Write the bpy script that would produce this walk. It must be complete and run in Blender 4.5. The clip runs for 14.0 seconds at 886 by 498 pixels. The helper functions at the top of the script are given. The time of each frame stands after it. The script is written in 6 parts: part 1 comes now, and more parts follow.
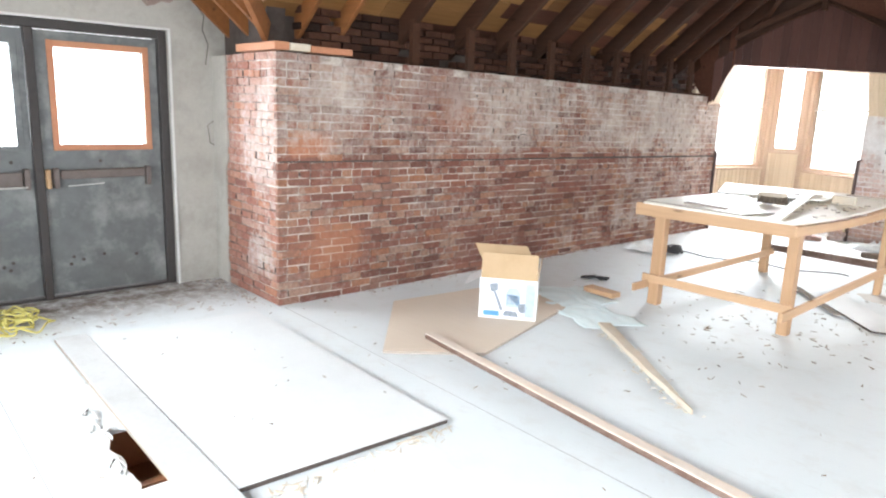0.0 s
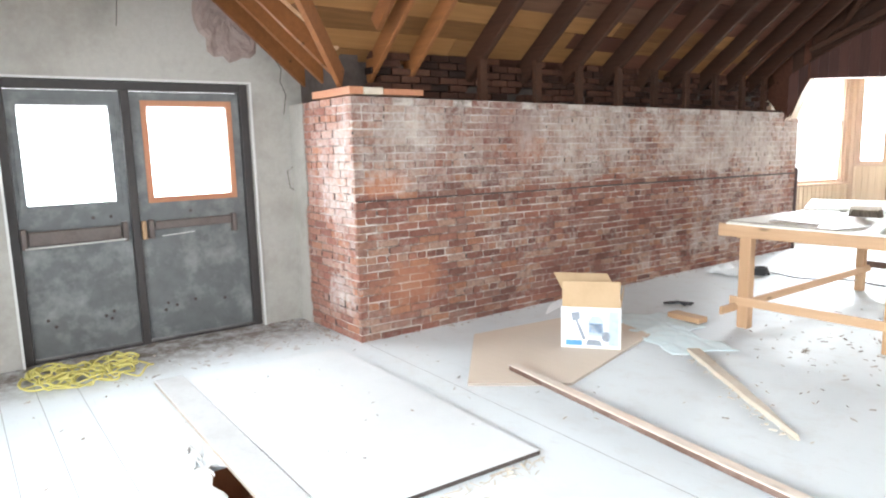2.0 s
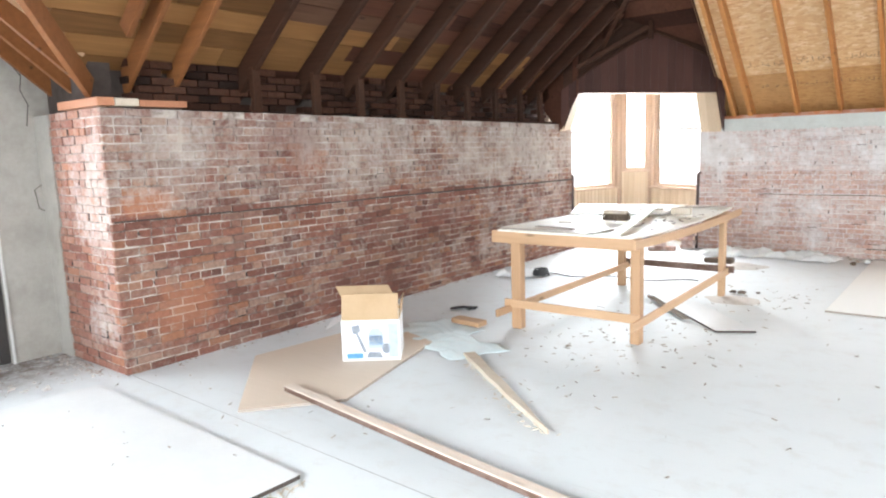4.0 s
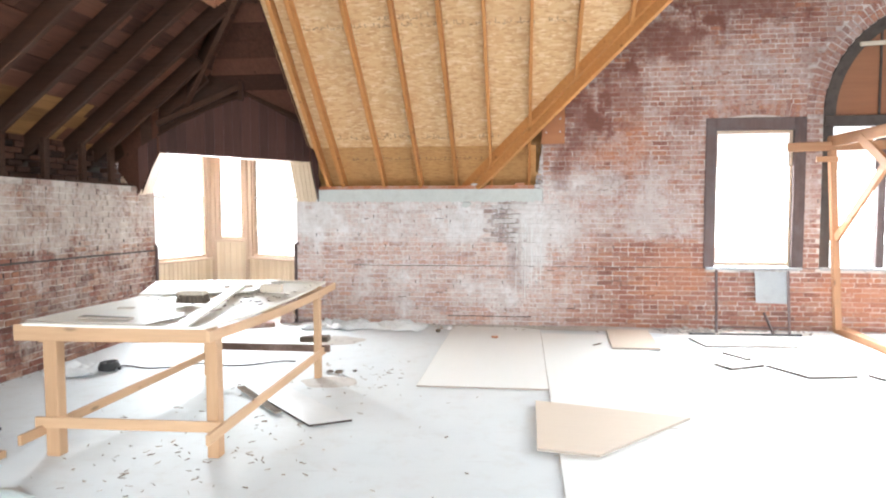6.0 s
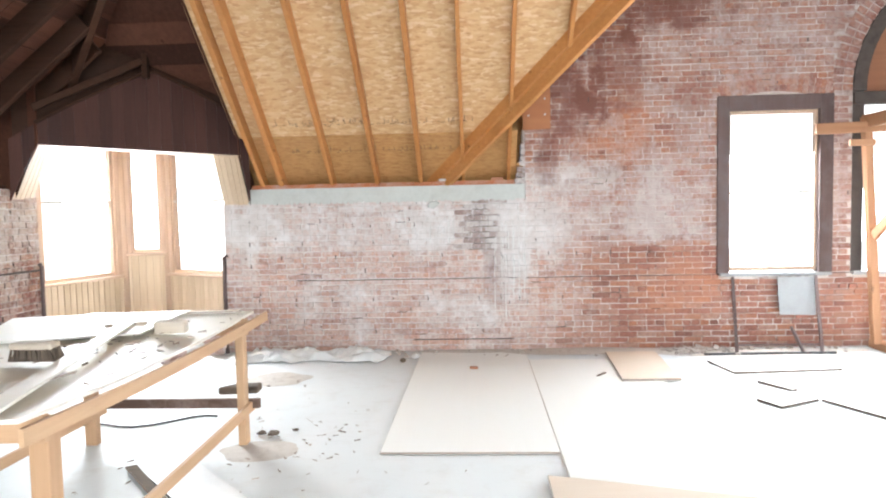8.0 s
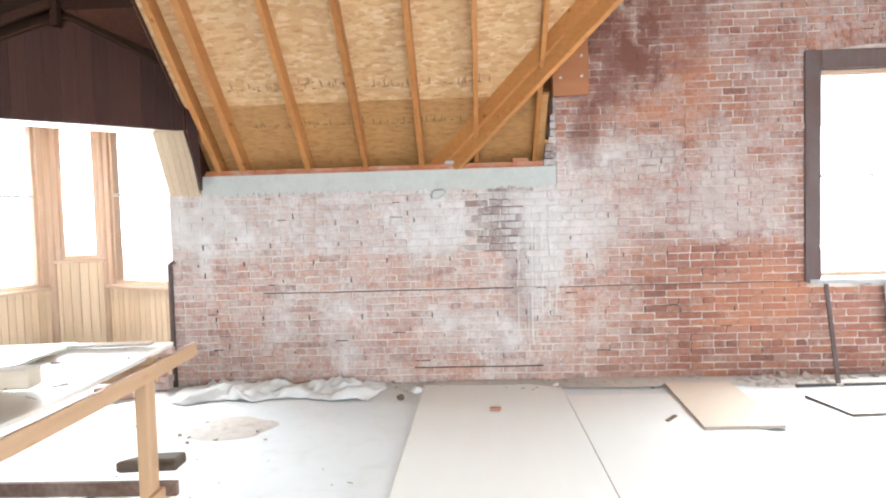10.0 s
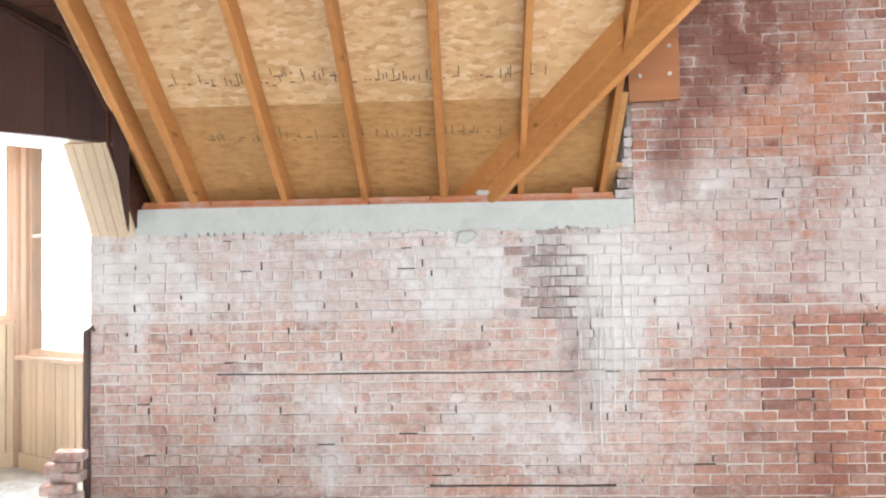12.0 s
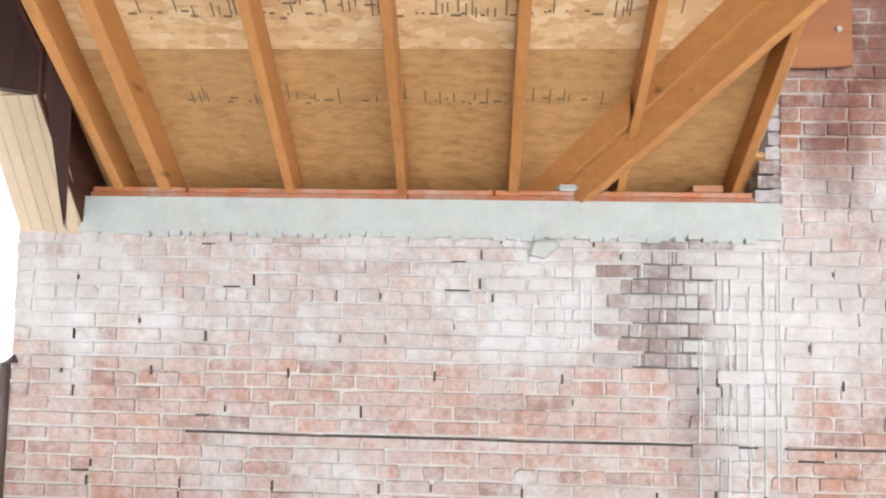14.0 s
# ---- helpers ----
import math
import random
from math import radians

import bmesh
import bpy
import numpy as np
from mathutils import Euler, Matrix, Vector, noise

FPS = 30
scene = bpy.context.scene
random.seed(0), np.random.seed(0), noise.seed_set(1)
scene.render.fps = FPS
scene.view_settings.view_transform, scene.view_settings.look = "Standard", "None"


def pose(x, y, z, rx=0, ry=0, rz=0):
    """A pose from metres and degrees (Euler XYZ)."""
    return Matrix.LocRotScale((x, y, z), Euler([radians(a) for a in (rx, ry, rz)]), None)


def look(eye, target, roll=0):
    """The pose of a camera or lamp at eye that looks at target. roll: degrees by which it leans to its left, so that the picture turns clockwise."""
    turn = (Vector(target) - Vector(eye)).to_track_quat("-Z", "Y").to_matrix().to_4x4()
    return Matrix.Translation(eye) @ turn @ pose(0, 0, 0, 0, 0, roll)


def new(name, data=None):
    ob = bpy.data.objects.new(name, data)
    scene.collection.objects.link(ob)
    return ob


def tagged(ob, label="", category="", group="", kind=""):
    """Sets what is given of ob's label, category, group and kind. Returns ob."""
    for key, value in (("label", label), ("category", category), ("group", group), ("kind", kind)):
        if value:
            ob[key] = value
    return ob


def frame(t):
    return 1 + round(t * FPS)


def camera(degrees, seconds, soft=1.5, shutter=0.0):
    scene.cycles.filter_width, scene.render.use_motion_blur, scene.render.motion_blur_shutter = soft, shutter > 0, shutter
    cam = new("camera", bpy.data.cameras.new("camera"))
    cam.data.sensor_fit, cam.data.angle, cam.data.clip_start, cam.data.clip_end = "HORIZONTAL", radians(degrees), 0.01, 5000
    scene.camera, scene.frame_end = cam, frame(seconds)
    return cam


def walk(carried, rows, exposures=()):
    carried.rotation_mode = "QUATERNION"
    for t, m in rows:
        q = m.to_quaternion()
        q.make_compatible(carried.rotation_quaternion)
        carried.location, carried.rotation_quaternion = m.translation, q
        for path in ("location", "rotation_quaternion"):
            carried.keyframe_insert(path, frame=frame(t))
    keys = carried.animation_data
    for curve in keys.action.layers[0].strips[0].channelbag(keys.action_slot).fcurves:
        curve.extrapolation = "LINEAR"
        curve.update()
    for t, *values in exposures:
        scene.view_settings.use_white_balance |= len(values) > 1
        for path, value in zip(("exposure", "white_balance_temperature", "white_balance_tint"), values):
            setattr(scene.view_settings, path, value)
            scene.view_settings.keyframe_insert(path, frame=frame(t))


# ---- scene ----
cam = camera(66.7, 14.0, soft=2.1)
PATH = [
    (0, (4.985, -10.949, 1.712), (3.535, -9.636, 1.298), 2.2),
    (0.5, (4.975, -10.981, 1.701), (3.602, -9.566, 1.369), 1.3),
    (1, (4.978, -11.027, 1.693), (3.565, -9.649, 1.373), 0.3),
    (1.5, (4.965, -11.041, 1.699), (3.438, -9.792, 1.375), -0.5),
    (2, (4.953, -11.03, 1.68), (3.36, -9.86, 1.372), -1.5),
    (2.2, (4.934, -11.016, 1.662), (3.329, -9.867, 1.344), -1.6),
    (4.3, (5.271, -10.627, 1.722), (4.196, -8.963, 1.45), -1.3),
    (4.5, (5.309, -10.577, 1.727), (4.366, -8.831, 1.48), -0.7),
    (5, (5.296, -10.339, 1.703), (4.681, -8.446, 1.505), 0.9),
    (5.5, (5.148, -10.049, 1.736), (4.823, -8.082, 1.581), 1.1),
    (6, (5.067, -9.714, 1.722), (4.834, -7.732, 1.597), -0.1),
    (6.2, (5.017, -9.534, 1.713), (4.807, -7.546, 1.64), -0.7),
    (6.5, (5.014, -9.264, 1.698), (4.826, -7.274, 1.628), -0.3),
    (7, (4.896, -8.841, 1.689), (4.854, -6.845, 1.578), -0.2),
    (7.5, (4.827, -8.402, 1.698), (4.883, -6.405, 1.595), -0.8),
    (8, (4.769, -8.01, 1.713), (4.67, -6.016, 1.591), -1.2),
    (8.2, (4.715, -7.837, 1.735), (4.576, -5.848, 1.567), -2.0),
    (10.3, (4.567, -5.949, 1.542), (4.48, -3.952, 1.474), -1.6),
    (10.5, (4.554, -5.752, 1.565), (4.435, -3.756, 1.524), -1.6),
    (11, (4.482, -5.305, 1.526), (4.367, -3.309, 1.553), -0.7),
    (11.5, (4.384, -4.876, 1.505), (4.37, -2.877, 1.526), -0.8),
    (12, (4.332, -4.424, 1.532), (4.233, -2.428, 1.597), -1.0),
    (12.5, (4.263, -4.024, 1.54), (4.187, -2.027, 1.618), -0.2),
    (13, (4.174, -3.691, 1.541), (4.187, -1.693, 1.64), -1.0),
    (13.5, (4.149, -3.39, 1.563), (4.072, -1.398, 1.721), -0.2),
    (14, (3.956, -3.165, 1.553), (3.857, -1.171, 1.675), 1.0),
]
walk(cam, [(t, look(eye, target, roll)) for t, eye, target, roll in PATH], exposures=((0.0, 0.0), (9.0, 0.0), (11.0, 0.08), (13.0, 0.10), (14.0, 0.18)))

# ---- light ----
world = bpy.data.worlds.new("sky")
scene.world = world
world.use_nodes = True
wn = world.node_tree.nodes
sky = wn.new("ShaderNodeTexSky")
sky.sky_type = 'NISHITA'
sky.sun_disc = False
sky.sun_elevation = radians(42)
sky.sun_rotation = radians(200)
sky.air_density = 1.6
sky.dust_density = 4.0
world.node_tree.links.new(sky.outputs[0], wn["Background"].inputs[0])
wn["Background"].inputs[1].default_value = 0.15

sun_data = bpy.data.lights.new("sun", 'SUN')
sun_data.energy = 0.8
sun_data.angle = radians(15)
sun_data.color = (1.0, 0.96, 0.9)
sun_ob = new("sun", sun_data)
sun_ob.matrix_world = look((0, 0, 30), (-6, 14, 10))


def window_light(name, centre, inward, width, height, watts, color=(0.86, 0.94, 1.0), spread=140):
    """The sky's light through one opening."""
    d = bpy.data.lights.new(name, 'AREA')
    d.shape = 'RECTANGLE'
    d.size, d.size_y, d.energy, d.color = width, height, watts, color
    d.spread = radians(spread)
    o = new(name, d)
    c = Vector(centre)
    o.matrix_world = look(c, c + Vector(inward))
    return o


window_light("door_daylight", (-1.42, -9.7, 1.65), (1, 0, -0.15), 1.7, 0.8, 80)
window_light("turret_daylight", (0.0, 0.95, 1.9), (0.55, -0.85, -0.15), 1.5, 1.3, 520)
window_light("sash_daylight", (8.22, 0.42, 1.8), (0, -1, -0.8), 0.95, 1.8, 300)
window_light("arch_daylight", (10.6, 0.42, 1.8), (0, -1, -0.9), 2.6, 1.7, 690)
window_light("back_daylight", (5.0, -14.3, 2.3), (0, 1, -0.42), 7.0, 2.2, 700, spread=125)
window_light("side_daylight", (14.3, -6.5, 2.3), (-1, 0, -0.9), 8.0, 2.4, 560)

# ---- materials ----


def material(name, build, rough=0.8, metal=0.0):
    m = bpy.data.materials.new(name)
    m.use_nodes = True
    t = m.node_tree
    b = t.nodes["Principled BSDF"]
    b.inputs["Roughness"].default_value = rough
    b.inputs["Metallic"].default_value = metal
    build(t, t.nodes, t.links, b)
    return m


def rgba(c):
    return (c[0], c[1], c[2], 1.0)


def node_noise(t, vec, scale, detail=4.0, rough=0.6, stretch=None):
    n = t.nodes.new("ShaderNodeTexNoise")
    n.inputs["Scale"].default_value = scale
    n.inputs["Detail"].default_value = detail
    n.inputs["Roughness"].default_value = rough
    if stretch:
        mp = t.nodes.new("ShaderNodeMapping")
        mp.inputs["Scale"].default_value = stretch
        t.links.new(vec, mp.inputs["Vector"])
        vec = mp.outputs["Vector"]
    t.links.new(vec, n.inputs["Vector"])
    return n.outputs["Fac"]


def ramp(t, fac, *stops):
    r = t.nodes.new("ShaderNodeValToRGB")
    e = r.color_ramp.elements
    while len(e) < len(stops):
        e.new(0.5)
    for el, (p, c) in zip(e, stops):
        el.position = p
        el.color = rgba(c) if isinstance(c, tuple) else (c, c, c, 1)
    t.links.new(fac, r.inputs["Fac"])
    return r.outputs["Color"]


def mix(t, fac, a, b, kind='MIX'):
    m = t.nodes.new("ShaderNodeMix")
    m.data_type, m.blend_type = 'RGBA', kind
    for sock, v in ((m.inputs[0], fac), (m.inputs[6], a), (m.inputs[7], b)):
        if isinstance(v, (int, float)):
            sock.default_value = v
        elif isinstance(v, tuple):
            sock.default_value = rgba(v)
        else:
            t.links.new(v, sock)
    return m.outputs[2]


def calc(t, op, a, b=0.0, clamp=False):
    m = t.nodes.new("ShaderNodeMath")
    m.operation, m.use_clamp = op, clamp
    for i, v in enumerate((a, b)):
        if isinstance(v, (int, float)):
            m.inputs[i].default_value = v
        else:
            t.links.new(v, m.inputs[i])
    return m.outputs[0]


def bump(t, bsdf, height, strength=0.4, distance=0.01):
    n = t.nodes.new("ShaderNodeBump")
    n.inputs["Strength"].default_value = strength
    n.inputs["Distance"].default_value = distance
    t.links.new(height, n.inputs["Height"])
    t.links.new(n.outputs["Normal"], bsdf.inputs["Normal"])


def place(t):
    return t.nodes.new("ShaderNodeNewGeometry").outputs["Position"]


def any_random(t):
    """One number a piece, whether it is an object of its own or an island of a joined mesh."""
    a = t.nodes.new("ShaderNodeObjectInfo").outputs["Random"]
    b = t.nodes.new("ShaderNodeNewGeometry").outputs["Random Per Island"]
    return calc(t, 'FRACT', calc(t, 'ADD', a, b))


def blots(t, pos, axis, spots):
    """Rough-edged blots on a wall: (along, height, half width, half height, strength), summed."""
    sep = t.nodes.new("ShaderNodeSeparateXYZ")
    t.links.new(pos, sep.inputs[0])
    rag = calc(t, 'MULTIPLY', calc(t, 'SUBTRACT', node_noise(t, pos, 3.4, 8.0, 0.74), 0.5), 4.4)
    total = 0.0
    for c, z, rc, rz, k in spots:
        u = calc(t, 'MULTIPLY', calc(t, 'SUBTRACT', sep.outputs[axis], c), 1.0 / rc)
        v = calc(t, 'MULTIPLY', calc(t, 'SUBTRACT', sep.outputs[2], z), 1.0 / rz)
        d = calc(t, 'ADD', calc(t, 'MULTIPLY', u, u), calc(t, 'MULTIPLY', v, v))
        e = calc(t, 'MULTIPLY', calc(t, 'ADD', calc(t, 'SUBTRACT', 1.0, d), rag), 1.2, True)
        total = calc(t, 'ADD', total, calc(t, 'MULTIPLY', e, k))
    return total


def lime_mask(t, pos, axis, level, low, high, each, patches, along=None, thin=0.0):
    """Old limewash that clings above a line and in patches: streaked, broken by bare bricks."""
    sep = t.nodes.new("ShaderNodeSeparateXYZ")
    t.links.new(pos, sep.inputs[0])
    edge = calc(t, 'ADD', sep.outputs[2], calc(t, 'MULTIPLY', calc(t, 'SUBTRACT', node_noise(t, pos, 7.0, 3.0), 0.5), 0.10))
    above = calc(t, 'MULTIPLY', calc(t, 'SUBTRACT', edge, level), 14.0, True)
    patch = calc(t, 'ADD', calc(t, 'MULTIPLY', calc(t, 'SUBTRACT', node_noise(t, pos, 2.4, 8.0, 0.68), 0.5), 3.0), 0.5, True)
    fine = calc(t, 'ADD', calc(t, 'MULTIPLY', calc(t, 'SUBTRACT', node_noise(t, pos, 21.0, 5.0, 0.75), 0.5), 3.0), 0.5, True)
    runs = calc(t, 'ADD', calc(t, 'MULTIPLY', calc(t, 'SUBTRACT', node_noise(t, pos, 1.0, 6.0, 0.7, (8.0, 8.0, 1.3)), 0.5), 3.0), 0.5, True)
    blot = calc(t, 'ADD', calc(t, 'MULTIPLY', patch, 0.29), calc(t, 'ADD', calc(t, 'MULTIPLY', runs, 0.24), calc(t, 'MULTIPLY', fine, 0.34)))
    blot = calc(t, 'ADD', blot, calc(t, 'MULTIPLY', each, 0.14))
    amount = calc(t, 'ADD', low, calc(t, 'MULTIPLY', above, high - low))
    if along is not None:
        amount = calc(t, 'SUBTRACT', amount, calc(t, 'MULTIPLY', along, thin))
    if patches:
        amount = calc(t, 'ADD', amount, blots(t, pos, axis, patches))
    return calc(t, 'MULTIPLY', calc(t, 'SUBTRACT', calc(t, 'ADD', blot, amount), 0.825), 2.1, True)


def brick_look(name, axis, level, low, high, tones, lime, white, fade=0.88, patches=(), stains=(), stain=(0.12, 0.05, 0.038), rust=(), joint=None, other=None):
    """Old bricks with limewash and stains, some blots carrying light or shade; with joint colours given, the mortar
    between them.
    """
    def build(t, n, l, b):
        pos = place(t)
        grain = node_noise(t, pos, 85.0, 4.0, 0.7)
        along = None
        if other:
            cut = t.nodes.new("ShaderNodeSeparateXYZ")
            l.new(pos, cut.inputs[0])
            along = calc(t, 'ADD', calc(t, 'MULTIPLY', calc(t, 'SUBTRACT', cut.outputs[axis], other[1]), other[2]), calc(t, 'MULTIPLY', calc(t, 'SUBTRACT', node_noise(t, pos, 1.7, 5.0, 0.7), 0.5), 1.6), True)
            # Above 1.95 m: rustier and less limed, also darker for the roof's shade.
            higher = calc(t, 'MULTIPLY', calc(t, 'SUBTRACT', cut.outputs[2], 1.95), 3.0, True)
            along = calc(t, 'MAXIMUM', along, higher)
        if joint:
            r = node_noise(t, pos, 9.0, 3.0)
            pale = calc(t, 'MULTIPLY', calc(t, 'SUBTRACT', node_noise(t, pos, 1.0, 7.0, 0.72, (2.4, 2.4, 6.5)), joint[2]), 7.0, True)
            base = mix(t, pale, joint[0], joint[1])
            if other:
                base = mix(t, along, base, mix(t, pale, other[4][0], other[4][1]))
            base = mix(t, 0.5, base, ramp(t, grain, (0.3, 0.55), (0.7, 1.0)), 'MULTIPLY')
        else:
            r = any_random(t)
            base = ramp(t, r, *[(i / (len(tones) - 1), c) for i, c in enumerate(tones)])
            if other:
                base = mix(t, along, base, ramp(t, r, *[(i / (len(other[0]) - 1), c) for i, c in enumerate(other[0])]))
            base = mix(t, 0.75, base, ramp(t, node_noise(t, pos, 24.0, 6.0, 0.75), (0.3, 0.52), (0.62, 1.12)), 'MULTIPLY')
            base = mix(t, 0.45, base, ramp(t, grain, (0.3, 0.5), (0.7, 1.0)), 'MULTIPLY')
        mask = lime_mask(t, pos, axis, level, low, high, calc(t, 'FRACT', calc(t, 'MULTIPLY', r, 7.31)), patches, along, 0.24)
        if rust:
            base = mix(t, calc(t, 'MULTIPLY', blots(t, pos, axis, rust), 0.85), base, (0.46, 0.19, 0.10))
        mask = calc(t, 'MULTIPLY', mask, fade)
        tint = mix(t, calc(t, 'MULTIPLY', calc(t, 'SUBTRACT', node_noise(t, pos, 4.0, 6.0, 0.7), 0.36), 3.4, True), lime, white)
        if other:
            tint = mix(t, along, tint, mix(t, 0.45, tint, (0.28, 0.175, 0.145)))
        base = mix(t, mask, base, tint)
        if stains:
            dark = calc(t, 'MULTIPLY', blots(t, pos, axis, stains), calc(t, 'ADD', 0.45, calc(t, 'MULTIPLY', node_noise(t, pos, 6.0, 5.0, 0.7), 0.75)), True)
            base = mix(t, dark, base, mix(t, grain, stain, (stain[0] * 1.9, stain[1] * 1.9, stain[2] * 1.9)))
        l.new(base, b.inputs["Base Color"])
        b.inputs["Specular IOR Level"].default_value = 0.25
        bump(t, b, calc(t, 'ADD', calc(t, 'MULTIPLY', node_noise(t, pos, 30.0, 5.0, 0.7), 1.2), calc(t, 'ADD', grain, calc(t, 'MULTIPLY', mask, 0.6))), 0.6, 0.005)
    return material(name, build, 0.92)


RED = ((0.152, 0.069, 0.054), (0.204, 0.085, 0.063), (0.254, 0.103, 0.073), (0.235, 0.109, 0.082), (0.291, 0.124, 0.085), (0.260, 0.143, 0.110), (0.341, 0.152, 0.088), (0.359, 0.230, 0.181))
PINK = ((0.440, 0.272, 0.228), (0.541, 0.325, 0.264), (0.591, 0.355, 0.286), (0.558, 0.357, 0.300), (0.619, 0.369, 0.286), (0.614, 0.417, 0.352), (0.502, 0.316, 0.268), (0.647, 0.475, 0.412))
RUST = ((0.235, 0.108, 0.083), (0.317, 0.140, 0.103), (0.357, 0.161, 0.119), (0.399, 0.192, 0.144), (0.340, 0.174, 0.137), (0.422, 0.185, 0.115), (0.427, 0.264, 0.219), (0.381, 0.161, 0.099))
GREY = ((0.30, 0.23, 0.21), (0.38, 0.275, 0.25), (0.46, 0.36, 0.335), (0.55, 0.49, 0.47), (0.34, 0.22, 0.19))
# Limewash patches; the two blots nearest the turret stand for window haze.
LEFT_WASH_HAZE = ((-7.75, 1.75, 0.42, 0.42, 0.17), (-5.6, 1.75, 1.1, 0.45, 0.22), (-3.0, 1.7, 1.8, 0.5, 0.22), (-6.5, 0.75, 0.5, 0.3, 0.14), (-3.6, 0.35, 1.6, 0.25, 0.14), (-2.2, 0.75, 1.9, 0.8, 0.22), (-1.6, 1.6, 1.4, 0.6, 0.2))
LEFT_DARK = ((-6.55, 1.75, 0.5, 0.35, 0.5), (-5.6, 0.25, 0.8, 0.28, 0.55), (-4.2, 0.85, 0.9, 0.25, 0.35))
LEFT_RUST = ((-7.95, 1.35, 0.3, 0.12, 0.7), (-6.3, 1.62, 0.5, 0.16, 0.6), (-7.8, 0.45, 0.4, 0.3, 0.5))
FAR_WASH = ((5.14, 1.25, 0.34, 0.75, 0.42), (2.0, 1.5, 0.35, 0.45, 0.28), (4.2, 1.45, 0.5, 0.35, 0.25), (3.3, 0.55, 0.22, 0.5, 0.22), (2.75, 0.7, 0.16, 0.5, 0.18), (4.75, 0.5, 0.9, 0.28, 0.20))
GABLE_WASH = ((6.4, 1.5, 1.0, 0.28, 0.12), (5.55, 1.35, 0.4, 0.5, 0.18), (6.9, 1.75, 0.75, 0.6, 0.26), (6.0, 2.05, 0.55, 0.3, 0.22), (5.9, 0.55, 0.3, 0.4, 0.15), (7.9, 3.6, 1.2, 0.5, 0.12), (8.9, 1.9, 0.3, 0.9, 0.2))
# Dark stains; the high ones also carry the shade under the roof.
GABLE_STAIN_SHADE = ((6.95, 4.05, 0.95, 0.45, 1.0), (8.0, 4.55, 1.1, 0.45, 0.95), (6.35, 3.3, 0.5, 0.6, 0.75), (5.85, 2.95, 0.50, 0.55, 0.95), (5.62, 2.30, 0.16, 0.4, 0.7), (10.0, 4.85, 1.6, 0.4, 0.9), (9.05, 3.9, 0.35, 0.8, 0.4), (7.3, 3.0, 0.28, 0.3, 0.35), (9.05, 2.6, 0.25, 1.1, 0.35))
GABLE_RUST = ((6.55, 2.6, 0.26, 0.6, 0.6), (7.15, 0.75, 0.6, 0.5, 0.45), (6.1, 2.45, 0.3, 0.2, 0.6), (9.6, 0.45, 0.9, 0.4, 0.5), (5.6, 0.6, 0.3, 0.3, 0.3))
FAR_DARK = ((4.96, 1.30, 0.12, 0.5, 0.55), (5.0, 0.75, 0.2, 0.3, 0.4), (3.9, 0.3, 0.7, 0.12, 0.2))
LEFT_LIME, FAR_LIME = ((0.39, 0.325, 0.28), (0.56, 0.50, 0.455)), ((0.53, 0.485, 0.465), (0.74, 0.73, 0.73))
m_brick_left = brick_look("brick_left", 1, 1.22, 0.27, 0.48, RED, *LEFT_LIME, patches=LEFT_WASH_HAZE, stains=LEFT_DARK, rust=LEFT_RUST, fade=0.8)
m_mortar_left = brick_look("mortar_left", 1, 1.22, 0.32, 0.52, RED, *LEFT_LIME, patches=LEFT_WASH_HAZE, stains=LEFT_DARK, rust=LEFT_RUST, fade=0.75, joint=((0.115, 0.075, 0.062), (0.60, 0.53, 0.47), 0.42))
# Pale blots by the corner stand in for bright light on the return.
RETURN_GLARE = ((-0.22, 1.15, 0.40, 0.95, 0.30), (-0.3, 0.4, 0.35, 0.3, 0.2))
m_brick_return = brick_look("brick_return", 0, 1.0, 0.2, 0.36, RUST, (0.46, 0.38, 0.34), (0.57, 0.51, 0.485), patches=RETURN_GLARE, fade=0.88)
m_mortar_return = brick_look("mortar_return", 0, 1.0, 0.25, 0.4, RUST, (0.46, 0.38, 0.34), (0.57, 0.51, 0.485), patches=RETURN_GLARE, fade=0.8, joint=((0.16, 0.10, 0.08), (0.55, 0.46, 0.41), 0.5))
# near-black reddish tones for the bricks behind the eave studs
m_brick_eave = brick_look("brick_eave", 1, 9.0, -1.0, -1.0, ((0.02, 0.009, 0.006), (0.045, 0.018, 0.011), (0.07, 0.028, 0.017), (0.095, 0.040, 0.024), (0.06, 0.024, 0.014)), *LEFT_LIME, fade=0.0)
FAR = dict(patches=FAR_WASH + GABLE_WASH, stains=FAR_DARK + GABLE_STAIN_SHADE, rust=GABLE_RUST)
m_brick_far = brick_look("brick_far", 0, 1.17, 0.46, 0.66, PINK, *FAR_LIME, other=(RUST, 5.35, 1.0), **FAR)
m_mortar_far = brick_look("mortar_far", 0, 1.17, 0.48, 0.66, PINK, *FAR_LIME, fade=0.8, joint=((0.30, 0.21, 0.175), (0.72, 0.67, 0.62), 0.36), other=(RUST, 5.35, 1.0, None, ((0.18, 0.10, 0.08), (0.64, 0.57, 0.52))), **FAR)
m_brick_worn = brick_look("brick_worn", 0, 1.0, 0.2, 0.42, GREY, *FAR_LIME, patches=((5.02, 1.5, 0.16, 0.4, 0.4),))


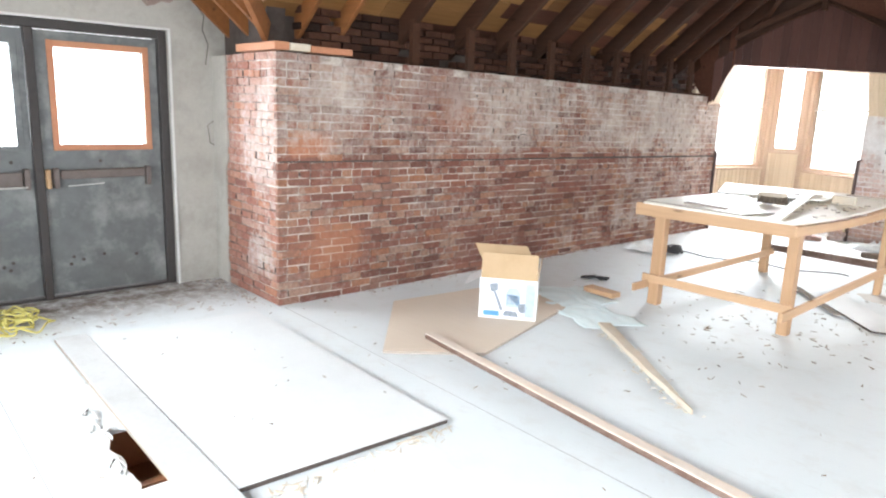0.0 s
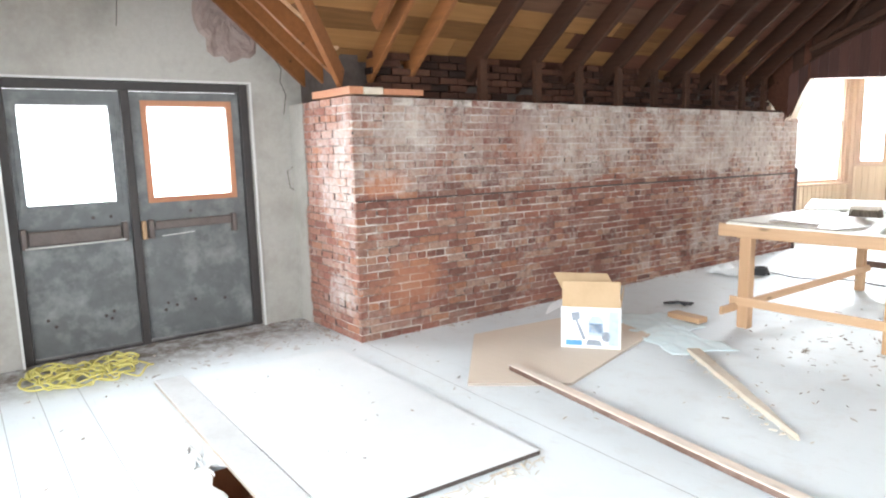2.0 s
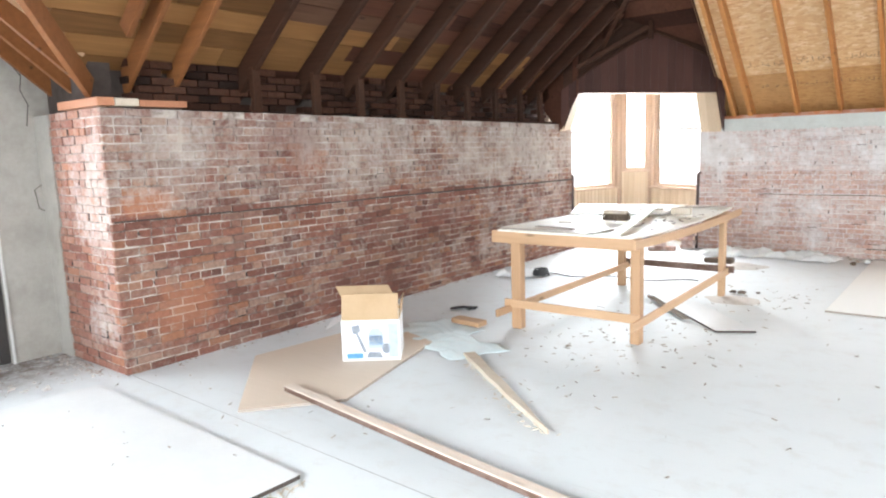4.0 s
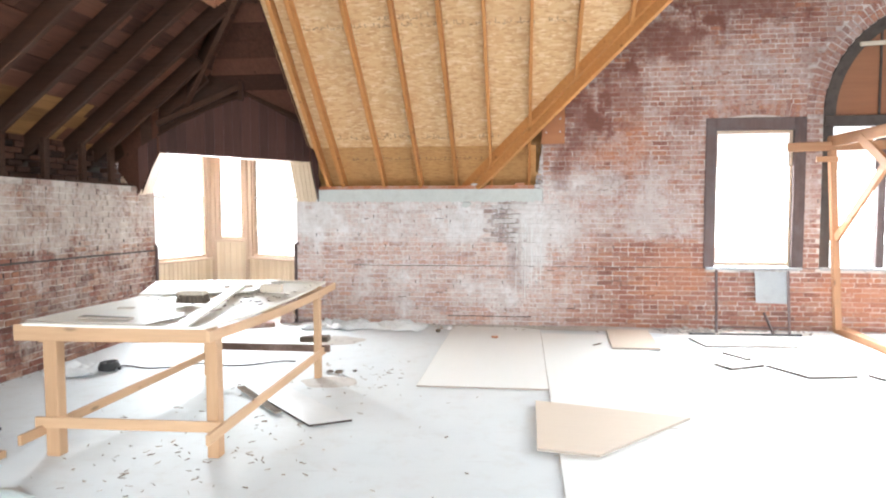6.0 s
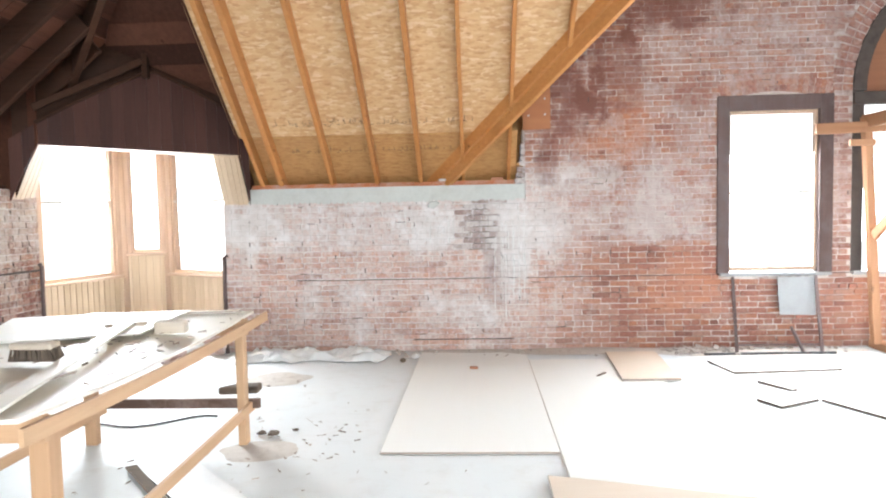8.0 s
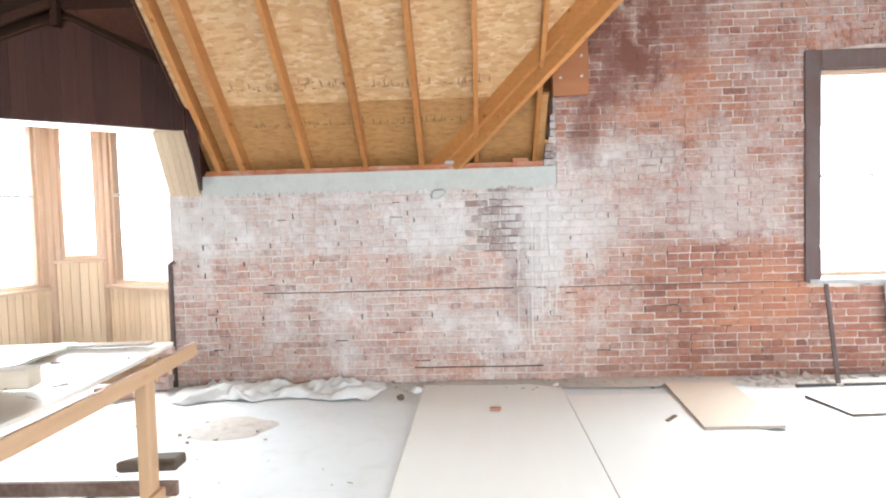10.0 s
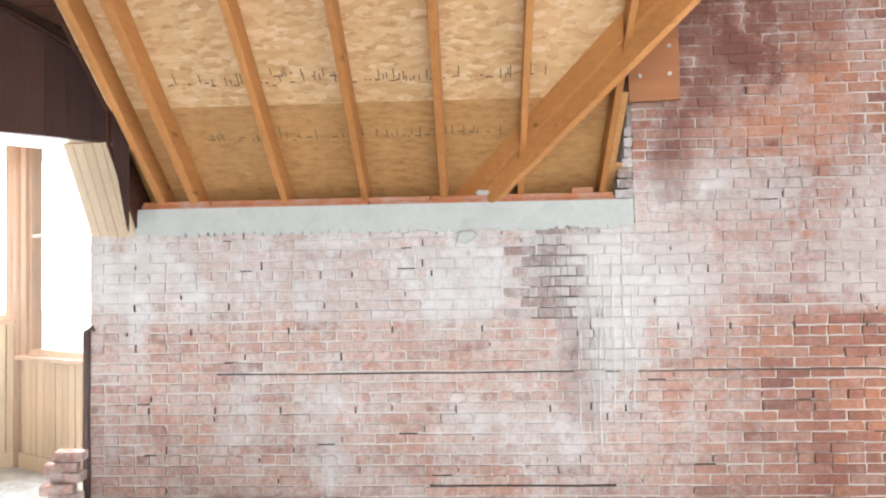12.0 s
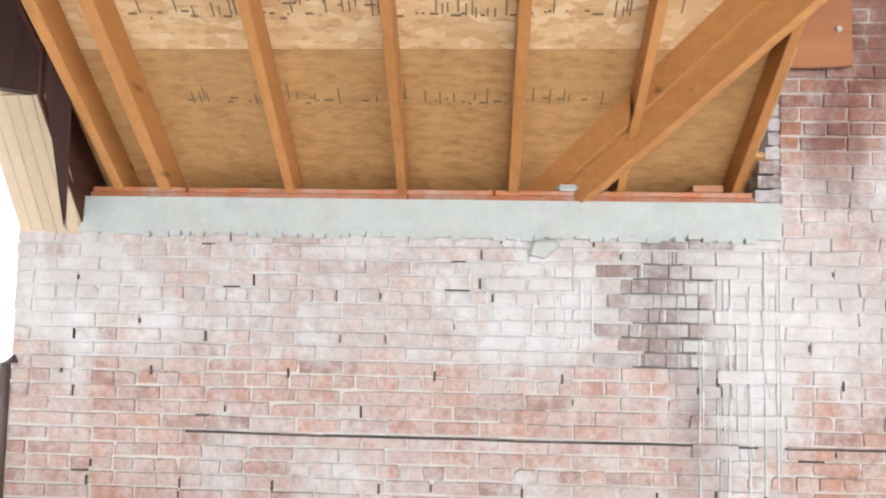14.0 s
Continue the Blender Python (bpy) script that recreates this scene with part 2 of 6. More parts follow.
def wood_look(name, dark, light, along=0, rough=0.65, grain=26.0, spread=0.5, knots=True, weather=None, spec=0.5):
    """Sawn wood with grain along one axis of the world."""
    def build(t, n, l, b):
        pos = place(t)
        st = [grain, grain, grain]
        st[along] = grain * 0.05
        g = node_noise(t, pos, 1.0, 6.0, 0.65, tuple(st))
        r = any_random(t)
        base = mix(t, calc(t, 'ADD', calc(t, 'MULTIPLY', g, 0.9), calc(t, 'MULTIPLY', calc(t, 'SUBTRACT', r, 0.5), spread), True), dark, light)
        b.inputs["Specular IOR Level"].default_value = spec
        if knots:
            v = t.nodes.new("ShaderNodeTexVoronoi")
            mp = t.nodes.new("ShaderNodeMapping")
            s2 = [7.0, 7.0, 7.0]
            s2[along] = 2.2
            mp.inputs["Scale"].default_value = tuple(s2)
            l.new(pos, mp.inputs["Vector"])
            l.new(mp.outputs["Vector"], v.inputs["Vector"])
            v.inputs["Scale"].default_value = 1.0
            k = ramp(t, v.outputs["Distance"], (0.05, 0.35), (0.14, 1.0))
            base = mix(t, 0.75, base, k, 'MULTIPLY')
        if weather:
            w = calc(t, 'MULTIPLY', calc(t, 'SUBTRACT', node_noise(t, pos, 3.0, 6.0, 0.7), 0.45), 4.0, True)
            base = mix(t, w, base, weather)
        l.new(base, b.inputs["Base Color"])
        bump(t, b, g, 0.35, 0.003)
    return material(name, build, rough)


m_lumber_x = wood_look("lumber_x", (0.37, 0.21, 0.112), (0.57, 0.37, 0.22), 0)
m_lumber_y = wood_look("lumber_y", (0.37, 0.21, 0.112), (0.57, 0.37, 0.22), 1)
m_lumber_z = wood_look("lumber_z", (0.37, 0.21, 0.112), (0.57, 0.37, 0.22), 2)
m_rafter_new = wood_look("rafter_new", (0.29, 0.11, 0.028), (0.55, 0.25, 0.082), 1, spec=0.3)
m_rafter_new_x = wood_look("rafter_new_x", (0.30, 0.115, 0.032), (0.56, 0.26, 0.088), 0, spec=0.3)
m_rafter_left = wood_look("rafter_left", (0.13, 0.045, 0.014), (0.30, 0.115, 0.038), 0, spec=0.3)
m_orange = wood_look("stained_plate", (0.38, 0.11, 0.045), (0.55, 0.20, 0.08), 0, weather=(0.50, 0.36, 0.30))
m_orange_bare = wood_look("stained_board", (0.36, 0.14, 0.07), (0.52, 0.24, 0.13), 0, knots=False)
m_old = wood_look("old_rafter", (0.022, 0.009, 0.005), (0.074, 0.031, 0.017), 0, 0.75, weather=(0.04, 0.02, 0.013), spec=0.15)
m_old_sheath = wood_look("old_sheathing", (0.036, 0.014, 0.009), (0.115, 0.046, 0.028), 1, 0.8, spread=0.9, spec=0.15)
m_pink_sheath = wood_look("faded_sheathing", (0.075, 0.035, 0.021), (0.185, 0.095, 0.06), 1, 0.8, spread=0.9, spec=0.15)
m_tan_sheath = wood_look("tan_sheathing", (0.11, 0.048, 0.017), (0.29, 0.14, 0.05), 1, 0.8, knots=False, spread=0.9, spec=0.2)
m_panel_dark = wood_look("dark_panelling", (0.03, 0.010, 0.007), (0.075, 0.027, 0.018), 2, 0.6, 40.0, 0.7, False, spec=0.2)
m_bead = wood_look("beadboard", (0.50, 0.37, 0.25), (0.68, 0.54, 0.39), 2, 0.55, 40.0, 0.5, False)
m_casing = wood_look("casing", (0.40, 0.27, 0.19), (0.58, 0.43, 0.32), 2, 0.5, 36.0, 0.4, False)
m_frame_dark = wood_look("weathered_frame", (0.055, 0.032, 0.03), (0.13, 0.08, 0.072), 2, 0.7, 30.0, 0.5, False, (0.12, 0.095, 0.09))
m_ply = wood_look("plywood", (0.765, 0.765, 0.74), (0.82, 0.82, 0.795), 1, 0.75, 14.0, 0.3, False, (0.79, 0.79, 0.775))
m_ply_table = wood_look("table_plywood", (0.76, 0.70, 0.60), (0.85, 0.81, 0.73), 1, 0.55, 14.0, 0.3, False, (0.82, 0.79, 0.72))
m_ply_tan = wood_look("particle_board", (0.61, 0.50, 0.40), (0.71, 0.605, 0.505), 0, 0.8, 60.0, 0.2, False)
m_ply_edge = wood_look("board_edge", (0.33, 0.27, 0.22), (0.46, 0.39, 0.33), 0, 0.85, 60.0, 0.2, False)
m_infill = wood_look("infill_plywood", (0.17, 0.062, 0.028), (0.27, 0.11, 0.05), 0, 0.7, 12.0, 0.3, False)
m_ply_brown = wood_look("brown_plywood", (0.30, 0.11, 0.042), (0.45, 0.19, 0.08), 0, 0.7, 12.0, 0.3, False)
m_rough_plank = wood_look("rough_plank", (0.45, 0.37, 0.28), (0.66, 0.57, 0.46), 0, 0.85, 30.0, 0.3, True, (0.58, 0.52, 0.44))
m_red_plank = wood_look("reddish_lumber", (0.25, 0.13, 0.08), (0.56, 0.38, 0.26), 0, 0.8, 22.0, 0.3, True, (0.60, 0.48, 0.40))
m_stud_top = wood_look("stud_top", (0.58, 0.48, 0.40), (0.76, 0.67, 0.59), 0, 0.95, 30.0, 0.3, True, (0.66, 0.53, 0.44), spec=0.1)
m_stand_x = wood_look("frame_lumber_x", (0.28, 0.135, 0.07), (0.46, 0.25, 0.14), 0, spec=0.2)
m_stand_y = wood_look("frame_lumber_y", (0.28, 0.135, 0.07), (0.46, 0.25, 0.14), 1, spec=0.2)
m_stand_z = wood_look("frame_lumber_z", (0.28, 0.135, 0.07), (0.46, 0.25, 0.14), 2, spec=0.2)
m_stud_side = wood_look("stud_side", (0.06, 0.032, 0.022), (0.15, 0.085, 0.06), 0, 0.85, 22.0, 0.3, True, (0.22, 0.155, 0.13))
m_chip = wood_look("chips", (0.13, 0.10, 0.075), (0.42, 0.34, 0.27), 0, 0.9, 26.0, 1.0, False)
m_dark_scrap = wood_look("dark_scrap", (0.06, 0.045, 0.035), (0.20, 0.15, 0.11), 0, 0.9)


def osb_build(t, n, l, b):
    pos = place(t)
    mp = n.new("ShaderNodeMapping")
    mp.inputs["Scale"].default_value = (15.0, 34.0, 34.0)
    l.new(pos, mp.inputs["Vector"])
    warp = node_noise(t, pos, 6.0, 3.0)
    v = n.new("ShaderNodeTexVoronoi")
    v.inputs["Scale"].default_value = 1.0
    l.new(mix(t, 1.0, mp.outputs["Vector"], warp, 'ADD'), v.inputs["Vector"])
    sep = n.new("ShaderNodeSeparateColor")
    l.new(v.outputs["Color"], sep.inputs[0])
    flake = ramp(t, sep.outputs[0], (0.0, (0.49, 0.28, 0.13)), (0.35, (0.56, 0.35, 0.175)), (0.75, (0.62, 0.41, 0.225)), (1.0, (0.70, 0.51, 0.32)))
    f2 = node_noise(t, pos, 1.0, 6.0, 0.7, (10.0, 30.0, 30.0))
    dark = ramp(t, f2, (0.36, (0.50, 0.31, 0.17)), (0.45, (1.0, 1.0, 1.0)))
    base = mix(t, 0.6, flake, dark, 'MULTIPLY')
    base = mix(t, calc(t, 'MULTIPLY', node_noise(t, pos, 1.3, 3.0), 0.35), base, (0.55, 0.33, 0.145))
    l.new(base, b.inputs["Base Color"])
    bump(t, b, f2, 0.4, 0.004)


m_osb = material("strand_board", osb_build, 0.7)


def osb_low_build(t, n, l, b):
    pos = place(t)
    f2 = node_noise(t, pos, 1.0, 6.0, 0.7, (11.0, 26.0, 26.0))
    base = ramp(t, f2, (0.32, (0.28, 0.125, 0.036)), (0.48, (0.46, 0.235, 0.08)), (0.66, (0.56, 0.32, 0.125)))
    base = mix(t, calc(t, 'MULTIPLY', node_noise(t, pos, 14.0, 5.0, 0.7), 0.5), base, (0.33, 0.165, 0.062))
    base = mix(t, calc(t, 'MULTIPLY', node_noise(t, pos, 2.0, 4.0), 0.5), base, (0.37, 0.20, 0.08))
    l.new(base, b.inputs["Base Color"])
    bump(t, b, f2, 0.4, 0.004)


m_osb_low = material("plywood_deck", osb_low_build, 0.7)


def speckled(name, a, c, stain, scale=3.0, rough=0.8, grit=40.0, amount=0.5, bumps=0.3):
    def build(t, n, l, b):
        pos = place(t)
        big = node_noise(t, pos, scale, 6.0, 0.65)
        small = node_noise(t, pos, grit, 4.0, 0.7)
        base = mix(t, small, a, c)
        w = calc(t, 'MULTIPLY', calc(t, 'SUBTRACT', big, 0.48), 4.0 * amount, True)
        l.new(mix(t, w, base, stain), b.inputs["Base Color"])
        l.new(ramp(t, big, (0.3, max(rough - 0.2, 0.1)), (0.7, min(rough + 0.1, 1.0))), b.inputs["Roughness"])
        bump(t, b, small, bumps, 0.004)
    return material(name, build, rough)


def floor_build(t, n, l, b):
    pos = place(t)
    big = node_noise(t, pos, 0.55, 5.0, 0.6)
    mid = node_noise(t, pos, 4.5, 6.0, 0.7)
    grit = node_noise(t, pos, 55.0, 3.0, 0.7)
    scuff = node_noise(t, pos, 1.0, 5.0, 0.7, (2.0, 18.0, 4.0))
    base = mix(t, big, (0.61, 0.645, 0.66), (0.74, 0.765, 0.775))
    base = mix(t, calc(t, 'MULTIPLY', calc(t, 'SUBTRACT', mid, 0.52), 3.0, True), base, (0.60, 0.59, 0.575))
    base = mix(t, calc(t, 'MULTIPLY', calc(t, 'SUBTRACT', scuff, 0.60), 4.0, True), base, (0.52, 0.52, 0.52))
    base = mix(t, calc(t, 'MULTIPLY', calc(t, 'SUBTRACT', grit, 0.66), 6.0, True), base, (0.35, 0.31, 0.28))
    sep = n.new("ShaderNodeSeparateXYZ")
    l.new(pos, sep.inputs[0])
    # soot and grit that has gathered by the doors and along the far wall
    dirty = calc(t, 'MAXIMUM', calc(t, 'MULTIPLY', calc(t, 'SUBTRACT', -0.25, sep.outputs[0]), 1.6, True),
                 calc(t, 'MULTIPLY', calc(t, 'MULTIPLY', calc(t, 'ADD', sep.outputs[1], 0.35), 2.2, True), 0.5))
    dirty = calc(t, 'MULTIPLY', dirty, calc(t, 'MULTIPLY', calc(t, 'SUBTRACT', node_noise(t, pos, 7.0, 6.0, 0.75), 0.32), 4.0, True))
    base = mix(t, dirty, base, (0.23, 0.19, 0.165))
    l.new(base, b.inputs["Base Color"])
    l.new(ramp(t, mid, (0.3, 0.58), (0.7, 0.82)), b.inputs["Roughness"])
    bump(t, b, calc(t, 'ADD', grit, mid), 0.25, 0.003)


m_floor = material("painted_floor", floor_build, 0.6)
m_seam = speckled("seam_filler", (0.26, 0.26, 0.26), (0.40, 0.40, 0.40), (0.5, 0.5, 0.5), 3.0, 0.9)
m_sheet = speckled("white_sheet", (0.66, 0.675, 0.68), (0.73, 0.74, 0.745), (0.60, 0.61, 0.615), 2.0, 0.6, 30.0, 0.4, 0.1)
m_plaster = speckled("grey_plaster", (0.35, 0.325, 0.29), (0.46, 0.43, 0.39), (0.26, 0.235, 0.205), 2.1, 0.9, 24.0, 0.7, 0.7)
m_concrete = speckled("concrete", (0.44, 0.455, 0.43), (0.57, 0.585, 0.555), (0.39, 0.385, 0.36), 5.0, 0.85, 30.0, 0.4, 0.4)
m_lime = speckled("lime_deposit", (0.62, 0.615, 0.60), (0.72, 0.715, 0.70), (0.55, 0.53, 0.51), 6.0, 0.9, 50.0, 0.5, 0.3)
m_door = speckled("zinc_door", (0.06, 0.061, 0.06), (0.15, 0.152, 0.15), (0.27, 0.27, 0.26), 3.2, 0.5, 7.0, 0.9, 0.15)
m_door_frame = speckled("door_frame", (0.018, 0.014, 0.013), (0.05, 0.038, 0.034), (0.045, 0.045, 0.047), 5.0, 0.6, 25.0, 0.5, 0.3)
m_bar = speckled("rusted_bar", (0.085, 0.06, 0.052), (0.15, 0.115, 0.10), (0.06, 0.045, 0.04), 6.0, 0.5, 50.0, 0.6, 0.3)
m_bar_light = speckled("worn_steel", (0.42, 0.40, 0.38), (0.55, 0.53, 0.5), (0.25, 0.22, 0.2), 9.0, 0.45, 50.0, 0.5, 0.2)
m_brass = speckled("tarnished_brass", (0.35, 0.20, 0.10), (0.45, 0.28, 0.14), (0.2, 0.12, 0.07), 9.0, 0.4, 50.0, 0.5, 0.2)
m_pipe = speckled("brown_conduit", (0.075, 0.045, 0.04), (0.13, 0.085, 0.075), (0.05, 0.035, 0.03), 5.0, 0.6, 40.0, 0.5, 0.2)
m_black = speckled("black_rubber", (0.02, 0.02, 0.022), (0.045, 0.045, 0.047), (0.03, 0.03, 0.03), 6.0, 0.6)
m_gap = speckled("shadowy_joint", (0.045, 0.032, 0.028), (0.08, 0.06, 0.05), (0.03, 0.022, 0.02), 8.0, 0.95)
m_rope = speckled("yellow_rope", (0.60, 0.52, 0.13), (0.70, 0.62, 0.22), (0.48, 0.42, 0.14), 20.0, 0.6, 160.0, 0.5, 0.5)
m_cardboard = speckled("cardboard", (0.42, 0.28, 0.16), (0.50, 0.35, 0.21), (0.37, 0.25, 0.14), 6.0, 0.85, 90.0, 0.4, 0.15)
m_white_card = speckled("white_card", (0.74, 0.75, 0.76), (0.80, 0.80, 0.81), (0.68, 0.69, 0.71), 6.0, 0.5, 60.0, 0.3, 0.05)
m_blue = speckled("blue_print", (0.06, 0.22, 0.50), (0.10, 0.30, 0.60), (0.20, 0.42, 0.66), 30.0, 0.5)
m_pale_blue = speckled("pale_blue_print", (0.36, 0.44, 0.53), (0.50, 0.57, 0.64), (0.22, 0.26, 0.34), 30.0, 0.5)
m_grey_print = speckled("grey_print", (0.16, 0.18, 0.22), (0.28, 0.30, 0.34), (0.40, 0.42, 0.45), 40.0, 0.5)
m_bare = speckled("bare_masonry", (0.24, 0.17, 0.15), (0.36, 0.28, 0.25), (0.14, 0.10, 0.09), 9.0, 0.95, 50.0, 0.5, 0.6)
m_dusty = speckled("dusty_plank", (0.47, 0.465, 0.46), (0.57, 0.565, 0.56), (0.42, 0.405, 0.39), 4.0, 0.85, 40.0, 0.5, 0.3)
m_rubble = speckled("rubble", (0.34, 0.30, 0.27), (0.52, 0.47, 0.43), (0.24, 0.17, 0.14), 8.0, 0.95, 60.0, 0.5, 0.5)
m_dirt = speckled("plaster_dust", (0.50, 0.46, 0.42), (0.62, 0.58, 0.54), (0.40, 0.35, 0.32), 14.0, 0.95, 80.0, 0.6, 0.8)
m_stamp = speckled("stamp_ink", (0.12, 0.075, 0.04), (0.18, 0.11, 0.055), (0.26, 0.165, 0.08), 60.0, 0.8)
m_gypsum = speckled("gypsum_board", (0.60, 0.59, 0.57), (0.68, 0.67, 0.65), (0.52, 0.50, 0.48), 5.0, 0.85, 40.0, 0.5, 0.2)
m_grey_plate = speckled("grey_sheet_metal", (0.28, 0.285, 0.29), (0.36, 0.365, 0.37), (0.24, 0.235, 0.23), 6.0, 0.5, 40.0, 0.5, 0.1)
m_wall_plain = speckled("plain_plaster", (0.55, 0.53, 0.50), (0.63, 0.61, 0.58), (0.47, 0.44, 0.41), 1.0, 0.9, 20.0, 0.4, 0.2)


def film_build(color, alpha):
    def build(t, n, l, b):
        pos = place(t)
        w = node_noise(t, pos, 12.0, 5.0, 0.7)
        l.new(mix(t, w, color, (0.84, 0.885, 0.895)), b.inputs["Base Color"])
        b.inputs["Transmission Weight"].default_value = alpha
        b.inputs["IOR"].default_value = 1.15
        bump(t, b, w, 0.5, 0.006)
    return build


m_blue_film = material("blue_plastic_film", film_build((0.70, 0.855, 0.885), 0.0), 0.3)
m_grey_film = material("dusty_plastic_film", film_build((0.78, 0.795, 0.80), 0.0), 0.35)


def glass_build(t, n, l, b):
    b.inputs["Base Color"].default_value = (1, 1, 1, 1)
    b.inputs["Transmission Weight"].default_value = 1.0
    b.inputs["IOR"].default_value = 1.1


m_glass = material("window_glass", glass_build, 0.0)


def haze_build(t, n, l, b):
    e = n.new("ShaderNodeEmission")
    e.inputs["Color"].default_value = (0.97, 0.98, 1.0, 1)
    e.inputs["Strength"].default_value = 2.2
    l.new(e.outputs[0], n["Material Output"].inputs["Surface"])


m_haze = material("bright_overcast", haze_build)

# ---- building helpers ----


def put(bm, name):
    me = bpy.data.meshes.new(name)
    bm.to_mesh(me)
    bm.free()
    return me


def origin(o):
    v = Vector(o.location)
    while o.parent:
        o = o.parent
        v = v + Vector(o.location)
    return v


def thing(name, at, label, category, group="", kind=""):
    o = new(name)
    o.location = at
    o.empty_display_size = 0.1
    return tagged(o, label, category, group, kind)


def part(name, bm, mat, parent, label="", kind=""):
    """bm holds places in the world; it becomes one mesh under its thing or part."""
    bmesh.ops.translate(bm, verts=bm.verts, vec=-origin(parent))
    o = new(name, put(bm, name))
    for m in (mat if isinstance(mat, (list, tuple)) else [mat]):
        o.data.materials.append(m)
    o.parent = parent
    return tagged(o, label, kind=kind)


def solid(name, bm, mat, label="", category="", group="", kind=""):
    """One mesh, a thing or a piece of the setting, with its origin at the middle of its base."""
    bm.verts.ensure_lookup_table()
    lo = Vector([min(v.co[i] for v in bm.verts) for i in range(3)])
    hi = Vector([max(v.co[i] for v in bm.verts) for i in range(3)])
    c = Vector(((lo.x + hi.x) / 2, (lo.y + hi.y) / 2, lo.z))
    bmesh.ops.translate(bm, verts=bm.verts, vec=-c)
    o = new(name, put(bm, name))
    o.location = c
    for m in (mat if isinstance(mat, (list, tuple)) else [mat]):
        o.data.materials.append(m)
    return tagged(o, label, category, group, kind)


def box(bm, x0, x1, y0, y1, z0, z1, mi=0):
    v = [bm.verts.new((x, y, z)) for z in (z0, z1) for y in (y0, y1) for x in (x0, x1)]
    for f in ((0, 2, 3, 1), (4, 5, 7, 6), (0, 1, 5, 4), (2, 6, 7, 3), (0, 4, 6, 2), (1, 3, 7, 5)):
        bm.faces.new([v[i] for i in f]).material_index = mi
    return v


def bbox(x0, x1, y0, y1, z0, z1, bev=0.004):
    bm = bmesh.new()
    box(bm, x0, x1, y0, y1, z0, z1)
    bmesh.ops.bevel(bm, geom=bm.edges[:], offset=bev, segments=1, affect='EDGES')
    return bm


def beam(a, c, w, h, bev=0.004, up=(0, 0, 1), wobble=0.0):
    """A sawn timber from a to c: w wide, h high, the line through its middle."""
    bm = bmesh.new()
    a, c = Vector(a), Vector(c)
    d = (c - a).normalized()
    side = d.cross(Vector(up)).normalized()
    top = side.cross(d).normalized()
    n = 6 if wobble else 1
    rings = []
    for i in range(n + 1):
        p = a.lerp(c, i / n) + side * random.uniform(-wobble, wobble) + top * random.uniform(-wobble, wobble)
        rings.append([bm.verts.new(p + side * s * w / 2 + top * k * h / 2) for s, k in ((-1, -1), (1, -1), (1, 1), (-1, 1))])
    for r, q in zip(rings, rings[1:]):
        for i in range(4):
            bm.faces.new((r[i], r[(i + 1) % 4], q[(i + 1) % 4], q[i]))
    bm.faces.new(rings[0][::-1])
    bm.faces.new(rings[-1])
    if bev:
        bmesh.ops.bevel(bm, geom=bm.edges[:], offset=bev, segments=1, affect='EDGES')
    bmesh.ops.recalc_face_normals(bm, faces=bm.faces[:])
    return bm


def prism(pts, lift, bev=0.0, bm=None, mi=0):
    """A flat plate: the outline pts, made thick along lift."""
    bm = bm or bmesh.new()
    lift = Vector(lift)
    lo = [bm.verts.new(p) for p in pts]
    hi = [bm.verts.new(Vector(p) + lift) for p in pts]
    fs = [bm.faces.new(lo[::-1]), bm.faces.new(hi)]
    for i in range(len(pts)):
        j = (i + 1) % len(pts)
        fs.append(bm.faces.new((lo[i], lo[j], hi[j], hi[i])))
    for f in fs:
        f.material_index = mi
    bmesh.ops.recalc_face_normals(bm, faces=fs)
    if bev:
        bmesh.ops.bevel(bm, geom=bm.edges[:], offset=bev, segments=1, affect='EDGES')
    return bm


def tube(path, radius, sides=6, bm=None):
    bm = bm or bmesh.new()
    path = [Vector(p) for p in path]
    rings = []
    for i, p in enumerate(path):
        d = (path[min(i + 1, len(path) - 1)] - path[max(i - 1, 0)]).normalized()
        s = d.cross(Vector((0.13, 0.21, 1))).normalized()
        u = s.cross(d)
        rings.append([bm.verts.new(p + (s * math.cos(k * math.tau / sides) + u * math.sin(k * math.tau / sides)) * radius) for k in range(sides)])
    for r, q in zip(rings, rings[1:]):
        for k in range(sides):
            bm.faces.new((r[k], r[(k + 1) % sides], q[(k + 1) % sides], q[k])).smooth = True
    bm.faces.new(rings[0][::-1])
    bm.faces.new(rings[-1])
    return bm


